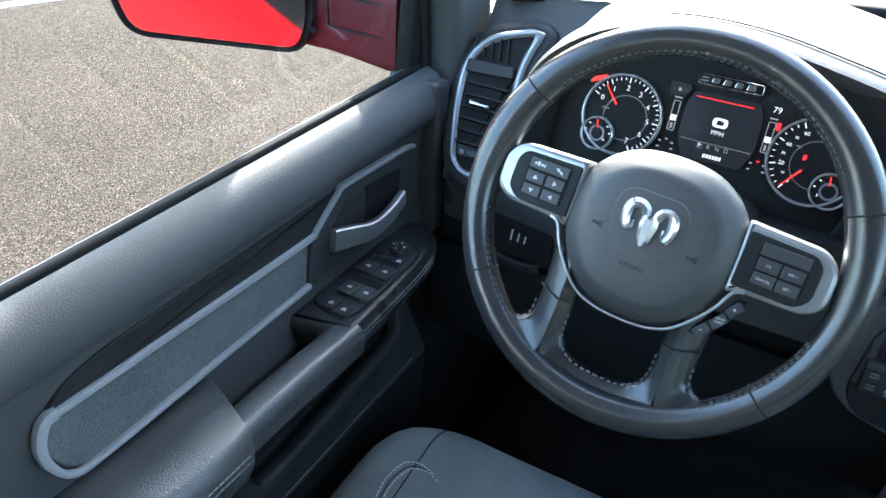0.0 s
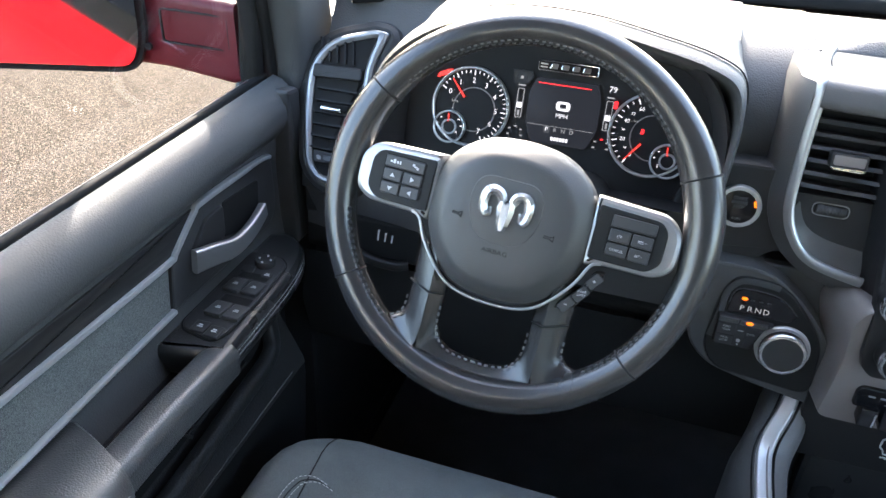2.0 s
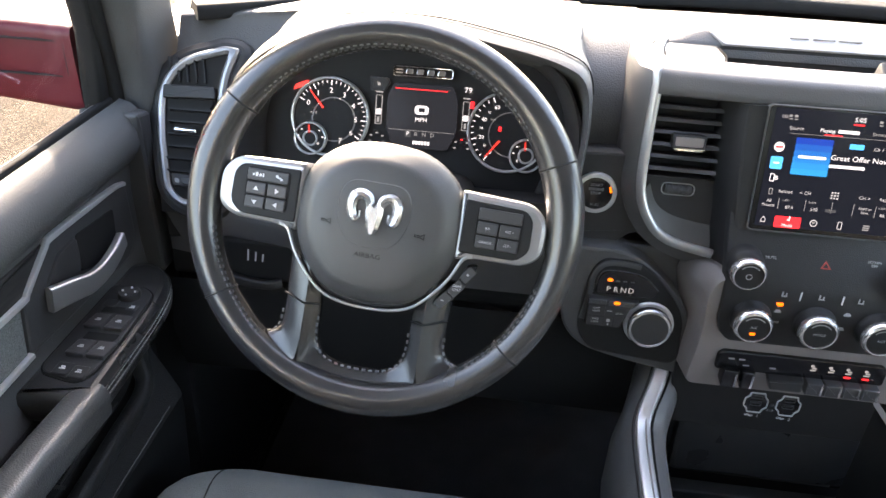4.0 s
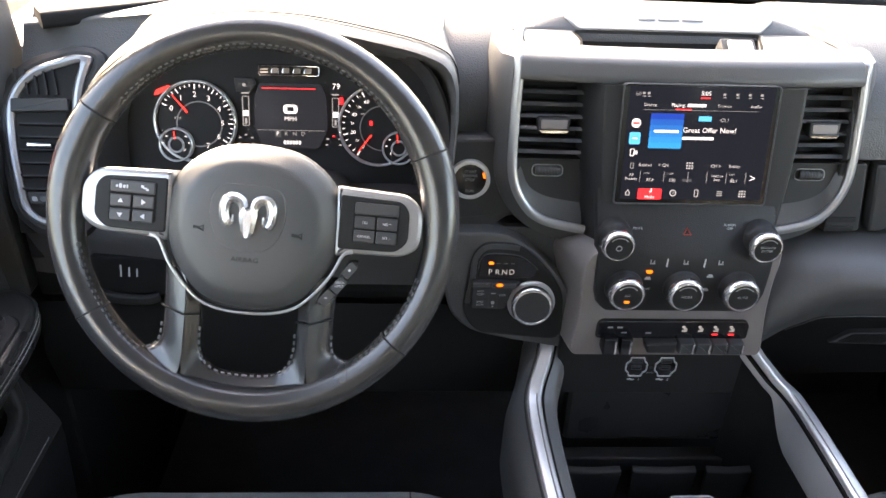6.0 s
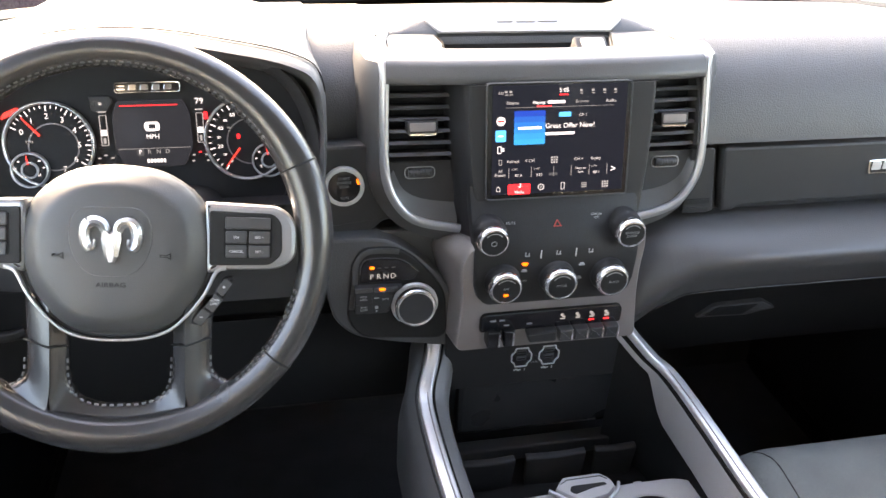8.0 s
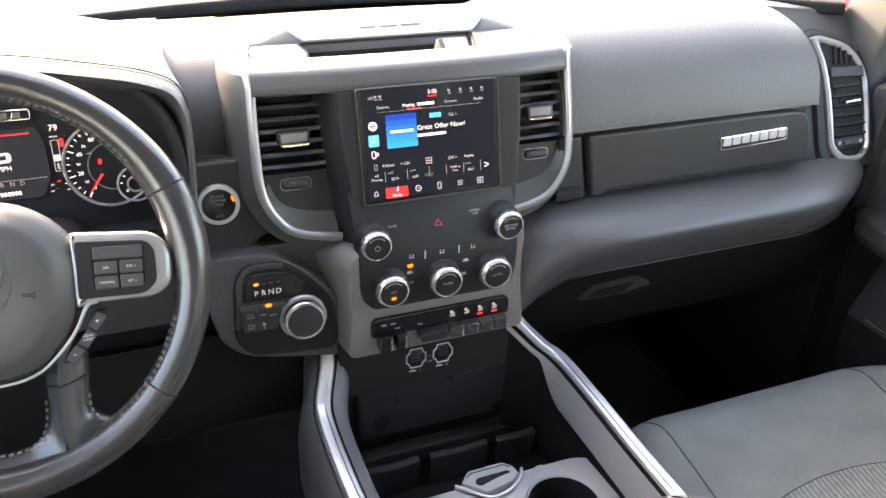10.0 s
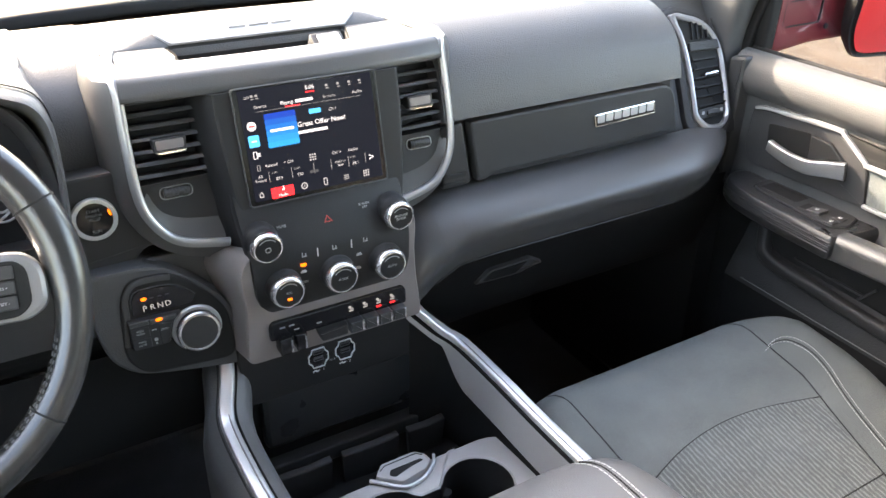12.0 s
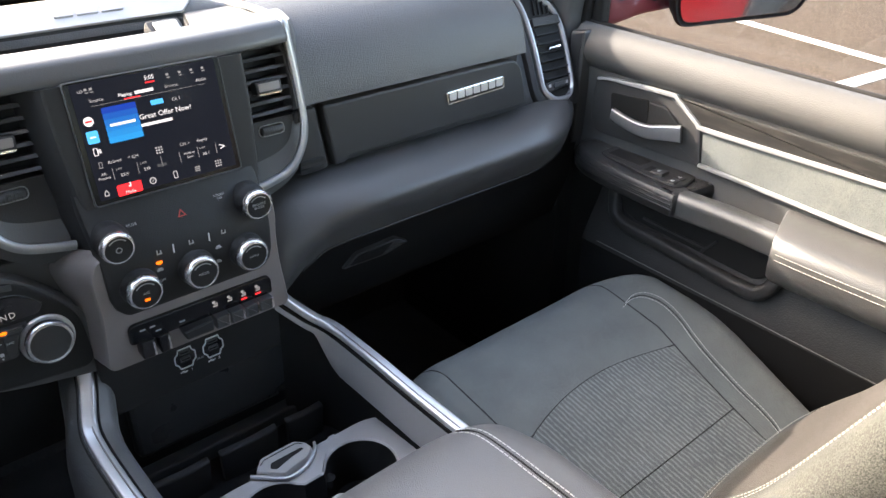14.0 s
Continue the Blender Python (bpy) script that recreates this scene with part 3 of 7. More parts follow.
part("vent_slot", bm, PLASTIC_DEEP, glove)
badge_outline = rounded([(0.453, -0.006), (0.574, -0.002), (0.571, 0.018), (0.45, 0.0145)], 0.004)
bm = bmesh.new()
slab(bm, badge_outline, 0.016, 0.019, G, 0.001)
badge = part("badge", bm, CHROME, glove, "silver framed badge")
bm = bmesh.new()
slab(bm, inset(badge_outline, 0.0025), 0.019, 0.0195, G, 0)
part("badge_field", bm, PLASTIC_DEEP, badge)
bm = bmesh.new()
for i in range(7):
    x = 0.4625 + i * 0.0164
    slab(bm, rect(x, 0.0064 + (x - 0.45) * 0.03, 0.0138, 0.0118, 0.002), 0.0194, 0.0203, G, 0.0002)
part("badge_mark", bm, SILVER, badge, "silver block marks")
latch = thing("glove_box_latch", "black pull handle recessed under the knee pad", "latch")
L = leaning((0.328, 0.098, 1.219), -12)
bm = bmesh.new()
slab(bm, rounded([(-0.063, -0.012), (0.02, -0.015), (0.068, -0.004), (0.04, 0.013), (-0.038, 0.011)], 0.004), -0.02, 0.006, L, 0.002)
part("surround", bm, KEY, latch)
bm = bmesh.new()
slab(bm, rounded([(-0.05, -0.008), (0.014, -0.0105), (0.034, 0.009), (-0.034, 0.0075)], 0.003), 0.005, 0.0075, L, 0.001)
part("pull", bm, RUBBER, latch)


# ---- side air vents ----
def side_vent(s):
    """The tall vent at a dashboard end: silver frame, fan-shaped upper outlet, slats, thumb wheel."""
    vent = thing("side_air_vent", "tall black air vent in a satin silver frame", "air vent", "side air vents")
    lean, z0 = 0.65, 1.385 - 0.8 * 1.386          # the vent lies back with the dashboard's end
    m = Matrix(((s, s * 0.33, 0, MID + s * (0.006 - 0.33 * 1.42)), (0, 0.8 * lean, -0.84, 0.08 + lean * (z0 - 1.39)), (0, 0.8, 0.54, z0), (0, 0, 0, 1)))
    out = [(0.694, 1.4156), (0.722, 1.391), (0.762, 1.389), (0.778, 1.41), (0.77, 1.49), (0.755, 1.55), (0.718, 1.589), (0.654, 1.608), (0.634, 1.606), (0.663, 1.56), (0.681, 1.495)]
    out = rounded(out, [0.014, 0.014, 0.014, 0.016, 0.03, 0.03, 0.03, 0.005, 0.006, 0.03, 0.03], 4)
    body = bmesh.new()
    slab(body, inset(out, -0.016), -0.16, 0.0, m, 0.01)
    part("housing", body, PLASTIC, vent)
    bm = bmesh.new()
    band(bm, out, inset(out, 0.0095), -0.004, 0.008, m, 0.0032)
    part("frame", bm, SATIN, vent, "satin silver frame")
    bm = bmesh.new()
    slab(bm, inset(out, 0.009), -0.004, 0.0015, m, 0)
    part("backing", bm, RUBBER, vent)
    bm = bmesh.new()
    slab(bm, rounded([(0.682, 1.535), (0.752, 1.532), (0.747, 1.55), (0.679, 1.551)], 0.003), 0.0, 0.009, m, 0.002)
    part("divider", bm, PLASTIC, vent)
    for i in range(5):
        x = 0.69 + i * 0.0115
        bm = bmesh.new()
        loft(bm, [[m @ Vector(p) for p in ((x, 1.556, 0.001), (x + 0.002, 1.556, 0.001), (x + 0.002, 1.556, 0.006), (x, 1.556, 0.006))],
                  [m @ Vector(p) for p in ((x - 0.004 - 0.002 * i * 0.3, 1.588, 0.001), (x - 0.002, 1.588, 0.001), (x - 0.002, 1.588, 0.006), (x - 0.004, 1.588, 0.006))]])
        part("slat", bm, PLASTIC_DEEP, vent)
    for i in range(6):
        z, x0 = 1.437 + i * 0.0165, 0.7045 - i * 0.003
        bm = bmesh.new()
        loft(bm, [[m @ Vector(p) for p in ((x, z - 0.004, 0.001), (x, z - 0.002, 0.0065), (x, z + 0.0005, 0.0065), (x, z - 0.001, 0.001))] for x in (x0, x0 + 0.064 - i * 0.0012)])
        part("slat", bm, PLASTIC_DEEP, vent)
    bm = bmesh.new()
    slab(bm, rounded([(0.714, 1.486), (0.746, 1.486), (0.744, 1.495), (0.714, 1.493)], 0.003), 0.004, 0.0135, m, 0.003)
    part("louvre_tab", bm, CHROME, vent, "bright metal tab")
    bm = bmesh.new()
    slab(bm, rounded([(0.704, 1.412), (0.766, 1.416), (0.764, 1.433), (0.702, 1.43)], 0.004), 0.0, 0.006, m, 0.002)
    part("lower_panel", bm, PLASTIC, vent)
    bm = bmesh.new()
    slab(bm, rect(0.736, 1.422, 0.03, 0.009, 0.004), 0.005, 0.0095, m, 0.002)
    part("thumb_wheel", bm, KEY, vent)
    for x in (0.713, 0.757):
        mark_at(x, 1.423, 0.006, 0.006, m, 0.0064, PRINT_DIM, vent)


for s in (-1, 1):
    side_vent(s)


# ---- centre stack ----
S = leaning((MID + 0.006, 0.022, 1.411), 13)          # face of the upper panel
B = basis((MID + 0.008, 0.0, 1.42), (1, 0, 0), (0, 0, 1))  # face of the lower panel
stack = thing("center_stack", "tall centre stack with silver edge, grey lower frame and black controls", "centre console panel")

pod = [(-0.122, 0.007), (-0.160, 0.018), (-0.184, 0.038), (-0.198, 0.070), (-0.199, 0.13), (-0.1985, 0.2065),
       (0.1985, 0.2065), (0.199, 0.13), (0.198, 0.070), (0.184, 0.038), (0.160, 0.018), (0.122, 0.007)]
pod_in = rounded(pod, [0.004, 0.02, 0.02, 0.03, 0.03, 0.02, 0.02, 0.03, 0.03, 0.02, 0.02, 0.004], 3)
SV = S @ Matrix.Translation((0, 0, -0.034))           # plane of the air vents


def back_of(p, f):
    """A point of the pod's outline carried back towards the windscreen."""
    q = SV @ Vector((p[0], p[1], 0))
    return Vector((q.x, q.y + 0.22 * f, q.z))


for s in (-1, 1):
    keep = [i for i, p in enumerate(pod_in) if s * p[0] > 0.05]

    def shell(d):
        ring = [(x, min(y, 0.2065)) for x, y in inset(pod_in, d)]
        return [ring[i] for i in keep]

    bm = bmesh.new()
    loft(bm, [[SV @ Vector((x, y, -0.02)) for x, y in shell(0.001)], [SV @ Vector((x, y, 0.0)) for x, y in shell(-0.003)],
              [SV @ Vector((x, y, 0.0005)) for x, y in shell(-0.008)], [SV @ Vector((x, y, -0.003)) for x, y in shell(-0.013)], [SV @ Vector((x, y, -0.016)) for x, y in shell(-0.025)], [back_of(p, 0.2) for p in shell(-0.0305)], [back_of(p, 0.35) for p in shell(-0.031)], [back_of(p, 0.62) for p in shell(-0.026)]], closed=False)
    part("pod_shell", bm, LIP, stack, "soft grained grey shell")

tray_z = 1.606
# silver strip down both flanks
for s in (-1, 1):
    bm = bmesh.new()
    over = [Vector((MID + s * 0.17 + 0.004, 0.25, tray_z + 0.002)), Vector((MID + s * 0.192 + 0.004, 0.17, tray_z + 0.003)), Vector((MID + s * 0.199 + 0.005, 0.11, tray_z))]
    sweep(bm, curve(over + [SV @ Vector((s * 0.201, 0.2, 0.004))], 5)[:-1] + [SV @ Vector((s * x, y, 0.004)) for x, y in [tuple(v.xy) for v in curve([(0.2, 0.19, 0), (0.2025, 0.13, 0), (0.2015, 0.07, 0), (0.187, 0.035, 0), (0.162, 0.0145, 0), (0.112, 0.003, 0)], 6)]],
          rounded([(-0.0055, -0.0035), (0.0055, -0.0035), (0.0055, 0.0022), (0.0022, 0.0042), (-0.0004, 0.0038), (-0.0055, 0.0002)] if s > 0 else [(-0.0055, -0.0035), (0.0055, -0.0035), (0.0055, 0.0002), (0.0004, 0.0038), (-0.0022, 0.0042), (-0.0055, 0.0022)], 0.0008, 2), S.to_3x3() @ Vector((0, 0, 1)))
    part("edge_strip", bm, SATIN, stack, "satin silver edge strip")

# lip over the vents and the open tray on top with its button
bm = bmesh.new()
lip = curve([(MID - 0.193, 0.09, 1.597), (MID - 0.12, 0.079, 1.598), (MID, 0.075, 1.598), (MID + 0.12, 0.079, 1.598), (MID + 0.2, 0.09, 1.597)], 8)
sweep(bm, lip, rounded([(-0.05, 0.0105), (-0.013, 0.0105), (-0.003, 0.007), (0.006, -0.009), (0.006, -0.016), (-0.05, -0.016)], [0.002, 0.006, 0.006, 0.005, 0.002, 0.002], 4), (0, 0, 1))
part("lip", bm, LIP, stack, "smooth dark grey lip")

bm = bmesh.new()
outer = rounded([(-0.186, 0.092), (0.19, 0.092), (0.194, 0.15), (0.192, 0.215), (-0.184, 0.215), (-0.186, 0.15)], [0.02, 0.02, 0.03, 0.01, 0.01, 0.03], 6)
hole = rounded([(-0.119, 0.117), (0.085, 0.114), (0.10, 0.15), (0.116, 0.199), (-0.116, 0.199), (-0.112, 0.16)], [0.008] * 6, 6)
T = Matrix.Translation((MID, 0, tray_z))
band(bm, outer, hole, -0.014, 0.0, T, 0.004)
part("top_surround", bm, VINYL, stack, "soft grained top of the stack")
bm = bmesh.new()
loft(bm, [[T @ Vector((x, y, 0.001)) for x, y in inset(hole, -0.001)], [T @ Vector((x, y, -0.05)) for x, y in inset(hole, 0.006)]], caps=(False, True))
part("tray_liner", bm, PLASTIC_DEEP, stack, "black open tray")
# the hump behind the tray, and the sloping name panel on its near face
bm = bmesh.new()
rows = []
for i in range(25):
    q = -1 + 2 * i / 24
    lift = 0.019 * (1 - abs(q) ** 5)
    rows.append([Vector((MID + 0.005 + 0.2 * q * (1 - 0.1 * f), y - 0.012 * q * q * f, tray_z + z0 + lift * f)) for y, z0, f in ((0.197, -0.012, 0), (0.2, -0.001, 0.0), (0.208, 0.0, 0.28), (0.221, 0.0, 0.78), (0.229, 0.0, 0.98), (0.25, 0.0, 1.0), (0.29, -0.002, 0.95), (0.35, -0.02, 0.6), (0.38, -0.04, 0.2))])
loft(bm, rows, closed=False)
part("hump", bm, VINYL, stack, "soft grained rise behind the tray", sharp=60)
R = basis((MID + 0.004, 0.2, tray_z + 0.0015), (1, 0, 0), (0, 0.03, 0.021))
bm = bmesh.new()
slab(bm, rounded([(-0.114, 0.0), (0.114, 0.0), (0.135, 0.02), (0.12, 0.031), (0.06, 0.0355), (-0.06, 0.0355), (-0.12, 0.031), (-0.132, 0.02)], [0.003, 0.003, 0.006, 0.01, 0.02, 0.02, 0.01, 0.006]), -0.004, 0.0022, R, 0.0012)
part("name_panel", bm, CUP_GREY, stack, "satin grey sloping panel")
bm = bmesh.new()
for x, w0 in ((-0.028, 0.022), (0.0, 0.026), (0.03, 0.027)):
    slab(bm, rounded([(x - w0 / 2, 0.0145), (x + w0 / 2, 0.0145), (x + w0 * 0.42, 0.0275), (x - w0 * 0.42, 0.0275)], 0.0015, 2), 0.0015, 0.0044, R, 0.0008)
part("name_mark", bm, CUP_GREY, stack, "raised silver block marks")
K = basis((MID + 0.067, 0.135, tray_z - 0.001), (1, 0, 0), (0, 0.8, 0.45))
bm = bmesh.new()
slab(bm, rect(0, 0, 0.042, 0.03, 0.004), -0.02, 0.004, K, 0.002)
knob = part("parking_brake_button", bm, PLASTIC, stack, "grey push button")
bm = bmesh.new()
slab(bm, rect(0.002, 0, 0.03, 0.022, 0.003), 0.003, 0.0055, K, 0.001)
part("button_cap", bm, CUP_GREY, knob)
bm = bmesh.new()
slab(bm, rect(0.002, 0, 0.009, 0.007, 0.002), 0.005, 0.006, K, 0)
part("mark", bm, PRINT, knob)

# air vents beside the screen
for s in (-1, 1):
    bm = bmesh.new()
    slab(bm, rounded([(s * 0.118, 0.01), (s * 0.158, 0.02), (s * 0.182, 0.04), (s * 0.197, 0.072), (s * 0.198, 0.19), (s * 0.118, 0.19)], 0.006), -0.035, -0.03, SV, 0)
    vent = part("air_vent", bm, PLASTIC_DEEP, stack, "black louvred air vent")
    for i in range(7):
        y = 0.0965 + i * 0.0138
        bm = bmesh.new()
        loft(bm, [[SV @ Vector((s * x, y + a, w + dw)) for a, w in ((-0.004, -0.03), (-0.0028, -0.004), (-0.0022, -0.0025), (0.0016, -0.005), (0.0004, -0.03))] for x, dw in ((0.122, 0.004), (0.16, 0.002), (0.196, -0.002))])
        part("slat", bm, KEY, vent)
    bm = bmesh.new()
    slab(bm, rounded([(s * 0.1405, 0.1215), (s * 0.1755, 0.1215), (s * 0.1765, 0.138), (s * 0.1395, 0.138)], 0.003), -0.006, 0.011, SV, 0.0016)
    tab = part("louvre_tab", bm, PLASTIC, vent)
    bm = bmesh.new()
    slab(bm, rounded([(s * 0.1405, 0.1235), (s * 0.1755, 0.1235), (s * 0.173, 0.1198), (s * 0.143, 0.1198)], 0.0015, 2), 0.002, 0.013, SV, 0.001)
    part("tab_edge", bm, CHROME, tab, "bright edge")
    bm = bmesh.new()
    slab(bm, rounded([(s * 0.143, 0.125), (s * 0.173, 0.125), (s * 0.1735, 0.1355), (s * 0.1425, 0.1355)], 0.002), 0.009, 0.0116, SV, 0.0008)
    part("tab_face", bm, GUNMETAL, tab, "satin grey face")
    # hollowed panel under the slats, running up to the edge strip
    bm = bmesh.new()
    low = [(0.115, 0.0885)] + [tuple(v.xy) for v in curve([(0.115, 0.004, 0), (0.16, 0.0155, 0), (0.185, 0.036, 0), (0.1985, 0.07, 0), (0.199, 0.0885, 0)], 5)]
    loft(bm, [[SV @ Vector((s * x, y, w)) for x, y in inset(low, d)] for d, w in ((0, -0.03), (0, -0.0005), (0.0012, -0.004), (0.0024, -0.0075))])
    part("lower_panel", bm, PLASTIC, vent)
    bm = bmesh.new()
    inner = curve([(s * 0.191, 0.078, -0.0075), (s * 0.18, 0.054, -0.0075), (s * 0.157, 0.041, -0.0075), (s * 0.115, 0.034, -0.0075)], 5)
    outer_edge = curve([(s * 0.1975, 0.072, 0.0015), (s * 0.1845, 0.0375, 0.0015), (s * 0.16, 0.018, 0.0015), (s * 0.115, 0.0075, 0.0015)], 5)
    loft(bm, [[SV @ p for p in inner], [SV @ (p * 0.5 + q * 0.5 + Vector((0, 0, 0.0008))) for p, q in zip(inner, outer_edge)], [SV @ q for q in outer_edge], [SV @ (q - Vector((0, 0, 0.012))) for q in outer_edge]], closed=False)
    part("sill", bm, LIP, vent, "sloping grey sill under the vent")
    bm = bmesh.new()
    turned(bm, [(0.0, -0.0145), (0.0055, -0.0145), (0.006, -0.012), (0.006, 0.012), (0.0055, 0.0145), (0, 0.0145)], SV @ Matrix.Translation((s * 0.159, 0.073, -0.007)) @ Matrix.Rotation(radians(90), 4, "Y"), 16)
    part("thumb_wheel", bm, KEY, vent)
    for k in range(7):
        bm = bmesh.new()
        turned(bm, [(0.0062, -0.0005), (0.0066, 0.0), (0.0062, 0.0005)], SV @ Matrix.Translation((s * 0.159 + (k - 3) * 0.0036, 0.073, -0.007)) @ Matrix.Rotation(radians(90), 4, "Y"), 16)
        part("wheel_ridge", bm, KEY, vent)
    bm = bmesh.new()
    o = rect(s * 0.159, 0.073, 0.035, 0.012, 0.0055, 4)
    band(bm, inset(o, -0.0015), o, -0.0095, -0.007, SV, 0.0005)
    part("wheel_frame", bm, SATIN, vent)
    for x in (0.1355, 0.183):
        mark_at(s * x, 0.074, 0.006, 0.006, SV, -0.0078, PRINT_DIM, vent)

# middle panel that carries the screen
mid = rounded([(-0.106, -0.02), (0.106, -0.02), (0.114, 0.04), (0.122, 0.12), (0.123, 0.186), (-0.123, 0.186), (-0.122, 0.12), (-0.114, 0.04)], [0.01, 0.01, 0.03, 0.03, 0.004, 0.004, 0.03, 0.03], 4)
bm = bmesh.new()
loft(bm, [[S @ Vector((x + 0.005 * f, 0.178 if y > 0.15 else y, w)) for x, y in inset(mid, d)] for d, w, f in ((-0.004, -0.09, 0), (-0.002, -0.034, 0), (0.006, -0.006, 1), (0.009, -0.001, 1), (0.012, 0.0, 1))])
part("screen_panel", bm, PANEL, stack, "matt black panel round the screen")

# lower panel with knobs, and the warm grey frame round it
wing = rounded([(-0.103, -0.012), (0.101, -0.012), (0.1035, 0.0), (0.109, 0.0), (0.112, -0.03), (0.110, -0.05), (0.111, -0.09), (0.120, -0.158), (0.116, -0.165), (-0.116, -0.165), (-0.123, -0.158), (-0.117, -0.09), (-0.12, -0.05), (-0.12, -0.034), (-0.112, -0.018)], [0.004, 0.003, 0.003, 0.01, 0.02, 0.03, 0.03, 0.006, 0.006, 0.006, 0.006, 0.03, 0.03, 0.02, 0.01], 4)
bm = bmesh.new()
back = [(x * (1.04 if x > 0 else 1.12 + 1.3 * max(0, min(0.09, y + 0.1))), y - 0.012 * max(0, min(1, (y + 0.1) / 0.08))) for x, y in wing]
loft(bm, [[B @ Vector((x, y, -0.16)) for x, y in back], [B @ Vector((x, y, -0.075)) for x, y in back], [B @ Vector((x * 1.012, y, -0.012)) for x, y in wing], [B @ Vector((x, y, -0.006)) for x, y in wing], [B @ Vector((x, y, -0.004)) for x, y in inset(wing, 0.0015)]])
part("lower_frame", bm, GUNMETAL, stack, "warm grey painted frame")
# the control panel runs on from the screen's panel and turns upright
rows = [(0.05, -0.0395, 0.106), (0.035, -0.0325, 0.1055), (0.02, -0.0245, 0.105), (0.004, -0.0135, 0.1045), (-0.012, -0.004, 0.104), (-0.024, 0.0005, 0.1035), (-0.036, 0.0025, 0.103), (-0.066, 0.003, 0.102), (-0.08, 0.003, 0.098), (-0.088, 0.0028, 0.091), (-0.092, 0.0015, 0.086), (-0.093, -0.006, 0.084)]
bm = bmesh.new()
loft(bm, [[B @ Vector((x * 1.0 - 0.003, y, d)) for x, d in ((-hw - 0.001, w - 0.016), (-hw, w - 0.003), (-hw + 0.001, w - 0.001), (-hw + 0.004, w), (0, w), (hw - 0.004, w), (hw - 0.001, w - 0.001), (hw, w - 0.003), (hw + 0.001, w - 0.016))] for y, w, hw in rows], closed=False)
panel = part("control_panel", bm, PANEL, stack, "matt black climate and radio control panel")
for x in (-0.0215, 0.0225):
    mark_at(x - 0.004, -0.024, 0.0014, 0.011, B, 0.0032, PRINT, panel)
for x in (-0.039, 0.0, 0.041):
    for dx, dy, mw, mh in ((-0.002, 0.001, 0.0012, 0.006), (0.0012, -0.0012, 0.0044, 0.0012), (0.0022, 0.0012, 0.0012, 0.0032)):
        mark_at(x - 0.004 + dx, -0.024 + dy, mw, mh, B, 0.0032, PRINT_DIM, panel)
PS = B @ Matrix.Translation((0, 0.004, -0.0135)) @ Matrix.Rotation(radians(-33), 4, "X")     # the panel's sloping part
bm = bmesh.new()
tri = [(-0.003, 0.009), (-0.0085, 0.0), (0.0025, 0.0)]
band(bm, tri, inset(tri, 0.0012), -0.0005, 0.0006, PS, 0)
part("hazard_mark", bm, MARK_RED, panel, "small red warning triangle")
words("legend", "MUTE", 0.0045, -0.061, 0.007, PS, PRINT_DIM, panel, 0.0006)
words("legend", "SCREEN\nOFF", 0.004, 0.047, 0.01, PS, PRINT_DIM, panel, 0.0006)
words("legend", "OFF", 0.0045, -0.044, -0.06, B, PRINT_DIM, panel, 0.0033)
bm = bmesh.new()
slab(bm, rounded([(-0.049, -0.0345), (-0.0405, -0.0345), (-0.042, -0.038), (-0.0475, -0.038)], 0.001, 1), 0.0018, 0.0042, B, 0)
part("lamp", bm, AMBER, panel, "small amber lamp")
for x, y in ((-0.045, -0.046), (0.028, -0.042), (0.026, -0.061)):
    mark_at(x, y, 0.0075, 0.002, B, 0.0036, PRINT_DIM, panel)
    mark_at(x, y + 0.0022, 0.005, 0.0014, B, 0.0036, PRINT_DIM, panel)


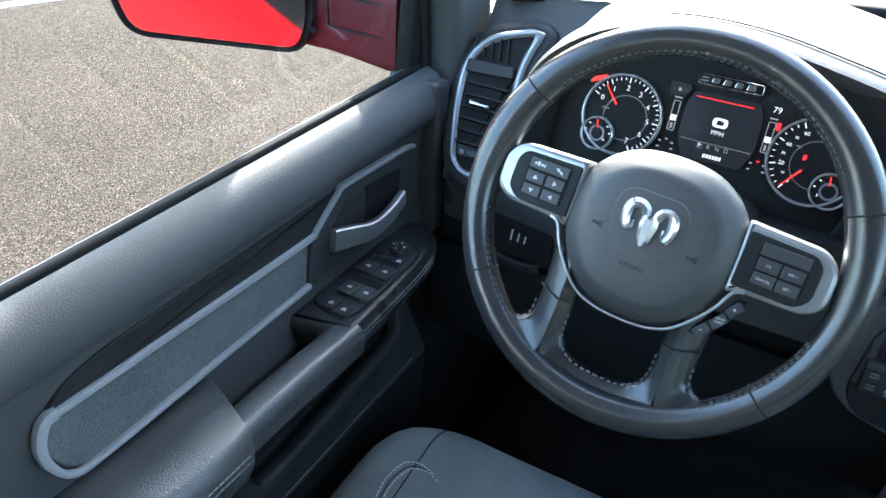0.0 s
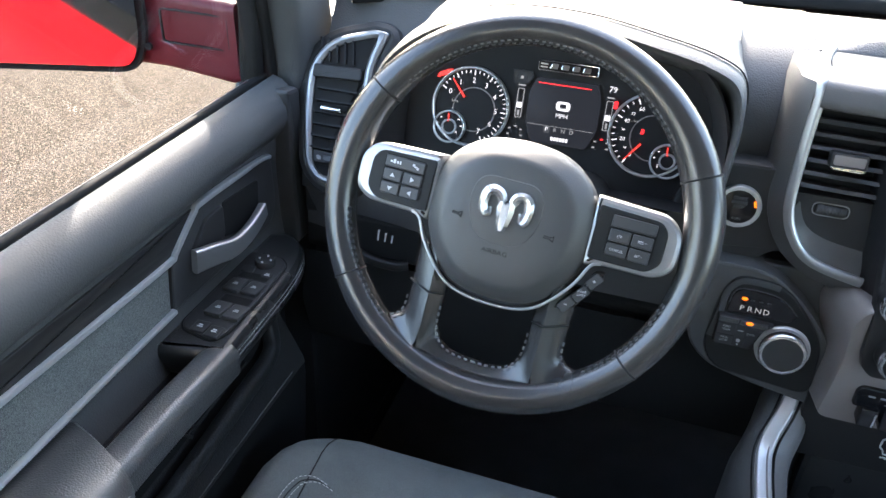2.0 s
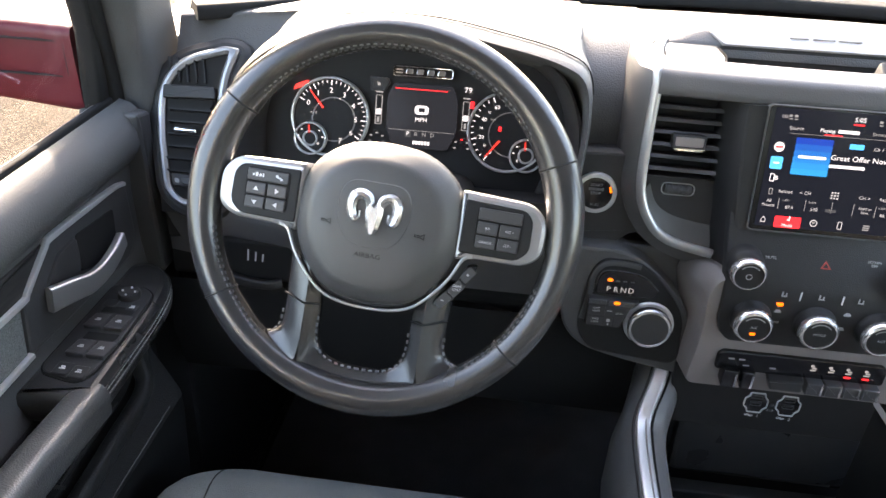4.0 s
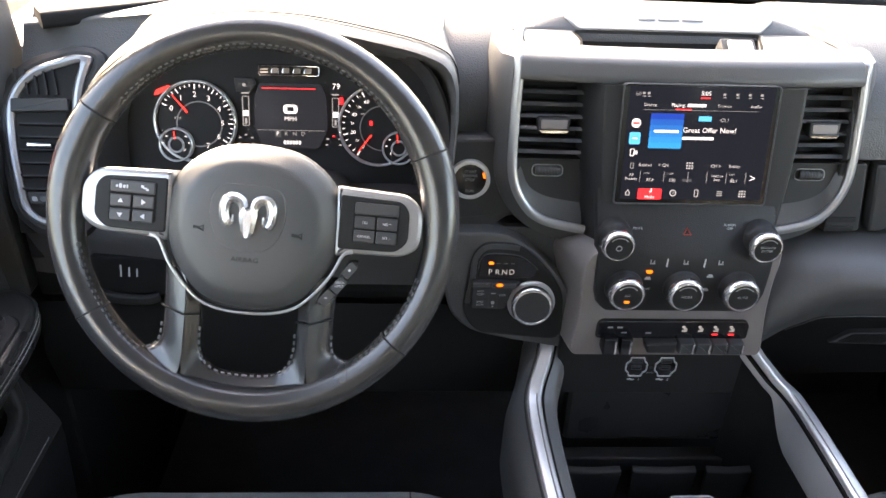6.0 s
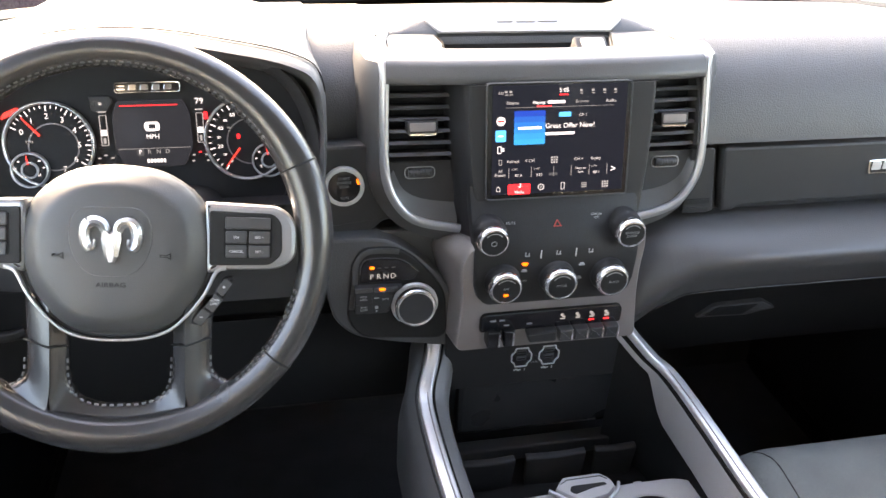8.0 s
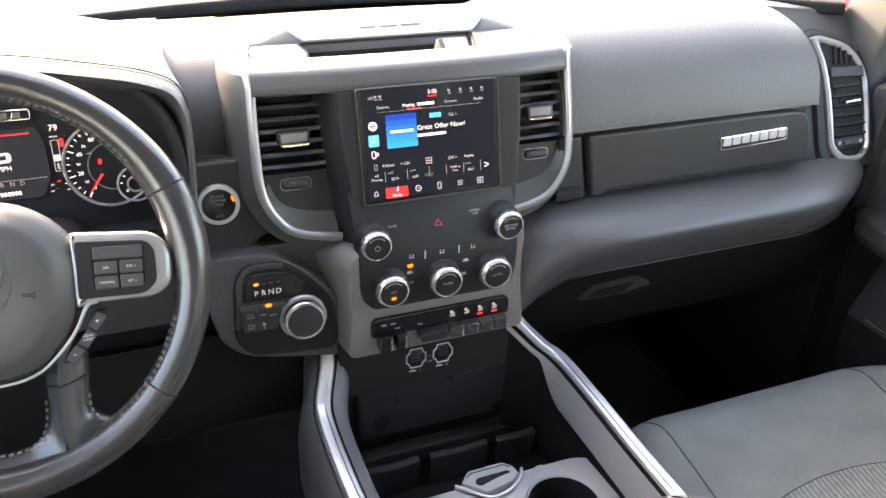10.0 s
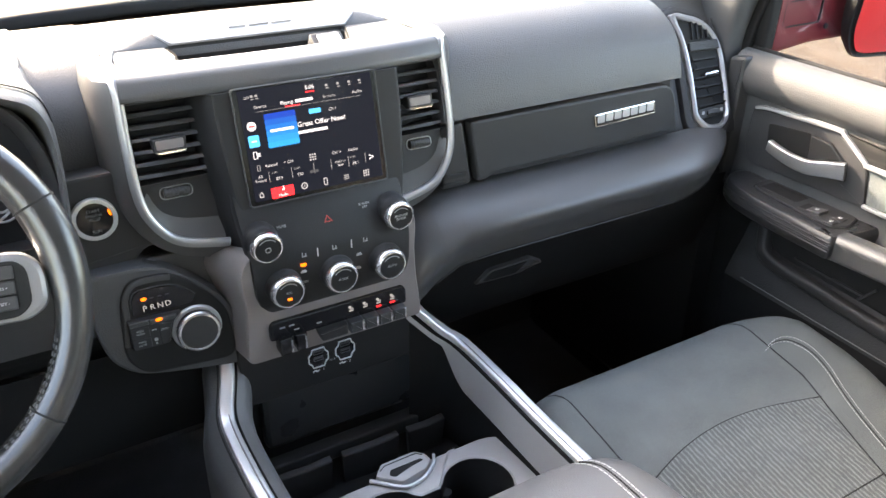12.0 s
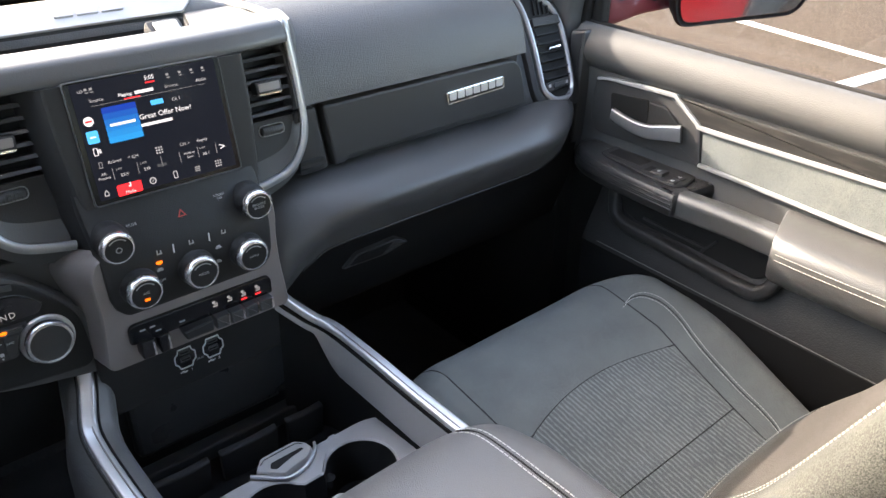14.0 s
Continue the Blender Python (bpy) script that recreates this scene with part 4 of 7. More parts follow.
def dial(x, y, r, long, cap_text, lit, w=0.003):
    """A rotary knob: black base, bright ring, flat black face."""
    m = B @ Matrix.Translation((x, y, w))
    bm = bmesh.new()
    turned(bm, [(r * 1.1, -0.012), (r * 1.1, 0.002), (r * 1.04, 0.004), (r * 0.98, 0.006), (r * 0.97, long - 0.007)], m)
    kn = part("knob", bm, PLASTIC_DEEP, stack, "black rotary knob with a bright ring")
    bm = bmesh.new()
    rings = []
    for q, h in ((0.985, long - 0.010), (1.02, long - 0.0085), (1.02, long - 0.0045), (0.97, long - 0.0015), (0.9, long), (0.82, long + 0.0002), (0.8, long - 0.001)):
        ridged = 0.012 if h < long - 0.004 else 0.0       # fine grip ridges round the side
        rings.append([m @ Vector((r * (q + ridged * (i % 2)) * math.cos(2 * math.pi * i / 96), r * (q + ridged * (i % 2)) * math.sin(2 * math.pi * i / 96), h)) for i in range(96)])
    loft(bm, rings, caps=(False, False))
    part("ring", bm, BRIGHT, kn, "bright metal ring")
    bm = bmesh.new()
    turned(bm, [(r * 0.81, long - 0.004), (r * 0.81, long - 0.0012), (r * 0.6, long - 0.0008), (0.0001, long - 0.0008)], m)
    part("face", bm, PLASTIC_DEEP, kn)
    top = m @ Matrix.Translation((0, 0, long - 0.0008))
    if cap_text:
        words("legend", cap_text, 0.0045, 0, 0 if not lit else 0.001, top, PRINT_DIM, kn, 0.0003)
    else:
        bm = bmesh.new()
        band(bm, disc(0, -0.001, 0.0035, 16), disc(0, -0.001, 0.0027, 16), 0, 0.0004, top, 0)
        part("mark", bm, PRINT_DIM, kn)
    bm = bmesh.new()
    arc = [(0.62 * r * math.cos(radians(a)), 0.62 * r * math.sin(radians(a))) for a in range(40, 141, 10)]
    for p, q in zip(arc, arc[1:]):
        slab(bm, [p, q, (q[0] * 1.08, q[1] * 1.08), (p[0] * 1.08, p[1] * 1.08)], 0, 0.0004, top, 0)
    part("scale", bm, PRINT_DIM, kn)
    if lit:
        bm = bmesh.new()
        slab(bm, rect(0, -0.0075, 0.006, 0.003, 0.0008, 1), 0, 0.0008, top, 0)
        part("lamp", bm, AMBER, kn, "small amber lamp")
    return kn


dial(-0.0875, 0.0005, 0.0187, 0.024, "", False, -0.012)
dial(0.083, 0.0005, 0.0187, 0.024, "BROWSE\nENTER", False, -0.012)
dial(-0.072, -0.057, 0.0205, 0.022, "A/C", True)
dial(-0.003, -0.057, 0.0205, 0.022, "MODE", False)
dial(0.063, -0.057, 0.0205, 0.022, "AUTO", False)

# switch bank and sockets below
bm = bmesh.new()
slab(bm, rounded([(-0.089, -0.108), (0.089, -0.108), (0.094, -0.114), (0.094, -0.135), (-0.094, -0.135), (-0.094, -0.114)], 0.004), -0.01, 0.001, B, 0.002)
bank = part("switch_bank", bm, PIANO, stack, "gloss black switch bank")
for i, x in enumerate((0.014, 0.034, 0.053, 0.073)):
    for dx, dy, w, h in ((-0.0015, 0.002, 0.004, 0.003), (0.001, -0.001, 0.005, 0.0016), (0.0, -0.004, 0.0065, 0.0016)):
        mark_at(x + dx, -0.1185 + dy, w, h, B, 0.0014, S_GREY, bank)
    if i > 1:
        mark_at(x, -0.1275, 0.0075, 0.0022, B, 0.0016, S_RED, bank, "lamp")
for x, y in ((-0.078, -0.118), (-0.066, -0.118), (-0.06, -0.126), (-0.03, -0.126)):
    mark_at(x, y, 0.007, 0.002, B, 0.0014, PRINT_DIM, bank)
for x, wd in ((-0.078, 0.017), (-0.058, 0.014)):
    bm = bmesh.new()
    slab(bm, rect(x, -0.1385, wd, 0.024, 0.002), -0.01, 0.014, B, 0.0016)
    key = part("toggle_switch", bm, PIANO, bank)
    bm = bmesh.new()
    slab(bm, rect(x + wd / 2 - 0.0022, -0.139, 0.0028, 0.02, 0.001, 1), 0.013, 0.0155, B, 0.0008)
    part("switch_edge", bm, CHROME, key, "bright edge")
for i in range(4):
    x = 0.018 + i * 0.0205
    bm = bmesh.new()
    slab(bm, rounded([(x - 0.0095, -0.134), (x + 0.0095, -0.134), (x + 0.0095, -0.151), (x - 0.0095, -0.151)], 0.002), -0.01, 0.012, B, 0.002)
    key = part("push_switch", bm, KEY, bank)
    bm = bmesh.new()
    slab(bm, rect(x + 0.0075, -0.142, 0.003, 0.015, 0.001, 1), 0.011, 0.0132, B, 0.0006)
    part("switch_edge", bm, CHROME, key, "bright edge")
bm = bmesh.new()
slab(bm, rounded([(-0.034, -0.137), (0.006, -0.134), (0.006, -0.151), (-0.03, -0.151)], 0.003), -0.01, 0.010, B, 0.0025)
part("blank_switch", bm, PLASTIC, bank)

bm = bmesh.new()
slab(bm, rounded([(-0.13, -0.158), (0.118, -0.158), (0.122, -0.25), (-0.128, -0.25)], 0.003), -0.06, -0.03, B, 0.002)
sockets = part("socket_panel", bm, PLASTIC_DEEP, stack, "black panel with two charging sockets")
for x in (-0.024, 0.0148):
    o = rounded([(x - 0.0092, -0.1885), (x + 0.0092, -0.1885), (x + 0.0102, -0.1945), (x + 0.0146, -0.1985), (x + 0.0146, -0.2105), (x + 0.0102, -0.2145), (x + 0.0086, -0.2205), (x - 0.0086, -0.2205), (x - 0.0102, -0.2145), (x - 0.0146, -0.2105), (x - 0.0146, -0.1985), (x - 0.0102, -0.1945)], 0.0014, 2)
    bm = bmesh.new()
    band(bm, o, inset(o, 0.0015), -0.031, -0.0285, B, 0.0003)
    sk = part("charging_socket", bm, PRINT, sockets, "black socket with a pale outline")
    bm = bmesh.new()
    slab(bm, inset(o, 0.0019), -0.031, -0.0296, B, 0)
    part("socket_face", bm, PIANO, sk)
    for y in (-0.1945, -0.2055):
        bm = bmesh.new()
        band(bm, rect(x, y, 0.0135, 0.0072, 0.0008), rect(x, y, 0.0119, 0.0056, 0.0006), -0.0298, -0.0288, B, 0)
        slab(bm, rect(x, y + 0.0008, 0.0105, 0.0016, 0.0003, 1), -0.0298, -0.029, B, 0)
        part("slot", bm, KEY, sk)
    words("legend", "1" if x < 0 else "2", 0.006, x + 0.006, -0.2255, B, PRINT, sk, -0.0292)
    bm = bmesh.new()
    for dx, dy, w0, h0 in ((-0.004, 0, 0.0095, 0.0008), (-0.0055, 0.0012, 0.0035, 0.0008), (-0.003, -0.0012, 0.0035, 0.0008), (-0.0085, 0, 0.0018, 0.0018)):
        slab(bm, rect(x + dx, -0.2255 + dy, w0, h0, 0.0002, 1), -0.0302, -0.0292, B, 0)
    part("socket_mark", bm, PRINT, sk)
bm = bmesh.new()
turned(bm, [(0.003, -0.001), (0.003, 0.0008), (0.0001, 0.0008)], B @ Matrix.Translation((-0.0046, -0.205, -0.03)), 16)
part("jack", bm, PIANO, sockets)
words("legend", "AUX", 0.0045, -0.0046, -0.214, B, PRINT_DIM, sockets, -0.0292)

# ---- touchscreen ----
touch = thing("touchscreen", "lit dark touchscreen showing the radio page", "screen")
bm = bmesh.new()
slab(bm, rect(0.0, 0.1125, 0.174, 0.133, 0.004), -0.01, 0.002, S, 0.0004)
part("glass_front", bm, PIANO, touch)
bm = bmesh.new()
o = rect(0.0, 0.1125, 0.1775, 0.1365, 0.005)
band(bm, o, rect(0.0, 0.1125, 0.1745, 0.1335, 0.004), -0.006, 0.0026, S, 0.0006)
part("bezel", bm, KEY, touch, "thin dark grey bezel")
bm = bmesh.new()
slab(bm, rect(0, 0.1145, 0.163, 0.127, 0.001), 0.0, 0.0031, S, 0)
display = part("display", bm, SCREEN, touch)


def ui(kind, x, y, w, h, mat, lift=0.0036):
    bm = bmesh.new()
    slab(bm, rect(x, y, w, h, min(w, h) * 0.12, 2), 0.003, lift, S, 0)
    return part(kind, bm, mat, touch)


def tile(kind, x, y, w, h, mat, lift):
    bm = bmesh.new()
    slab(bm, rect(x, y, w, h, 0.0008, 1), 0.003, lift, S, 0)
    return part(kind, bm, mat, touch)


for i in range(6):
    tile("album_tile", -0.037, 0.1455 - i * 0.0065, 0.0375, 0.0065, glow("tile_blue", (0.004, 0.045 + 0.05 * i, 0.4 + 0.07 * i), 0.085), 0.0036 + 0.0001 * i)
ui("tile_mark", -0.037, 0.129, 0.028, 0.0028, S_WHITE, 0.0048)
ui("source_button", -0.0715, 0.1205, 0.0125, 0.0135, S_CYAN)
ui("source_mark", -0.0715, 0.1205, 0.006, 0.0015, S_WHITE, 0.004)
ui("media_key", -0.048, 0.057, 0.0275, 0.0125, S_RED)
ui("clock_line", 0.003, 0.1662, 0.011, 0.0014, S_RED)
ui("tab_line", -0.02, 0.1535, 0.018, 0.0012, S_RED)
ui("rule", 0.0, 0.1525, 0.13, 0.0003, S_GREY)
for x in (-0.061, -0.0335, -0.006, 0.016, 0.0385, 0.061):
    ui("rule", x, 0.077, 0.0005, 0.0125, S_GREY)
ui("station_mark", 0.0055, 0.1435, 0.0145, 0.0055, S_CYAN)
ui("phone_bars", 0.0, 0.1215, 0.036, 0.0032, S_WHITE)
ui("preset_mark", -0.0065, 0.0735, 0.011, 0.0034, S_DIM)
for x in (0.024, 0.0385, 0.0525, 0.066, -0.0605, -0.066):
    ui("status_mark", x, 0.1705, 0.0032, 0.0026, S_GREY)
    ui("status_mark", x + 0.0006, 0.1672, 0.0036, 0.001, S_GREY)


def icon(kind, x, y, size, mat=None):
    """Small pictograms of the screen: ring, house, page, grid, note, target."""
    mat, h, bm = mat or S_GREY, size / 2, bmesh.new()
    if kind in ("ring", "target"):
        band(bm, disc(x, y, h, 20), disc(x, y, h * 0.74, 20), 0.003, 0.0038, S, 0)
        slab(bm, [(x - h * 0.3, y - h * 0.3), (x + h * 0.1, y - h * 0.1), (x + h * 0.35, y + h * 0.35), (x - h * 0.1, y + h * 0.1)], 0.003, 0.0038, S, 0)
    elif kind == "house":
        o = [(x - h * 0.7, y - h), (x + h * 0.7, y - h), (x + h * 0.7, y), (x, y + h), (x - h * 0.7, y)]
        band(bm, o, inset(o, h * 0.22), 0.003, 0.0038, S, 0)
    elif kind == "page":
        o = rect(x, y, size * 0.55, size, 0.0008, 2)
        band(bm, o, inset(o, h * 0.16), 0.003, 0.0038, S, 0)
    elif kind == "grid":
        for i in (-1, 0, 1):
            for k in (-1, 0, 1):
                slab(bm, rect(x + i * h * 0.75, y + k * h * 0.75, h * 0.42, h * 0.42, h * 0.08, 1), 0.003, 0.0038, S, 0)
    elif kind == "lines":
        for k in (-1, 0, 1):
            slab(bm, rect(x, y + k * h * 0.7, size, h * 0.36, h * 0.05, 1), 0.003, 0.0038, S, 0)
    elif kind == "dot":
        slab(bm, disc(x, y, h, 20), 0.003, 0.0038, S, 0)
    return part("icon", bm, mat, touch)


icon("dot", -0.0715, 0.1375, 0.0105, S_WHITE)
ui("icon_bar", -0.0715, 0.1375, 0.0075, 0.002, S_RED, 0.0042)
icon("page", -0.0728, 0.1045, 0.0085, S_WHITE)
icon("lines", -0.069, 0.1045, 0.0045, S_WHITE)
icon("page", -0.0715, 0.0895, 0.0068)
icon("grid", -0.0055, 0.0905, 0.008, S_MID)
icon("house", -0.0735, 0.0585, 0.007, S_MID)
icon("target", -0.021, 0.0585, 0.0078, S_MID)
icon("page", 0.006, 0.0585, 0.0085, S_MID)
icon("lines", 0.033, 0.0585, 0.0065)
icon("grid", 0.0595, 0.0585, 0.008, S_MID)
ui("media_mark", -0.0465, 0.0615, 0.0012, 0.0045, S_WHITE, 0.004)
ui("media_mark", -0.0475, 0.0598, 0.0024, 0.0016, S_WHITE, 0.0041)
ui("title_bar", -0.0055, 0.158, 0.021, 0.0034, S_WHITE)
for text, size, x, y, mat in (("Source", 0.0052, -0.058, 0.158, S_MID), ("Browse", 0.0052, 0.0255, 0.158, S_GREY), ("Audio", 0.0052, 0.061, 0.158, S_MID), ("Playing:", 0.0054, -0.0265, 0.158, S_WHITE),
                              ("5:05", 0.0068, 0.003, 0.1712, S_WHITE), ("LO", 0.0045, -0.072, 0.1695, S_MID), ("Great Offer Now!", 0.0082, 0.012, 0.1305, S_WHITE), ("Ch 1", 0.0052, 0.0275, 0.1425, S_MID),
                              ("Related", 0.0048, -0.0565, 0.0905, S_MID), ("< CH", 0.0052, -0.036, 0.0905, S_MID), ("CH >", 0.0052, 0.0245, 0.0905, S_MID), ("Replay", 0.0048, 0.046, 0.0905, S_MID),
                              ("All\nPresets", 0.0046, -0.0715, 0.077, S_MID), ("87.9", 0.005, -0.0495, 0.0735, S_MID), ("530", 0.005, -0.024, 0.0735, S_MID), ("Hold to\nSave", 0.0042, 0.0275, 0.077, S_MID),
                              ("88.1", 0.005, 0.0475, 0.0735, S_MID), (">", 0.013, 0.0685, 0.0765, S_WHITE), ("Media", 0.0048, -0.048, 0.0535, S_WHITE), ("1-FM", 0.0034, -0.0545, 0.081, S_GREY), ("2-AM", 0.0034, -0.027, 0.081, S_GREY), ("5-FM", 0.0034, 0.044, 0.081, S_GREY)):
    words("screen_text", text, size, x, y, S, mat, touch, 0.0042)

# ---- gear selector and start button ----
Q = leaning((-0.172, 0.04, 1.337), 6)
gear = thing("gear_selector", "rotary gear selector with a black dial in a dark panel", "gear selector")
around = rounded([(-0.105, 0.066), (-0.03, 0.066), (0.01, 0.0357), (0.043, -0.002), (0.057, -0.036), (0.061, -0.087), (0.052, -0.096), (-0.03, -0.0815), (-0.075, -0.07), (-0.1, -0.045), (-0.11, 0.0)], [0.006, 0.03, 0.03, 0.03, 0.03, 0.01, 0.01, 0.03, 0.03, 0.03, 0.03], 4)
bm = bmesh.new()
slab(bm, around, -0.1, -0.004, Q, 0.004)
part("pod", bm, VINYL, gear)
po = rounded([(-0.0795, 0.0107), (-0.0764, 0.0334), (-0.0636, 0.055), (-0.0225, 0.0537), (-0.0017, 0.0416), (0.0269, 0.01), (0.0419, -0.015), (0.0448, -0.0815), (-0.0667, -0.0705), (-0.0845, -0.044)], [0.03, 0.02, 0.016, 0.02, 0.03, 0.03, 0.02, 0.02, 0.02, 0.02], 5)
bm = bmesh.new()
slab(bm, po, -0.02, -0.001, Q, 0.003)
plate = part("panel", bm, PLASTIC_DEEP, gear)
bm = bmesh.new()
sweep(bm, [Q @ v for v in curve([(-0.079, -0.028, -0.0012), (-0.0745, -0.004, -0.0012), (-0.0728, 0.012, -0.0012), (-0.0708, 0.033, -0.0012), (-0.0585, 0.0478, -0.0012), (-0.036, 0.0492, -0.0012), (-0.018, 0.047, -0.0012)], 5)], rect(0, 0, 0.007, 0.003, 0.0012, 2), Q.to_3x3() @ Vector((0, 0, 1)))
part("edge_strip", bm, KEY, gear, "dark grey curved edge strip")
bm = bmesh.new()
slab(bm, rounded([(-0.0668, 0.0085), (-0.0645, 0.0325), (-0.0537, 0.0408), (-0.0157, 0.0375), (0.008, 0.0185), (0.0, 0.0085)], [0.003, 0.01, 0.008, 0.012, 0.006, 0.003]), -0.002, 0.0005, Q, 0.0008)
part("display", bm, PIANO, plate)
bm = bmesh.new()
sweep(bm, [Q @ v for v in curve([(-0.0665, 0.02, 0.0006), (-0.0645, 0.0325, 0.0006), (-0.0545, 0.0405, 0.0006), (-0.0165, 0.0376, 0.0006), (0.006, 0.0195, 0.0006)], 5)], rect(0, 0, 0.0014, 0.0012, 0.0004, 1), Q.to_3x3() @ Vector((0, 0, 1)))
part("display_edge", bm, KEY, plate)
for i, c in enumerate("PRND"):
    words("legend", c, 0.0098, -0.0522 + i * 0.0088, 0.0158, Q, S_GREY, plate, 0.0009)
bm = bmesh.new()
slab(bm, disc(0, 0, 0.002, 12), 0.0, 0.0012, Q @ Matrix.Translation((-0.0515, 0.0282, 0)) @ Matrix.Scale(1.7, 4, (1, 0, 0)), 0)
part("lamp", bm, AMBER, plate, "amber lamp over the first letter")
for i in (1, 2, 3):
    mark_at(-0.0515 + i * 0.0088, 0.0276, 0.0045, 0.0012, Q, 0.001, KEY, plate, "lamp_slot")
bm = bmesh.new()
slab(bm, rounded([(-0.0745, 0.0065), (-0.0135, 0.0036), (-0.024, -0.0054), (-0.0327, -0.032), (-0.0745, -0.031)], 0.003), -0.002, 0.008, Q, 0.002)
four = part("drive_mode_keys", bm, PLASTIC, gear)
for x, w in ((-0.063, 0.0215), (-0.0355, 0.029)):
    bm = bmesh.new()
    slab(bm, rect(x, 0.0018 - (x + 0.063) * 0.03, w, 0.0062, 0.001), 0.006, 0.009, Q, 0.001)
    part("key_top", bm, KEY, four, "dark grey key top")
for outline in ([(-0.0735, -0.003), (-0.053, -0.003), (-0.053, -0.0162), (-0.0735, -0.0162)], [(-0.0735, -0.0175), (-0.053, -0.0175), (-0.053, -0.0302), (-0.0735, -0.0302)], [(-0.0425, -0.003), (-0.0265, -0.0055), (-0.034, -0.0305), (-0.0425, -0.0305)]):
    bm = bmesh.new()
    slab(bm, rounded(outline, 0.0012, 2), 0.006, 0.0088, Q, 0.0008)
    part("key_cap", bm, PLASTIC, four)
bm = bmesh.new()
slab(bm, disc(0, 0, 0.0021, 12), 0.0088, 0.0096, Q @ Matrix.Translation((-0.0405, 0.0024, 0)) @ Matrix.Scale(1.9, 4, (1, 0, 0)), 0)
part("lamp", bm, AMBER, four, "amber lamp")
for text, x, y in (("4WD\nHIGH", -0.0635, -0.0085), ("2WD", -0.0365, -0.0115), ("4WD\nLOW", -0.0635, -0.023)):
    words("legend", text, 0.0038, x, y, Q, PRINT_DIM, four, 0.0091)
for x, y, w, h in ((-0.0478, -0.0095, 0.006, 0.0012), (-0.0478, -0.0225, 0.0042, 0.0042), (-0.0478, -0.0275, 0.002, 0.002)):
    mark_at(x, y, w, h, Q, 0.0083, PRINT_DIM, four)
KN = Q @ Matrix.Translation((0.0007, -0.0247, 0.002)) @ Matrix.Diagonal((0.86, 0.86, 0.42, 1))
bm = bmesh.new()
turned(bm, [(0.0345, -0.002), (0.0345, 0.004), (0.033, 0.0075), (0.029, 0.0075)], KN, 48)
part("collar", bm, SILVER, gear, "satin silver collar")
bm = bmesh.new()
turned(bm, [(0.0285, 0.0), (0.0285, 0.026), (0.0295, 0.03)], KN, 48)
dl = part("selector_dial", bm, PLASTIC_DEEP, gear)
for k in range(36):
    bm = bmesh.new()
    slab(bm, rect(0, 0, 0.0016, 0.0012, 0.0003, 1), 0.008, 0.0255, KN @ Matrix.Rotation(2 * math.pi * k / 36, 4, "Z") @ Matrix.Translation((0.0287, 0, 0)), 0)
    part("grip_ridge", bm, PLASTIC, dl)
bm = bmesh.new()
turned(bm, [(0.0290, 0.026), (0.0303, 0.0285), (0.0300, 0.031), (0.0282, 0.0345), (0.0252, 0.0354), (0.0246, 0.034)], KN, 48)
part("ring", bm, BRIGHT, dl, "bright metal ring")
bm = bmesh.new()
turned(bm, [(0.0249, 0.03), (0.0247, 0.0342), (0.018, 0.0348), (0.0001, 0.035)], KN, 48)
part("face", bm, LEATHER, dl)

N = leaning((-0.252, 0.078, 1.458), 8)
start = thing("start_button", "round engine start button with a silver ring", "button")
bm = bmesh.new()
slab(bm, rounded([(-0.05, 0.047), (0.048, 0.05), (0.058, -0.046), (0.045, -0.049), (0.030, -0.0625), (-0.09, -0.0625)], [0.012, 0.012, 0.004, 0.004, 0.004, 0.006]), -0.06, -0.008, N, 0.004)
part("panel", bm, PLASTIC, start)
bm = bmesh.new()
turned(bm, [(0.0245, -0.012), (0.0245, -0.003), (0.0235, -0.0015), (0.0195, -0.0012), (0.0188, -0.003)], N, 44)
part("ring", bm, SILVER, start, "satin silver ring")
bm = bmesh.new()
turned(bm, [(0.0198, -0.004), (0.0195, -0.002), (0.012, -0.0012), (0.0001, -0.001)], N, 44)
part("cap", bm, PIANO, start)
words("legend", "START\nENGINE\nSTOP", 0.005, 0, 0.0055, N, KEY_PRINT, start, -0.0004)
words("legend", "RUN", 0.0048, 0, -0.0135, N, KEY_PRINT, start, -0.0006)
bm = bmesh.new()
slab(bm, [(0.0145, 0.0085), (0.0165, 0.0095), (0.0185, 0.003), (0.0162, 0.0025)], -0.002, 0.0, N, 0)
part("lamp", bm, AMBER, start, "amber lamp")


# ---- steering wheel ----
W = leaning((-0.463, -0.132, 1.515), 26, -4.5)
wheel = thing("steering_wheel", "black leather steering wheel with silver spokes and horn pad", "steering wheel")
RIM = 0.168


def on_rim(a, r=RIM, w=0.0):
    return W @ Vector((r * math.cos(radians(a)), r * math.sin(radians(a)), w))


def rim_section(a):
    """The rim is thicker at the thumb grips."""
    g = 0.0028 * max(math.exp(-((a - 20) / 22) ** 2), math.exp(-((a - 160) / 22) ** 2)) + 0.0015 * math.exp(-((a - 270) / 50) ** 2)
    return [((0.0152 + g) * math.cos(t) * (0.98 if math.cos(t) < 0 else 1.0), (0.0165 + g * 0.5) * math.sin(t)) for t in [2 * math.pi * i / 18 for i in range(18)]]


bm = bmesh.new()
rings = []
for i in range(120):
    a = i * 3.0
    d = Vector((math.cos(radians(a)), math.sin(radians(a)), 0))
    rings.append([W @ (d * (RIM + x) + Vector((0, 0, y))) for x, y in rim_section(a)])
loft(bm, rings + [rings[0]], caps=(False, False))
rim = part("rim", bm, SMOOTH_LEATHER, wheel, "black leather rim with stitched grips")
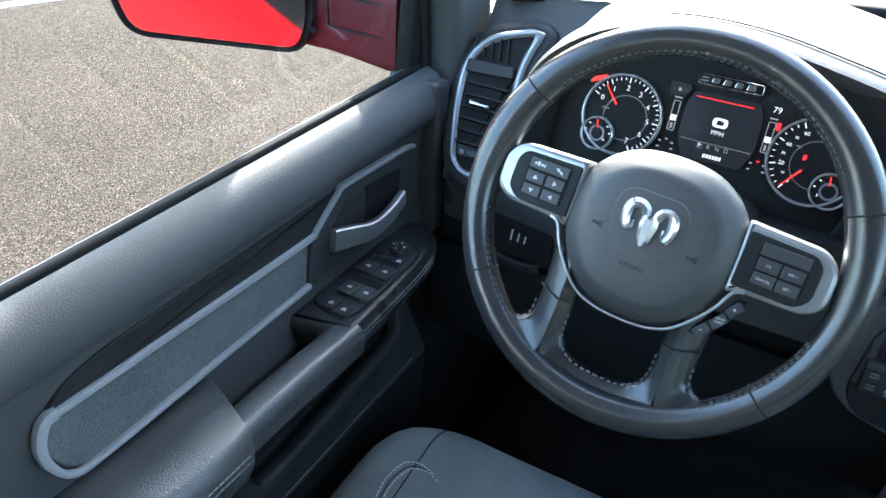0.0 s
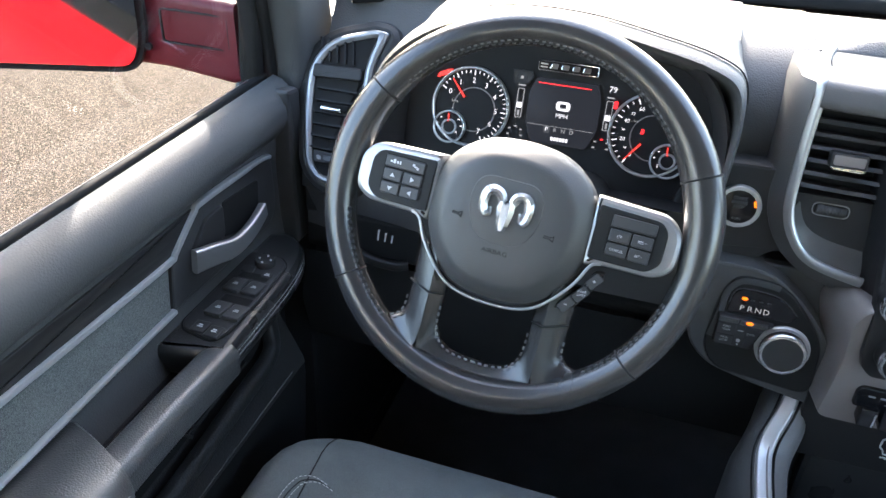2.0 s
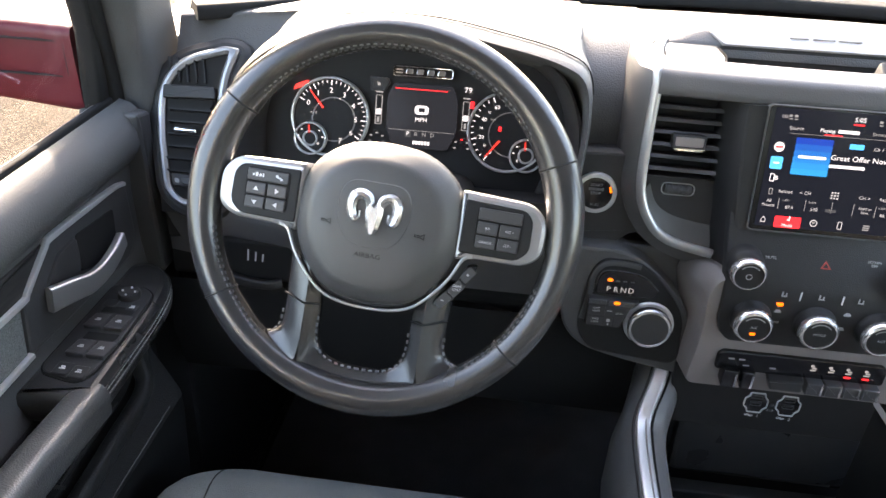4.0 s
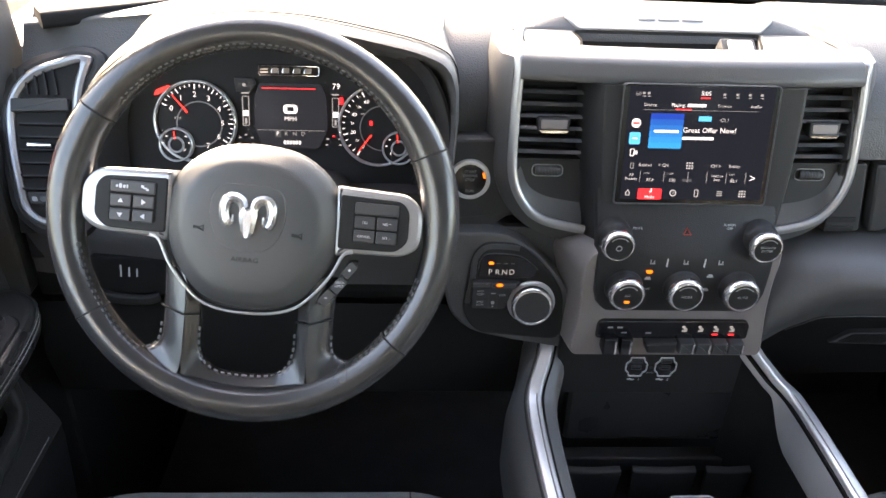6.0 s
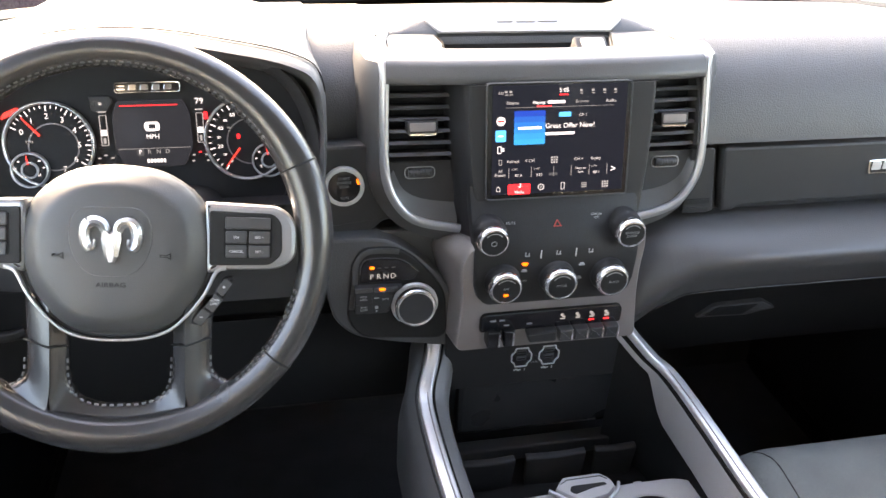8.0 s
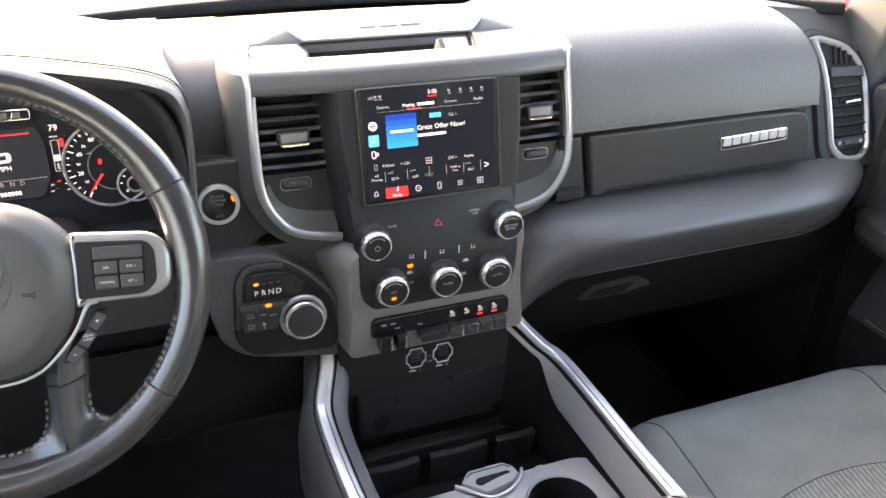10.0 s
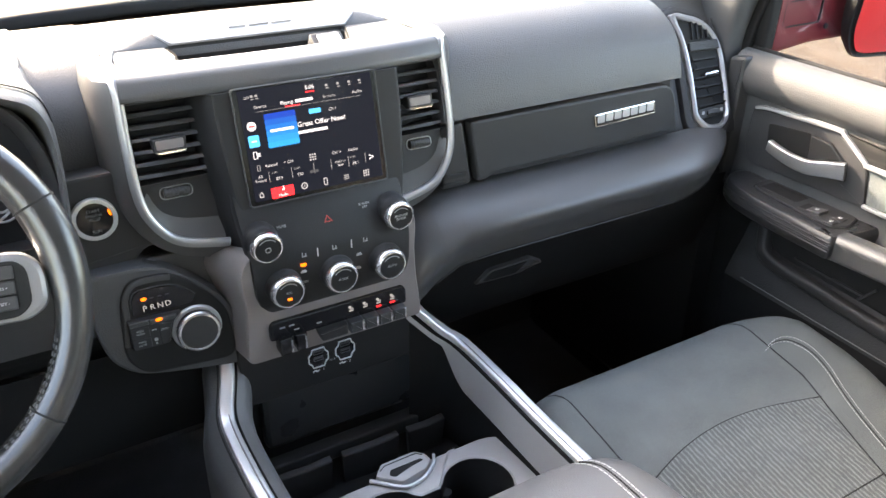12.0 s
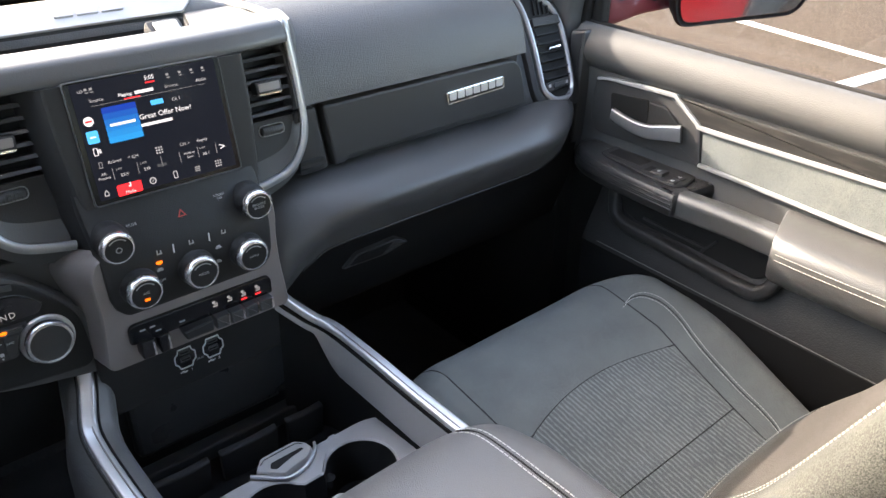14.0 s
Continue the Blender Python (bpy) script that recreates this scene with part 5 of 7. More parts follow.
for a in (26, 149.5, 214, 323):
    bm = bmesh.new()
    d, t = Vector((math.cos(radians(a)), math.sin(radians(a)), 0)), Vector((-math.sin(radians(a)), math.cos(radians(a)), 0))
    sec = [(x * 1.02, y * 1.02) for x, y in rim_section(a)]
    loft(bm, [[W @ (d * (RIM + x) + t * e + Vector((0, 0, y))) for x, y in sec] for e in (-0.0009, 0.0009)], caps=(False, False))
    part("rim_seam", bm, SEAM, rim)
for a0, a1 in ((14, 25), (27, 148), (151, 166), (192, 213), (215, 232), (310, 322), (324, 346)):
    for r, w, thread in ((0.0118, 0.0108, THREAD_DARK), (0.0136, 0.0082, THREAD_BLACK)):
        bm = bmesh.new()
        stitches(bm, [on_rim(a, RIM - r, w) for a in range(a0, a1 + 1)], 0.0032, 0.0030, 0.0009, W.to_3x3() @ Vector((0, 0, 1)))
        tagged(part("stitching", bm, thread, rim), kind="stuff")
    bm = bmesh.new()
    sweep(bm, [on_rim(a, RIM - 0.0128, 0.0094) for a in range(a0, a1 + 1)], oval(0.0007, 0.0007, 6), W.to_3x3() @ Vector((0, 0, 1)))
    part("grip_seam", bm, SEAM, rim)


def bulged(bm, pts, m, levels):
    """A cushion on an outline: levels of (scale, depth) about its middle."""
    cx, cy = sum(p[0] for p in pts) / len(pts), sum(p[1] for p in pts) / len(pts)
    return loft(bm, [[m @ Vector((cx + (x - cx) * s, cy + (y - cy) * s, w)) for x, y in pts] for s, w in levels])


half = [(0, 0.0705), (0.032, 0.067), (0.053, 0.0565), (0.069, 0.041), (0.077, 0.022), (0.0785, -0.004), (0.0755, -0.025), (0.067, -0.045), (0.052, -0.0635), (0.04, -0.0725), (0.022, -0.078), (0, -0.0792)]
shield = rounded(half + [(-x, y) for x, y in reversed(half[1:-1])], 0.014, 3)
bm = bmesh.new()
bulged(bm, shield, W, [(0.98, -0.03), (1.0, -0.006), (0.998, 0.0015), (0.988, 0.006), (0.965, 0.0105), (0.9, 0.0165), (0.815, 0.0228), (0.775, 0.0253), (0.72, 0.0268), (0.5, 0.0277), (0.25, 0.0281), (0.01, 0.0283)])
hub = part("horn_pad", bm, PAD, wheel, "dark grey grained horn pad")
bm = bmesh.new()
ring = rounded([(-0.03, 0.03), (0.03, 0.03), (0.036, 0.0), (0.022, -0.03), (-0.022, -0.03), (-0.036, 0.0)], 0.016, 5)
bulged(bm, ring, W @ Matrix.Translation((-0.002, 0.004, 0)), [(1.0, 0.02), (1.0, 0.0268), (0.96, 0.0285), (0.5, 0.0292), (0.01, 0.0294)])
part("emblem_field", bm, PAD, hub)

# plain chrome emblem: two curled arms and a wedge
EM = W @ Matrix.Translation((-0.001, 0.0025, 0.029))
bm = bmesh.new()
flat = [(-1.0, -0.4), (-0.75, 0.55), (-0.2, 1.0), (0.35, 0.8), (0.95, 0.1), (1.0, -0.4)]
for s in (-1, 1):
    arm = curve([(s * 0.0045, 0.0105, 0.001), (s * 0.0075, 0.0165, 0.0015), (s * 0.0138, 0.0185, 0.0018), (s * 0.0188, 0.0155, 0.0018), (s * 0.0205, 0.0075, 0.0015), (s * 0.0192, -0.001, 0.001), (s * 0.0165, -0.0045, 0.0008)], 4)
    sweep(bm, [EM @ p for p in arm], lambda f: [(x * (0.0046 + 0.0008 * math.sin(math.pi * f)), y * 0.0042) for x, y in flat], EM.to_3x3() @ Vector((0, 0, 1)))
    ear = curve([(s * 0.0165, -0.0045, 0.0008), (s * 0.0135, -0.0025, 0.0008), (s * 0.0132, 0.004, 0.0006)], 3)
    sweep(bm, [EM @ p for p in ear], lambda f: [(x * (0.003 - 0.0014 * f), y * 0.003) for x, y in flat], EM.to_3x3() @ Vector((0, 0, 1)))
emblem = part("emblem", bm, EMBLEM, hub, "chrome emblem", sharp=20)
bm = bmesh.new()
face = [(0, 0.0105), (0.0072, 0.0135), (0.0084, 0.004), (0.0058, -0.0105), (0.0028, -0.0162), (-0.0028, -0.0162), (-0.0058, -0.0105), (-0.0084, 0.004), (-0.0072, 0.0135)]
loft(bm, [[EM @ Vector((x, y, 0)) for x, y in face], [EM @ Vector((x * 0.96, y, 0.003)) for x, y in face], [EM @ Vector((x * 0.45, y * 0.86 - 0.001, 0.0065)) for x, y in face]])
part("emblem_wedge", bm, EMBLEM, emblem, sharp=15)
for s in (-1, 1):
    x = -0.0435 if s < 0 else 0.0415
    horn = [(x - 0.0045, -0.006), (x + 0.001, -0.0066), (x + 0.0045, -0.0046), (x + 0.0045, -0.0106), (x + 0.001, -0.0086), (x - 0.0045, -0.0086)]
    bm = bmesh.new()
    band(bm, horn, inset(horn, 0.0007), 0.0245, 0.0284, W, 0)
    part("horn_mark", bm, PLASTIC_DEEP, hub)
words("legend", "AIRBAG", 0.0058, -0.002, -0.0325, W, PLASTIC_DEEP, hub, 0.0283, wide=1.2)

# silver spokes, the thin silver line round the pad, the leather arms below
for s in (-1, 1):
    o = rounded([(s * 0.072, 0.0395), (s * 0.137, 0.037), (s * 0.151, 0.023), (s * 0.151, -0.009), (s * 0.136, -0.0195), (s * 0.084, -0.0205), (s * 0.074, -0.024), (s * 0.072, 0.0)], [0.002, 0.012, 0.012, 0.012, 0.01, 0.006, 0.004, 0.004], 4)
    bm = bmesh.new()
    slab(bm, o, -0.012, 0.013, W, 0.0045)
    plate = part("spoke_trim", bm, SATIN, wheel, "satin silver spoke trim")
    q = rounded([(s * 0.076, 0.032), (s * 0.131, 0.0302), (s * 0.138, 0.022), (s * 0.1385, -0.006), (s * 0.128, -0.0155), (s * 0.076, -0.0162)], [0.003, 0.007, 0.006, 0.006, 0.005, 0.003], 3)
    bm = bmesh.new()
    slab(bm, q, 0.008, 0.0145, W, 0.0012)
    keys = part("switch_pad", bm, PLASTIC_DEEP, plate, "black switch pad")
    ox = 0.0 if s > 0 else -0.0035
    bm = bmesh.new()
    slab(bm, rect(s * (0.1088 + ox), 0.0095, 0.0415, 0.037, 0.004), 0.0135, 0.0149, W, 0.0004)
    part("key_bed", bm, RUBBER, plate)
    cells = [(0.1088 + ox, 0.0215, 0.039, 0.0105)] + [(0.099 + ox + i * 0.0197, y, 0.0182, 0.0108) for y in (0.009, -0.0035) for i in (0, 1)]
    for i, (x, y, cw, ch) in enumerate(cells):
        bm = bmesh.new()
        slab(bm, rect(s * x, y, cw, ch, 0.0015), 0.0135, 0.0164, W, 0.001)
        key = part("key", bm, KEY, plate)
        if s > 0 and i:
            words("legend", ("", "", "RES +", "CANCEL", "SET -")[i] or "(O)", 0.0032, s * x, y, W, PRINT, plate, 0.0167)
        elif s < 0 and i:
            bm = bmesh.new()
            t = [(0, 0.0022), (-0.0024, -0.0016), (0.0024, -0.0016)]
            a = radians((-90, 0, 90, 180)[i - 1])
            slab(bm, [(s * x + math.cos(a) * u - math.sin(a) * v, y + math.sin(a) * u + math.cos(a) * v) for u, v in t], 0.016, 0.0169, W, 0)
            part("mark", bm, PRINT, plate)
        elif s < 0:
            for dx, dy, mw, mh in ((-0.0135, 0, 0.002, 0.0022), (-0.0105, 0.0004, 0.0024, 0.004), (-0.0072, 0, 0.0022, 0.0026), (-0.0046, 0, 0.0012, 0.0036), (0.0085, 0.0012, 0.0024, 0.0024), (0.0108, -0.0002, 0.0034, 0.0014), (0.0128, -0.0014, 0.0024, 0.002)):
                bm = bmesh.new()
                slab(bm, rect(s * x + dx, y + dy, mw, mh, 0.0005, 1), 0.016, 0.0169, W, 0)
                part("mark", bm, PRINT, plate)
    up = W.to_3x3() @ Vector((0, 0, 1))
    ridge = [(0.056, -0.045), (0.0555, -0.075), (0.0555, -0.105), (0.0562, -0.128)]
    inner = [(p.x, p.y) for p in curve([(0.044, -0.045, 0), (0.0432, -0.075, 0), (0.0432, -0.1, 0), (0.0425, -0.118, 0), (0.0375, -0.131, 0), (0.028, -0.1385, 0), (0.015, -0.1415, 0), (-0.002, -0.142, 0)], 5)]
    crest = [(p.x, p.y) for p in curve([(x, y, 0) for x, y in ridge] + [(0.0545, -0.146, 0), (0.045, -0.1585, 0), (0.026, -0.1645, 0), (-0.002, -0.166, 0)], 5)]
    bm = bmesh.new()
    rings = []
    for i, ((ix, iy), (rx, ry)) in enumerate(zip(inner, crest)):
        f = i / (len(inner) - 1)
        hi = 0.0105 - 0.0045 * f
        at = [(0, -0.010), (0, -0.004), (0.06, -0.0008), (0.2, 0.0012), (0.45, hi * 0.36), (0.72, hi * 0.66), (0.9, hi * 0.92), (1.0, hi), (1.0, -0.010)]
        rings.append([W @ Vector((s * (ix + (rx - ix) * q), iy + (ry - iy) * q, w)) for q, w in at])
    loft(bm, rings)
    part("spoke_bevel", bm, SMOOTH_LEATHER, wheel, "black leather bevel round the lower opening", sharp=70)
    outer = [(p.x, p.y) for p in curve([(0.078, -0.045, 0), (0.0772, -0.075, 0), (0.0768, -0.098, 0), (0.0785, -0.113, 0), (0.087, -0.121, 0), (0.1, -0.1215, 0), (0.117, -0.1115, 0), (0.134, -0.0925, 0)], 5)]
    crest = [(p.x, p.y) for p in curve([(x, y, 0) for x, y in ridge] + [(0.061, -0.145, 0), (0.08, -0.147, 0), (0.108, -0.129, 0), (0.133, -0.103, 0)], 5)]
    bm = bmesh.new()
    rings = []
    for i, ((ix, iy), (rx, ry)) in enumerate(zip(outer, crest)):
        k = 1 - 0.4 * max(0.0, i / (len(outer) - 1) - 0.4)
        at = [(0, -0.010), (0, -0.003), (0.08, 0.0012 * k), (0.25, 0.0042 * k), (0.5, 0.0072 * k), (0.75, 0.0092 * k), (1.0, 0.0105 * k), (1.0, -0.010)]
        rings.append([W @ Vector((s * (ix + (rx - ix) * q), iy + (ry - iy) * q, w)) for q, w in at])
    loft(bm, rings)
    part("lower_spoke", bm, SMOOTH_LEATHER, wheel, "black leather lower spoke", sharp=70)
    for edge, lift, first in ((inner, 0.0016, 10), (outer, 0.0034, 10)):
        bm = bmesh.new()
        stitches(bm, [W @ Vector((s * x, y, lift)) for x, y in inset([(x, y) for x, y in edge] + [(0.06, -0.16), (0.06, -0.045)], 0.0)[first:len(edge)]], 0.0034, 0.0030, 0.0011, up)
        tagged(part("stitching", bm, THREAD_DARK, wheel), kind="stuff")
    bm = bmesh.new()
    sweep(bm, [W @ Vector((s * x, y, 0.0035 + 0.0072 * (0.05 < x < 0.06))) for x, y in ((0.044, -0.088), (0.0555, -0.0885), (0.0772, -0.082))], rect(0, 0, 0.0014, 0.0034, 0.0004, 1), W.to_3x3() @ Vector((0, 0, 1)))
    part("arm_seam", bm, SEAM, wheel)
bm = bmesh.new()
side = [(0.09, -0.0185), (0.0815, -0.0225), (0.0725, -0.041), (0.0585, -0.0595), (0.043, -0.0735), (0.024, -0.0802)]
u_line = [(-x, y) for x, y in side] + [(0, -0.082)] + list(reversed(side))
sweep(bm, curve([W @ Vector((x, y, 0.0105)) for x, y in u_line], 4), lambda f: rect(0, 0, 0.0026 + 0.002 * abs(2 * f - 1) ** 6, 0.005, 0.001, 2), W.to_3x3() @ Vector((0, 0, 1)))
part("lower_trim", bm, SATIN, wheel, "thin satin silver line")
bm = bmesh.new()
slab(bm, rounded([(0.0965, -0.0265), (0.0925, -0.0385), (0.0775, -0.0625), (0.0595, -0.0705), (0.0625, -0.0635), (0.0785, -0.0445), (0.0865, -0.0272)], 0.004), -0.004, 0.0105, W, 0.002)
gears = part("gear_limit_keys", bm, PLASTIC_DEEP, wheel, "black key strip")
for i, (x, y) in enumerate(((0.0885, -0.0355), (0.0800, -0.0498), (0.0695, -0.0622))):
    bm = bmesh.new()
    along, across = Vector((0.6, 0.8)), Vector((0.8, -0.6))
    slab(bm, rounded([tuple(Vector((x, y)) + along * p + across * q) for p, q in ((-0.0072, -0.0042), (-0.0072, 0.0046), (0.0072, 0.0048), (0.0072, -0.004))], 0.002), 0.0095, 0.0118, W, 0.0008)
    part("key", bm, KEY, gears)
    bm = bmesh.new()
    slab(bm, rect(x, y, 0.0026, 0.0009, 0.0002, 1), 0.0115, 0.0122, W, 0)
    if i == 0:
        slab(bm, rect(x, y, 0.0009, 0.0026, 0.0002, 1), 0.0115, 0.0122, W, 0)
    if i != 1:
        part("mark", bm, PRINT, gears)
    else:
        bm.free()
words("legend", "GEAR\nLIMIT", 0.0034, 0.0806, -0.0488, W, PRINT, gears, 0.0122)
bm = bmesh.new()
skirt = [(-0.078, 0.03)] + [(x * 0.985, y) for x, y in u_line[1:-1]] + [(0.078, 0.03)]
slab(bm, skirt, -0.028, 0.0075, W, 0.003)
part("hub_skirt", bm, PLASTIC, wheel)
# back of the hub and the column cover
bm = bmesh.new()
bulged(bm, inset(shield, 0.006), W, [(1.0, 0.0), (1.0, -0.03), (0.75, -0.055), (0.6, -0.06)])
part("hub_back", bm, PLASTIC_DEEP, wheel)
column = thing("steering_column", "black plastic steering column cover behind the wheel", "steering column")
bm = bmesh.new()
co = rounded([(-0.06, 0.05), (0.06, 0.05), (0.07, 0.0), (0.055, -0.06), (-0.055, -0.06), (-0.07, 0.0)], 0.025, 4)
loft(bm, [[W @ Vector((x * s, y * s, w)) for x, y in co] for s, w in ((0.8, -0.05), (0.95, -0.06), (1.05, -0.16), (1.1, -0.24))])
part("cover", bm, PLASTIC_DEEP, column)
bm = bmesh.new()
sweep(bm, [W @ Vector(p) for p in ((-0.06, 0.0, -0.085), (-0.11, 0.0, -0.08), (-0.165, 0.004, -0.075))], lambda f: oval(0.008 + 0.003 * f, 0.007, 10), (0, 0, 1))
part("stalk", bm, PLASTIC_DEEP, column)

# ---- instrument cluster ----
C = leaning((-0.465, 0.105, 1.53), 18)
cluster = thing("instrument_cluster", "instrument cluster with two lit round gauges and a middle display", "instrument cluster")
bm = bmesh.new()
face = rounded([(-0.19, -0.085), (0.17, -0.085), (0.178, -0.01), (0.15, 0.055), (0.08, 0.078), (-0.08, 0.078), (-0.15, 0.06), (-0.192, 0.0)], [0.02, 0.02, 0.04, 0.04, 0.03, 0.03, 0.04, 0.04], 5)
slab(bm, face, -0.03, -0.012, C, 0)
part("dial_board", bm, DIAL_BLACK, cluster)
bm = bmesh.new()
loft(bm, [[C @ Vector((x * s, y * s + dy, w)) for x, y in face] for s, dy, w in ((0.99, 0, -0.012), (1.0, 0, 0.01), (1.04, 0.002, 0.045), (1.055, 0.004, 0.052), (1.075, 0.004, 0.048))], caps=(False, False))
part("surround", bm, PLASTIC, cluster)


def gauge(cx, cy, r, marks, numbers, needle, a0, a1, sub):
    """A round dial: bright ring, ticks, figures, needle, and a small gauge at its lower edge."""
    bm = bmesh.new()
    band(bm, disc(cx, cy, r, 64), disc(cx, cy, r - 0.0028, 64), -0.012, -0.002, C, 0.0012)
    g = part("gauge", bm, SILVER, cluster, "round gauge with a bright ring")
    bm = bmesh.new()
    slab(bm, disc(cx, cy, r - 0.003, 64), -0.012, -0.0085, C, 0)
    part("dial_face", bm, DIAL_BLACK, g)
    bm = bmesh.new()
    band(bm, disc(cx + 0.004, cy - 0.003, r * 0.56, 48), disc(cx + 0.004, cy - 0.003, r * 0.53, 48), -0.0086, -0.0075, C, 0)
    part("inner_ring", bm, GUNMETAL, g)
    bm = bmesh.new()
    for i in range(marks + 1):
        a = radians(a0 + (a1 - a0) * i / marks)
        big = i % 4 == 0
        e, f, h = r - 0.0045, r - (0.0105 if big else 0.0078), 0.0006 if big else 0.0004
        c, s = math.cos(a), math.sin(a)
        slab(bm, [(cx + c * e - s * h, cy + s * e + c * h), (cx + c * f - s * h, cy + s * f + c * h), (cx + c * f + s * h, cy + s * f - c * h), (cx + c * e + s * h, cy + s * e - c * h)], -0.0086, -0.0078, C, 0)
    tagged(part("tick_mark", bm, S_WHITE, g), kind="stuff")
    for i, t in enumerate(numbers):
        a = radians(a0 + (a1 - a0) * i / (len(numbers) - 1))
        words("figure", t, 0.0088 if len(numbers) < 9 else 0.0062 if i % 2 == 0 else 0.0042, cx + math.cos(a) * (r - 0.0165), cy + math.sin(a) * (r - 0.0165), C, S_WHITE, g, -0.0076)
    a = radians(needle)
    c, s = math.cos(a), math.sin(a)
    bm = bmesh.new()
    tip, tail = r - 0.008, r * 0.28
    slab(bm, [(cx + c * tip - s * 0.0005, cy + s * tip + c * 0.0005), (cx + c * tail - s * 0.0012, cy + s * tail + c * 0.0012), (cx + c * tail + s * 0.0012, cy + s * tail - c * 0.0012), (cx + c * tip + s * 0.0005, cy + s * tip - c * 0.0005)], -0.006, -0.0045, C, 0)
    part("needle", bm, NEEDLE, g, "red needle")
    sx, sy, sr = sub
    bm = bmesh.new()
    band(bm, disc(sx, sy, sr, 40), disc(sx, sy, sr - 0.0022, 40), -0.012, 0.0, C, 0.001)
    sg = part("small_gauge", bm, SILVER, cluster, "small round gauge")
    bm = bmesh.new()
    slab(bm, disc(sx, sy, sr - 0.002, 40), -0.012, -0.004, C, 0)
    part("dial_face", bm, DIAL_BLACK, sg)
    bm = bmesh.new()
    band(bm, disc(sx, sy, sr * 0.48, 24), disc(sx, sy, sr * 0.36, 24), -0.004, -0.002, C, 0.0003)
    part("inner_ring", bm, PRINT_DIM, sg)
    bm = bmesh.new()
    slab(bm, [(sx - 0.0028, sy + sr * 0.8), (sx - 0.0014, sy + sr * 0.8), (sx - 0.0004, sy + sr * 0.3), (sx - 0.0018, sy + sr * 0.3)], -0.003, -0.002, C, 0)
    part("needle", bm, NEEDLE, sg)
    for dx, dy in ((-0.74, 0.12), (0.74, 0.12), (-0.55, 0.5), (0.55, 0.5), (0.0, -0.72)):
        bm = bmesh.new()
        slab(bm, rect(sx + dx * sr, sy + dy * sr, 0.0024, 0.0012, 0.0003, 1), -0.004, -0.0032, C, 0)
        part("mark", bm, S_WHITE, sg)
    return g


gauge(-0.1085, -0.0145, 0.0475, 28, "01234567", 130, 152, -65, (-0.131, -0.0415, 0.0198))
sp = gauge(0.104, -0.0155, 0.0475, 24, ["0", "10", "20", "30", "40", "50", "60", "70", "80", "90", "100", "110", "120"], 232, 234, 0, (0.128, -0.041, 0.0198))
for text, x, y in (("C", -0.1405, -0.0475), ("H", -0.1215, -0.0475), ("E", 0.1185, -0.0475), ("F", 0.1375, -0.0475)):
    words("figure", text, 0.0042, x, y, C, S_WHITE, cluster, -0.003)
words("legend", "mph", 0.0036, 0.086, -0.002, C, S_GREY, cluster, -0.0076)
words("legend", "RPM", 0.0042, -0.129, -0.011, C, S_GREY, cluster, -0.0076)
bm = bmesh.new()
slab(bm, rect(0.095, -0.0125, 0.0038, 0.0055, 0.001), -0.0086, -0.0074, C, 0)
part("warning_lamp", bm, S_RED, sp, "small red warning lamp")
bm = bmesh.new()
slab(bm, rounded([(-0.0335, 0.0315), (0.0365, 0.0315), (0.0435, 0.0165), (0.044, -0.022), (0.034, -0.0435), (-0.031, -0.0435), (-0.0405, -0.022), (-0.0405, 0.0165)], [0.003, 0.003, 0.008, 0.006, 0.004, 0.004, 0.006, 0.008], 3), -0.012, -0.006, C, 0.001)
part("display", bm, SHEEN_SCREEN, cluster, "dark lit middle display with a reflection in its glow")


def lit(name, x, y, w, h, mat, lift=-0.005):
    bm = bmesh.new()
    slab(bm, rect(x, y, w, h, min(w, h) * 0.2, 2), -0.0075, lift, C, 0)
    return part(name, bm, mat, cluster)


lit("red_line", 0.0, 0.0255, 0.062, 0.0011, S_RED)
lit("rule", 0.002, -0.0225, 0.078, 0.0004, S_GREY)
lit("gear_box", -0.0135, -0.0265, 0.0075, 0.0085, S_DIM, -0.0054)
bm = bmesh.new()
band(bm, rect(0.0015, 0.002, 0.0165, 0.0105, 0.004), rect(0.0015, 0.002, 0.0075, 0.005, 0.001), -0.0075, -0.005, C, 0)
part("speed_figure", bm, S_WHITE, cluster)
words("legend", "MPH", 0.0072, 0.0015, -0.0095, C, S_WHITE, cluster, -0.005)
for i, c in enumerate("PRND"):
    words("legend", c, 0.0066, -0.0135 + i * 0.0098, -0.0265, C, S_WHITE if i == 0 else S_GREY, cluster, -0.005)
bm = bmesh.new()
bars(bm, 0.003, -0.0365, 0.021, 0.0042, 6, C, -0.005, 0.75)
part("distance_bars", bm, S_WHITE, cluster)
words("legend", "79", 0.0095, 0.0545, 0.0285, C, S_WHITE, cluster, -0.008)
lit("fuel_pump_lamp", 0.0605, 0.0125, 0.0045, 0.0085, S_RED)
for x in (-0.0455, 0.0515):
    x += 0.0022 if x > 0 else -0.0045
    bm = bmesh.new()
    o = rect(x, -0.001, 0.0078, 0.034, 0.001)
    band(bm, o, inset(o, 0.0007), -0.0075, -0.0052, C, 0)
    part("bar_gauge", bm, S_GREY, cluster)
    lit("bar_fill", x, -0.0035, 0.0062, 0.0065, S_WHITE, -0.0045)
    lit("bar_fill", x, -0.0125, 0.0022, 0.0065, S_GREY, -0.0045)
    lit("bar_fill", x, 0.0195, 0.0082, 0.0016, S_GREY, -0.0045)
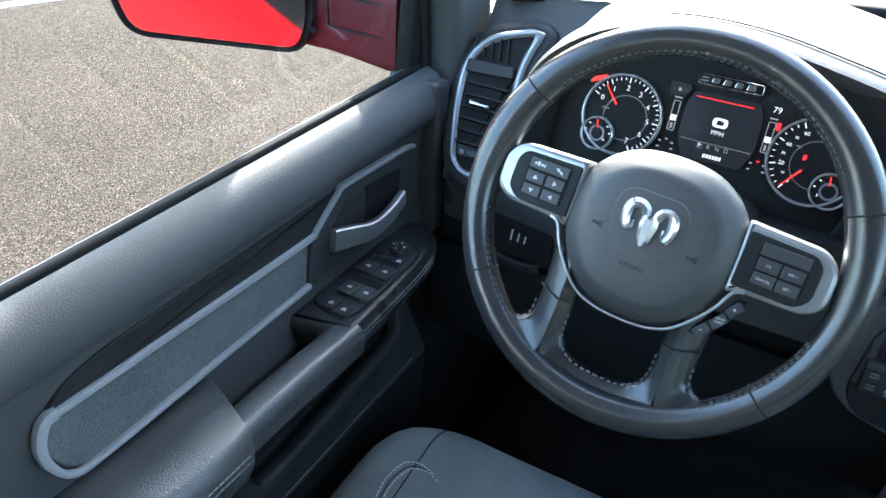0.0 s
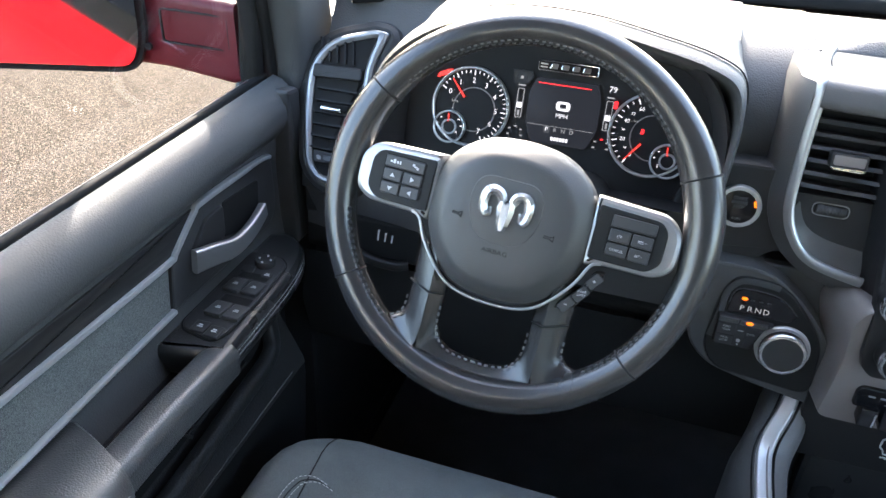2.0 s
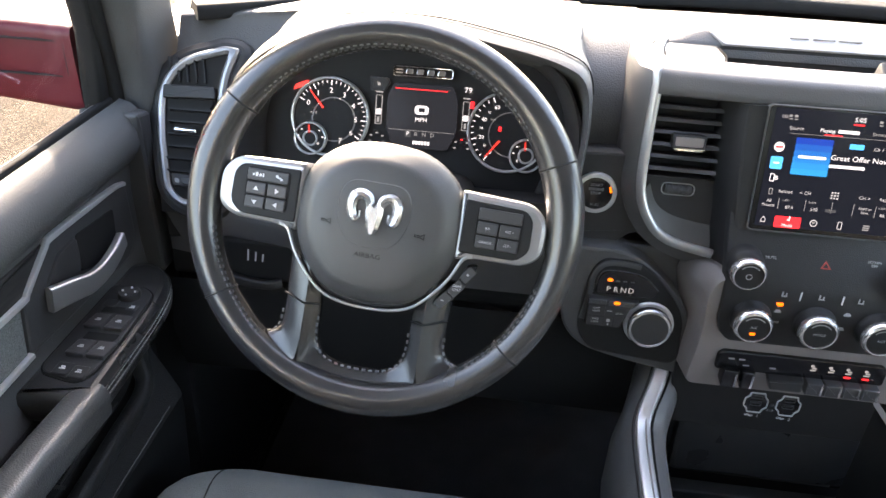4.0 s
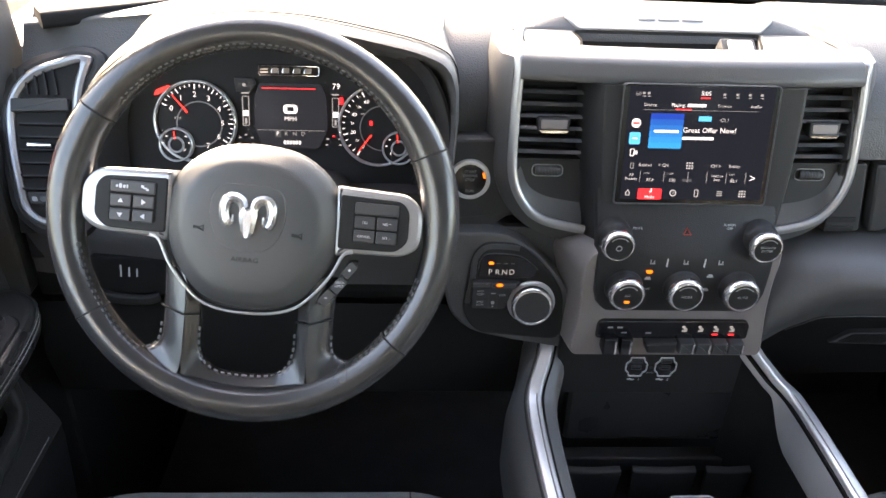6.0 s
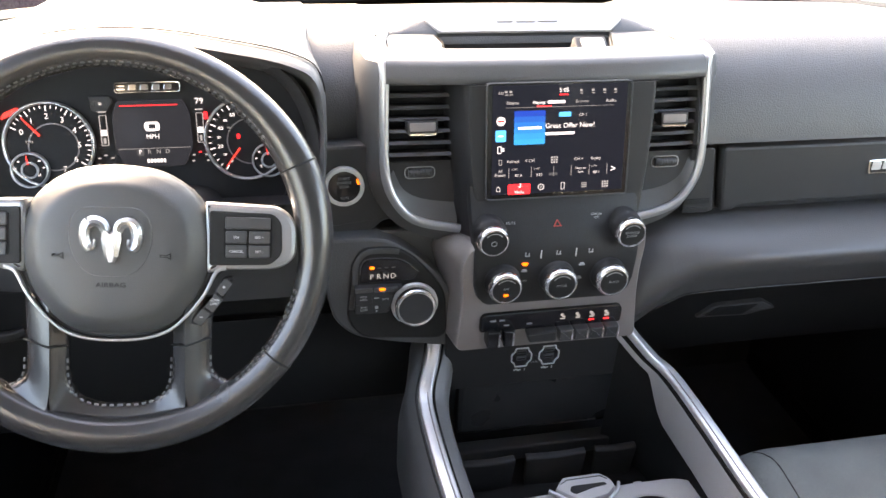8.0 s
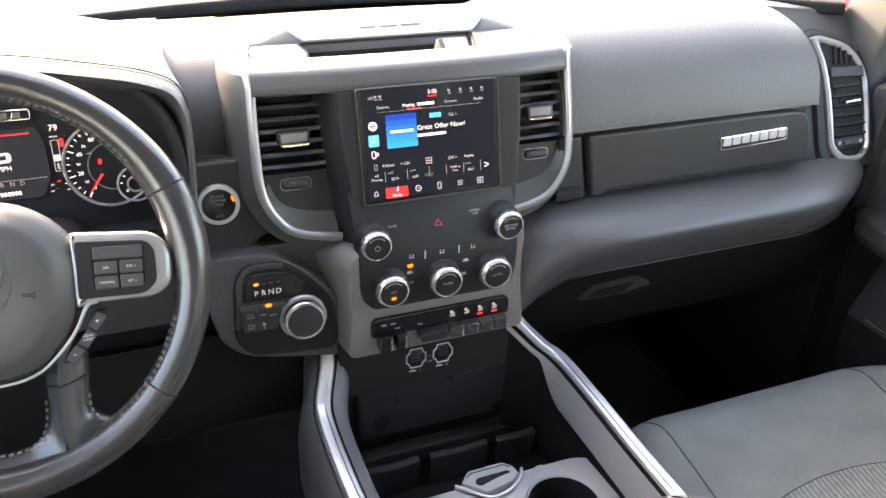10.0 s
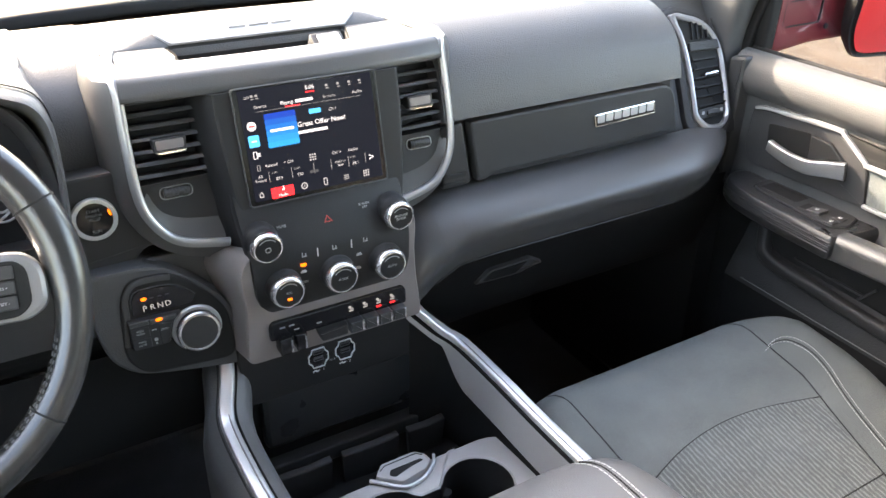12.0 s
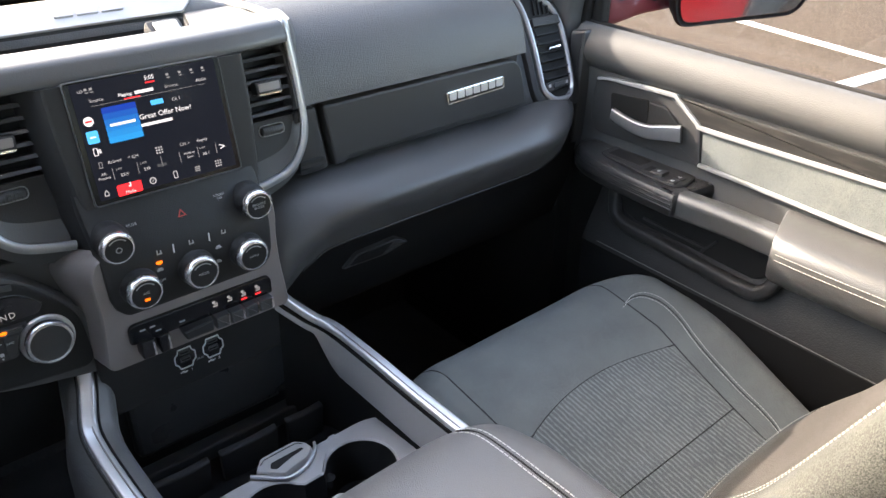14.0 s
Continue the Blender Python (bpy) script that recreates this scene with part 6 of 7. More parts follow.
for x in (-0.047, 0.0475):
    for k in range(5):
        a = radians(200 - 55 * k) if x < 0 else radians(-20 + 55 * k)
        lit("lamp_mark", x * 1.08 + 0.0085 * math.cos(a), -0.036 + 0.0075 * math.sin(a), 0.003, 0.0014, S_GREY if k != 2 or x < 0 else S_RED, -0.0045)
bm = bmesh.new()
slab(bm, rounded([(-0.0625, 0.0365), (-0.0405, 0.0365), (-0.0375, 0.0305), (-0.044, 0.0205), (-0.0605, 0.0205)], 0.0015, 2), -0.0085, -0.0055, C, 0.0006)
part("page_key", bm, PLASTIC, cluster)
lit("page_mark", -0.051, 0.0285, 0.0035, 0.0035, S_GREY, -0.005)
for x in (-0.0565, -0.0455):
    lit("page_mark", x, 0.0285, 0.001, 0.0045, S_DIM, -0.005)
bm = bmesh.new()
slab(bm, rounded([(-0.155, 0.014), (-0.135, 0.022), (-0.137, 0.027), (-0.152, 0.021)], 0.002), -0.01, -0.007, C, 0)
part("turn_lamp", bm, NEEDLE, cluster, "red lamp")
po = rect(0.001, 0.0455, 0.071, 0.0125, 0.004)
bm = bmesh.new()
band(bm, po, inset(po, 0.0014), -0.012, -0.003, C, 0.0006)
pl = part("name_plate", bm, CHROME, cluster, "chrome framed plate")
bm = bmesh.new()
slab(bm, inset(po, 0.001), -0.012, -0.006, C, 0)
part("plate_field", bm, PIANO, pl)
for i in range(2):
    lit("plate_stripe", -0.0275, 0.0435 + 0.0035 * i, 0.0085, 0.0016, CHROME, -0.0045)
for i in range(4):
    bm = bmesh.new()
    slab(bm, rounded([(-0.0195 + i * 0.0126 - 0.001, 0.042), (-0.0195 + i * 0.0126 + 0.0085, 0.042), (-0.0195 + i * 0.0126 + 0.0085, 0.049), (-0.0195 + i * 0.0126 + 0.001, 0.049)], 0.001, 1), -0.007, -0.004, C, 0.0006)
    part("plate_mark", bm, CHROME, pl)

# hood over the cluster
hood = thing("cluster_hood", "dark soft hood arching over the instruments", "dashboard hood")
arch = [(-0.205, -0.07), (-0.207, -0.01), (-0.185, 0.035), (-0.13, 0.072), (-0.06, 0.088), (0.02, 0.088), (0.1, 0.075), (0.155, 0.062), (0.183, 0.044), (0.19, 0.0), (0.185, -0.07)]
arch = [(p.x, p.y) for p in curve([(x, y, 0) for x, y in arch], 5)]


def hood_ring(s, dy, w):
    return [C @ Vector((x * s, y * s + dy, w)) for x, y in arch]


bm = bmesh.new()
inner = [hood_ring(0.93, -0.003, -0.02), hood_ring(0.96, -0.002, 0.03), hood_ring(0.99, 0, 0.062), hood_ring(1.005, 0.002, 0.066), hood_ring(1.02, 0.006, 0.06)]
outer = [[C @ Vector((x * s, max(y * s + dy, -0.08), w)) for x, y in arch] for s, dy, w in ((1.032, 0.02, 0.02), (1.0, 0.038, -0.025), (0.985, 0.061, -0.065), (0.93, 0.084, -0.13), (0.84, 0.088, -0.18), (0.75, 0.04, -0.22))]
loft(bm, inner + outer, closed=False)
part("shell", bm, VINYL, hood, sharp=50)
bm = bmesh.new()
sweep(bm, [C @ Vector((x * 1.03, y * 1.03 + 0.0145, 0.04)) for x, y in arch[18:44]], rect(0, 0, 0.0016, 0.003, 0.0004, 1), C.to_3x3() @ Vector((0, 0, 1)))
part("hood_seam", bm, SEAM, hood)


# ---- brake pedal and bonnet release in the driver's footwell ----
pedal = thing("brake_pedal", "black rubber brake pedal hanging in the dark footwell", "pedal")
PB = leaning((-0.325, 0.42, 0.885), -25)
bm = bmesh.new()
slab(bm, rounded([(-0.026, 0.038), (0.026, 0.038), (0.018, -0.04), (-0.018, -0.04)], 0.006), -0.012, 0.006, PB, 0.003)
pedal_pad = part("pedal_pad", bm, PLASTIC, pedal)
for k in range(4):
    bm = bmesh.new()
    slab(bm, rect(0, 0.026 - 0.017 * k, 0.036 - 0.004 * k, 0.006, 0.002), 0.005, 0.0085, PB, 0.001)
    part("grip_rib", bm, RUBBER, pedal_pad)
bm = bmesh.new()
sweep(bm, curve([PB @ Vector((0, 0, -0.01)), Vector((-0.325, 0.47, 0.98)), Vector((-0.325, 0.49, 1.1))], 4), rect(0, 0, 0.02, 0.008, 0.002), (0, 1, 0))
part("pedal_arm", bm, RUBBER, pedal)
release = thing("bonnet_release", "black bonnet release lever with three white strokes", "lever")
BR0 = leaning((-0.671, 0.074, 1.305), 4)
bm = bmesh.new()
slab(bm, rounded([(-0.05, 0.042), (0.05, 0.042), (0.046, -0.014), (-0.042, -0.014)], 0.01), -0.03, 0.0, BR0, 0.004)
part("mount", bm, FOOT_SHADE_BLACK, release)
bm = bmesh.new()
sweep(bm, curve([BR0 @ Vector(p) for p in ((-0.042, -0.008, 0.004), (-0.015, -0.012, 0.01), (0.018, -0.014, 0.01), (0.034, -0.012, 0.004))], 5), rounded([(-0.006, -0.005), (0.006, -0.005), (0.006, 0.005), (-0.006, 0.005)], 0.003, 3), BR0.to_3x3() @ Vector((0, 0, 1)))
part("pull", bm, PLASTIC_DEEP, release)
for x, h in ((-0.01, 0.016), (0.0, 0.013), (0.0095, 0.011)):
    bm = bmesh.new()
    slab(bm, [(x - 0.001, 0.014 + h), (x + 0.001, 0.014 + h), (x - 0.0006, 0.014), (x - 0.0024, 0.014)], -0.001, 0.0008, BR0, 0)
    part("mark", bm, PRINT, release)


# ---- doors ----
def car_door(s, pod_z, tag):
    """A front door from the inside; s is -1 on the driver's side. Depth w runs inwards from the trim's face."""
    door = thing("car_door", tag, "car door", "front doors")
    m = Matrix(((0, 0, -s, MID + s * HALF), (1, 0, 0, 0), (0, 1, 0, 0), (0, 0, 0, 1)))

    def at(y, z, w=0.0):
        return m @ Vector((y, z, w))

    # main panel with the padded top and the map pocket bulging at its foot
    ys = [0.128, 0.125, 0.11, 0.05, -0.1, -0.3, -0.5, -0.7, -0.95]
    prof = [(1.503, -0.018), (1.508, -0.011), (1.504, 0.002), (1.493, 0.0145), (1.478, 0.0215), (1.462, 0.0225), (1.449, 0.017), (1.439, 0.009), (1.435, 0.004)]
    bm = bmesh.new()
    loft(bm, [[at(y, z, w * (0.4 if i == 0 else 1) - (0.02 if i == 0 else 0)) for z, w in prof] for i, y in enumerate(ys)], closed=False)
    part("top_pad", bm, VINYL_DOOR, door, "soft grained pad along the window", sharp=60)
    # lower_panel has shade in its dark colour; door_foot is black below the welt
    for name, mat, low in (("inner_panel", VINYL_DOOR, [(1.436, 0.004), (1.40, 0.0), (1.32, 0.0), (1.29, 0.003), (1.265, 0.012)]),
                           ("lower_panel", DOOR_LOW, [(1.266, 0.011), (1.255, 0.0135), (1.2, 0.035), (1.17, 0.05), (1.14, 0.064), (1.13, 0.066)]),
                           ("door_foot", FOOT_SHADE_BLACK, [(1.131, 0.064), (1.11, 0.066), (1.02, 0.06), (0.9, 0.05), (0.66, 0.03)])):
        bm = bmesh.new()
        front = ys if name == "inner_panel" else [0.016, 0.013, 0.004, -0.015] + ys[4:]
        loft(bm, [[at(y, z, w * (0.2 if i == 0 else 1) - (0.015 if i == 0 else 0)) for z, w in low] for i, y in enumerate(front)], closed=False)
        part(name, bm, mat, door, sharp=60)
    # front edge darker than the door vinyl: some shade put into its colour
    bm = bmesh.new()
    slab(bm, rounded([(0.094, 1.27), (0.13, 1.27), (0.13, 1.495), (0.094, 1.502)], 0.008), -0.05, 0.0245, m, 0.006)
    part("front_edge", bm, KEY, door, "padded end of the door trim")
    bm = bmesh.new()
    slab(bm, [(0.15, 0.6), (-0.97, 0.6), (-0.97, 1.455), (0.15, 1.455)], -0.095, -0.022, m, 0.004)
    part("door_core", bm, RUBBER, door)
    bm = bmesh.new()
    out = [(1.45, -0.06), (1.425, -0.083), (1.36, -0.105), (1.25, -0.118), (1.0, -0.118), (0.75, -0.11), (0.6, -0.10)]
    loft(bm, [[at(y, z, w) for z, w in out] for y in (0.3, 0.15, -0.4, -0.97, -1.6, -2.4, -3.6)], closed=False)
    part("outer_skin", bm, RED, door, "red painted outer skin")
    bm = bmesh.new()
    for k, (w, h) in enumerate(((-0.024, 0.503), (-0.044, 0.49))):
        sweep(bm, [at(y, 1.0 + h, w) for y in (0.14, 0.0, -0.5, -0.97)], rect(0, 0, 0.010, 0.014, 0.004), (0, 0, 1))
    part("window_seal", bm, RUBBER, door, "black rubber window seal")
    bm = bmesh.new()
    sweep(bm, [at(y, 1.503, -0.0335) for y in (0.14, 0.0, -0.5, -0.97)], rect(0, 0, 0.003, 0.006, 0.001, 1), (0, 0, 1))
    part("bright_strip", bm, GUNMETAL, door)
    glass = bmesh.new()
    loft(glass, [[at(y, z, w + d) for y, z, w in ((0.11, 1.49, -0.038), (-0.97, 1.49, -0.038), (-0.97, 1.78, 0.012), (-0.97, 2.02, 0.085), (-0.13, 2.03, 0.085), (0.02, 1.78, 0.012))] for d in (0, -0.004)])
    pane = part("window_pane", glass, GLASS, door, "clear door window")
    pane.visible_shadow = False
    bm = bmesh.new()
    sweep(bm, [at(0.117, 1.49, -0.038), at(0.106, 1.6, -0.022), at(0.03, 1.8, 0.016), at(-0.12, 2.04, 0.085)], rect(0, 0, 0.03, 0.024, 0.005), m.to_3x3() @ Vector((0, 0, 1)))
    part("window_channel", bm, RUBBER, door, "black window channel")

    # dark streaked strip, cloth insert and their silver frame
    bm = bmesh.new()
    slab(bm, rounded([(-0.10, 1.4295), (-0.15, 1.39), (-0.505, 1.396), (-0.48, 1.418), (-0.438, 1.4275)], [0.002, 0.004, 0.004, 0.02, 0.03], 4), -0.004, 0.0055, m, 0.0015)
    part("wood_strip", bm, WOOD, door, "dark streaked decor strip")
    bm = bmesh.new()
    slab(bm, rounded([(-0.156, 1.392), (-0.166, 1.328), (-0.488, 1.324), (-0.51, 1.37), (-0.495, 1.395)], [0.002, 0.002, 0.02, 0.02, 0.015], 4), -0.004, 0.004, m, 0.002)
    part("cloth_insert", bm, CLOTH_DOOR, door, "woven grey cloth insert")
    bm = bmesh.new()
    path = [(0.067, 1.4185), (0.045, 1.4235), (-0.02, 1.4275), (-0.092, 1.4305), (-0.102, 1.4265), (-0.128, 1.409), (-0.148, 1.395), (-0.158, 1.391), (-0.25, 1.3925), (-0.4, 1.3965), (-0.495, 1.399)]
    sweep(bm, curve([at(y, z, 0.006) for y, z in path], 3), lambda f: rect(0, 0, 0.0075 - 0.002 * (f < 0.15), 0.008, 0.002, 2), m.to_3x3() @ Vector((0, 0, 1)))
    part("upper_strip", bm, SILVER, door, "satin silver strip")
    bm = bmesh.new()
    path = [(-0.163, 1.328), (-0.3, 1.3255), (-0.45, 1.322), (-0.49, 1.326), (-0.507, 1.35), (-0.511, 1.375), (-0.503, 1.396), (-0.49, 1.3995)]
    sweep(bm, curve([at(y, z, 0.006) for y, z in path], 4), lambda f: rect(0, 0, 0.006 + 0.009 * max(0, f - 0.45) * (1.9 - 1.6 * max(0, f - 0.6)), 0.008, 0.002, 2), m.to_3x3() @ Vector((0, 0, 1)))
    part("lower_strip", bm, SILVER, door, "satin silver strip")

    # handle in its recess; the hollow's shade is a flat black plate
    bz = rounded([(0.075, 1.418), (0.04, 1.42), (-0.09, 1.4265), (-0.152, 1.388), (-0.164, 1.325), (-0.12, 1.322), (0.06, 1.318), (0.078, 1.34)], [0.012, 0.01, 0.01, 0.01, 0.004, 0.01, 0.02, 0.02], 4)
    bm = bmesh.new()
    slab(bm, bz, -0.004, 0.0045, m, 0.003)
    part("handle_bezel", bm, KEY, door)
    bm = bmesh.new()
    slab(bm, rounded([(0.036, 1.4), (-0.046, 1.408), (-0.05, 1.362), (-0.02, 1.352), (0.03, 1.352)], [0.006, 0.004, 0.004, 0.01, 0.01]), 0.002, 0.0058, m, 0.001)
    part("recess_shade", bm, RUBBER, door)
    bm = bmesh.new()
    slab(bm, rounded([(-0.048, 1.408), (-0.085, 1.406), (-0.118, 1.38), (-0.1, 1.36), (-0.05, 1.366)], 0.006), 0.003, 0.0085, m, 0.003)
    part("handle_cheek", bm, PLASTIC, door)
    bm = bmesh.new()
    sweep(bm, curve([at(0.016, 1.3695, 0.021), at(-0.01, 1.3655, 0.025), at(-0.04, 1.363, 0.0275), at(-0.068, 1.3635, 0.0265), at(-0.092, 1.368, 0.02), at(-0.122, 1.3725, 0.011)], 5),
          lambda f: rounded([(-0.006, -0.010 - 0.006 * f), (0.004, -0.010 - 0.006 * f), (0.005, 0.010 + 0.006 * max(0, f - 0.5)), (-0.006, 0.0105 + 0.006 * max(0, f - 0.5))], 0.0035, 3), (0, 0, 1))
    part("door_handle", bm, SATIN, door, "satin silver pull handle")

    # armrest: switch pod, grab bar, elbow pad
    k = 1.0 if s < 0 else 1.2
    pod = [(0.062, -0.002), (0.0755, 0.022), (0.056, 0.052), (0.022, 0.067), (-0.03, 0.0745), (-0.1, 0.0775), (-0.181, 0.08), (-0.19, 0.048), (-0.199, -0.002)]
    pod = rounded([(y, w * k) for y, w in pod], [0.006, 0.02, 0.03, 0.03, 0.03, 0.03, 0.005, 0.01, 0.006], 5)
    F = Matrix(((0, -s, 0, MID + s * HALF), (1, 0, 0, 0), (0, 0, 1, pod_z), (0, 0, 0, 1)))
    bm = bmesh.new()
    loft(bm, [[F @ Vector((x, y * q, w)) for x, y in inset(pod, d)] for d, q, w in ((0.05, 0.5, -0.052), (0.02, 0.9, -0.046), (0.003, 1.0, -0.039), (-0.0015, 1.0, -0.032), (-0.0015, 1.0, -0.012), (0.0005, 1.0, -0.005), (0.004, 1.0, -0.001), (0.009, 1.0, 0.0))])
    part("switch_pod", bm, LEATHER, door, "soft dark switch pod")
    for dw, sewn in ((-0.009, False), (-0.0125, True), (-0.016, False), (-0.0195, True), (-0.024, False)):
        line = [F @ Vector((x, y, dw)) for x, y in inset(pod, -0.002) if y > 0.026 * k and x > -0.182]
        bm = bmesh.new()
        if sewn:
            stitches(bm, line, 0.0042, 0.0016, 0.0006)
            tagged(part("stitching", bm, THREAD_PALE if s < 0 else THREAD_DARK, door), kind="stuff")
        else:
            sweep(bm, line, oval(0.0011, 0.0011, 6), (0, 0, 1))
            part("pod_ridge", bm, LEATHER, door)
    sp = [(0.008, 0.004), (0.0105, 0.044), (-0.004, 0.0615), (-0.083, 0.066), (-0.153, 0.064), (-0.1705, 0.055), (-0.162, 0.012), (-0.15, 0.004)] if s < 0 else \
         [(0.01, 0.006), (0.006, 0.046), (-0.012, 0.052), (-0.1, 0.062), (-0.16, 0.064), (-0.172, 0.045), (-0.162, 0.006), (-0.15, 0.003)]
    sp = rounded([(y, w * (k if s < 0 else 1.08)) for y, w in sp], [0.006, 0.014, 0.012, 0.02, 0.012, 0.014, 0.012, 0.006], 4)
    bm = bmesh.new()
    slab(bm, sp, -0.004, 0.003, F, 0.0018)
    sw = part("switch_panel", bm, PLASTIC, door, "black switch panel")
    bm = bmesh.new()
    band(bm, inset(sp, -0.0022), sp, -0.001, 0.0008, F, 0)
    part("panel_gap", bm, RUBBER, sw)

    def key(name, y0, w0, ly, lw, up, mat=PLASTIC, mark=True, tip=0.0):
        """A switch cap; tip lifts its rear edge."""
        bm = bmesh.new()
        o = rect(y0, w0, ly, lw, 0.002, 2)
        loft(bm, [[F @ Vector((y, w, z + tip * (y0 - y) / ly)) for y, w in inset(o, d)] for d, z in ((0, 0.001), (0, up - 0.001), (0.0004, up - 0.0004), (0.0014, up))])
        kk = part(name, bm, mat, sw)
        if mark:
            for dy, ww in ((0.002, 0.005), (-0.001, 0.007)):
                bm = bmesh.new()
                slab(bm, rect(y0 + dy, w0, 0.0018, ww, 0.0004, 1), up - 0.0008, up + 0.0006 - tip * dy / ly, F, 0)
                part("mark", bm, PRINT, kk)
        return kk

    # thin black plates beside the switches draw the shade of their wells
    if s < 0:
        for y0, w0, w1 in ((-0.043, 0.016, 0.056), (-0.094, 0.022, 0.061)):
            key("well_shade", y0, (w0 + w1) / 2, 0.014, w1 - w0, 0.0034, RUBBER, False)
        for y0, w0 in ((-0.068, 0.0245), (-0.068, 0.0495), (-0.118, 0.031), (-0.118, 0.055)):
            key("window_switch", y0, w0, 0.03, 0.0215, 0.0062, KEY, tip=0.004)
        for w0 in (0.0305, 0.0505):
            key("lock_switch", -0.1545 - (w0 - 0.03) * 0.15, w0, 0.02, 0.0185, 0.005)
        key("mirror_key", -0.031, 0.021, 0.015, 0.018, 0.0042, mark=False)
        key("mirror_key", -0.036, 0.05, 0.011, 0.014, 0.0042)
        bm = bmesh.new()
        turned(bm, [(0.0135, 0.0), (0.0135, 0.006), (0.012, 0.0085), (0.006, 0.0075), (0.0001, 0.0072)], F @ Matrix.Translation((-0.0125, 0.035, 0.002)), 28)
        knob = part("mirror_knob", bm, PLASTIC, sw, "round black mirror knob")
        for a in (0, 90, 180, 270):
            bm = bmesh.new()
            slab(bm, disc(-0.0125 + 0.008 * math.cos(radians(a)), 0.035 + 0.008 * math.sin(radians(a)), 0.0014, 8), 0.0095, 0.0112, F, 0)
            part("mark", bm, PRINT, knob)
    else:
        key("well_shade", -0.04, 0.029, 0.072, 0.034, 0.0036, RUBBER, False)
        key("well_shade", -0.096, 0.042, 0.016, 0.026, 0.0036, RUBBER, False)
        key("window_switch", -0.114, 0.043, 0.026, 0.022, 0.0066, KEY, tip=0.004)
        for w0 in (0.034, 0.056):
            key("lock_switch", -0.15, w0, 0.017, 0.017, 0.005)
    # grab bar between the pod and the elbow pad
    gw = 0.066 if s < 0 else 0.068
    bm = bmesh.new()
    sweep(bm, curve([F @ Vector((-0.166, gw, -0.014)), F @ Vector((-0.23, gw, -0.01)), F @ Vector((-0.29, gw - 0.001, -0.009)), F @ Vector((-0.4, gw - 0.002, -0.01))], 5),
          rounded([(-0.019, -0.03), (0.019, -0.03), (0.021, 0.004), (0.012, 0.013), (-0.013, 0.013), (-0.021, 0.003)], 0.009, 4), (0, 0, 1))
    part("grab_bar", bm, ELBOW_LEATHER, door, "smooth dark grab bar")
    # elbow pad
    bm = bmesh.new()
    e = 0.85 if s < 0 else 1.0
    st = [(-0.357, 0.86, -0.004), (-0.361, 0.95, -0.001), (-0.372, 1.0, 0.0), (-0.42, 1.0, 0.0), (-0.55, 1.0, 0.003), (-0.72, 0.98, 0.0), (-0.8, 0.88, -0.01)]
    sec = rounded([(-0.004, -0.085), (0.085, -0.078), (0.106, -0.05), (0.113, -0.014), (0.1, 0.005), (0.05, 0.013), (-0.004, 0.008)], [0, 0.01, 0.02, 0.014, 0.02, 0.03, 0.01], 4)
    loft(bm, [[F @ Vector((y + (0.032 * (1 - w / 0.113) if y > -0.4 else 0.0), w * q * e, z * q + up)) for w, z in sec] for y, q, up in st])
    part("elbow_pad", bm, ELBOW_LEATHER, door, "padded leather elbow rest")
    for dz in (-0.014, -0.024):
        bm = bmesh.new()
        stitches(bm, [F @ Vector((y, (0.1125 - max(0, -0.014 - dz) * 0.1) * e + 0.0002, dz + up)) for y, up in ((-0.372, 0.0), (-0.42, 0.0), (-0.55, 0.003), (-0.7, 0.0))], 0.0055, 0.0018, 0.0006)
        tagged(part("stitching", bm, THREAD, door), kind="stuff")
    # map pocket: raised black slab as the well's shade, behind a rolled lip
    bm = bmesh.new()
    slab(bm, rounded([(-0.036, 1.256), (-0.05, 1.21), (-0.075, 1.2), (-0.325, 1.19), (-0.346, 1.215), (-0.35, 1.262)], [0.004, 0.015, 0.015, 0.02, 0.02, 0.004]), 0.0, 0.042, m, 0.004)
    part("pocket_shade", bm, RUBBER, door, "black slab standing for shade in the map pocket")
    bm = bmesh.new()
    sweep(bm, curve([at(-0.024, 1.266, 0.03), at(-0.034, 1.22, 0.045), at(-0.06, 1.193, 0.056), at(-0.15, 1.188, 0.06), at(-0.31, 1.179, 0.062), at(-0.346, 1.188, 0.06), at(-0.36, 1.22, 0.05), at(-0.364, 1.266, 0.035)], 5), rounded([(-0.013, -0.01), (0.013, -0.01), (0.011, 0.009), (-0.011, 0.009)], 0.007, 3), m.to_3x3() @ Vector((0, 0, 1)))
    part("pocket_lip", bm, DOOR_LOW, door)
    bm = bmesh.new()
    sweep(bm, [at(-0.1, 1.213, 0.044), at(-0.2, 1.209, 0.044), at(-0.226, 1.209, 0.044)], rect(0, 0, 0.004, 0.006, 0.001), m.to_3x3() @ Vector((0, 0, 1)))
    sweep(bm, [at(-0.222, 1.2, 0.046), at(-0.245, 1.23, 0.044)], rect(0, 0, 0.004, 0.006, 0.001), m.to_3x3() @ Vector((0, 0, 1)))
    part("pocket_rib", bm, PLASTIC, door)
    bm = bmesh.new()
    sweep(bm, [at(-0.022, 1.1385, 0.065), at(-0.2, 1.137, 0.0655), at(-0.5, 1.134, 0.0665), at(-0.9, 1.13, 0.067)], oval(0.0009, 0.0009, 6), (0, 0, 1))
    part("welt", bm, THREAD_DARK, door)
    return door


car_door(-1, 1.303, "dark grey door trim with silver strips and window switches")
car_door(1, 1.303, "partly sunlit grey door trim with silver strips and cloth insert")


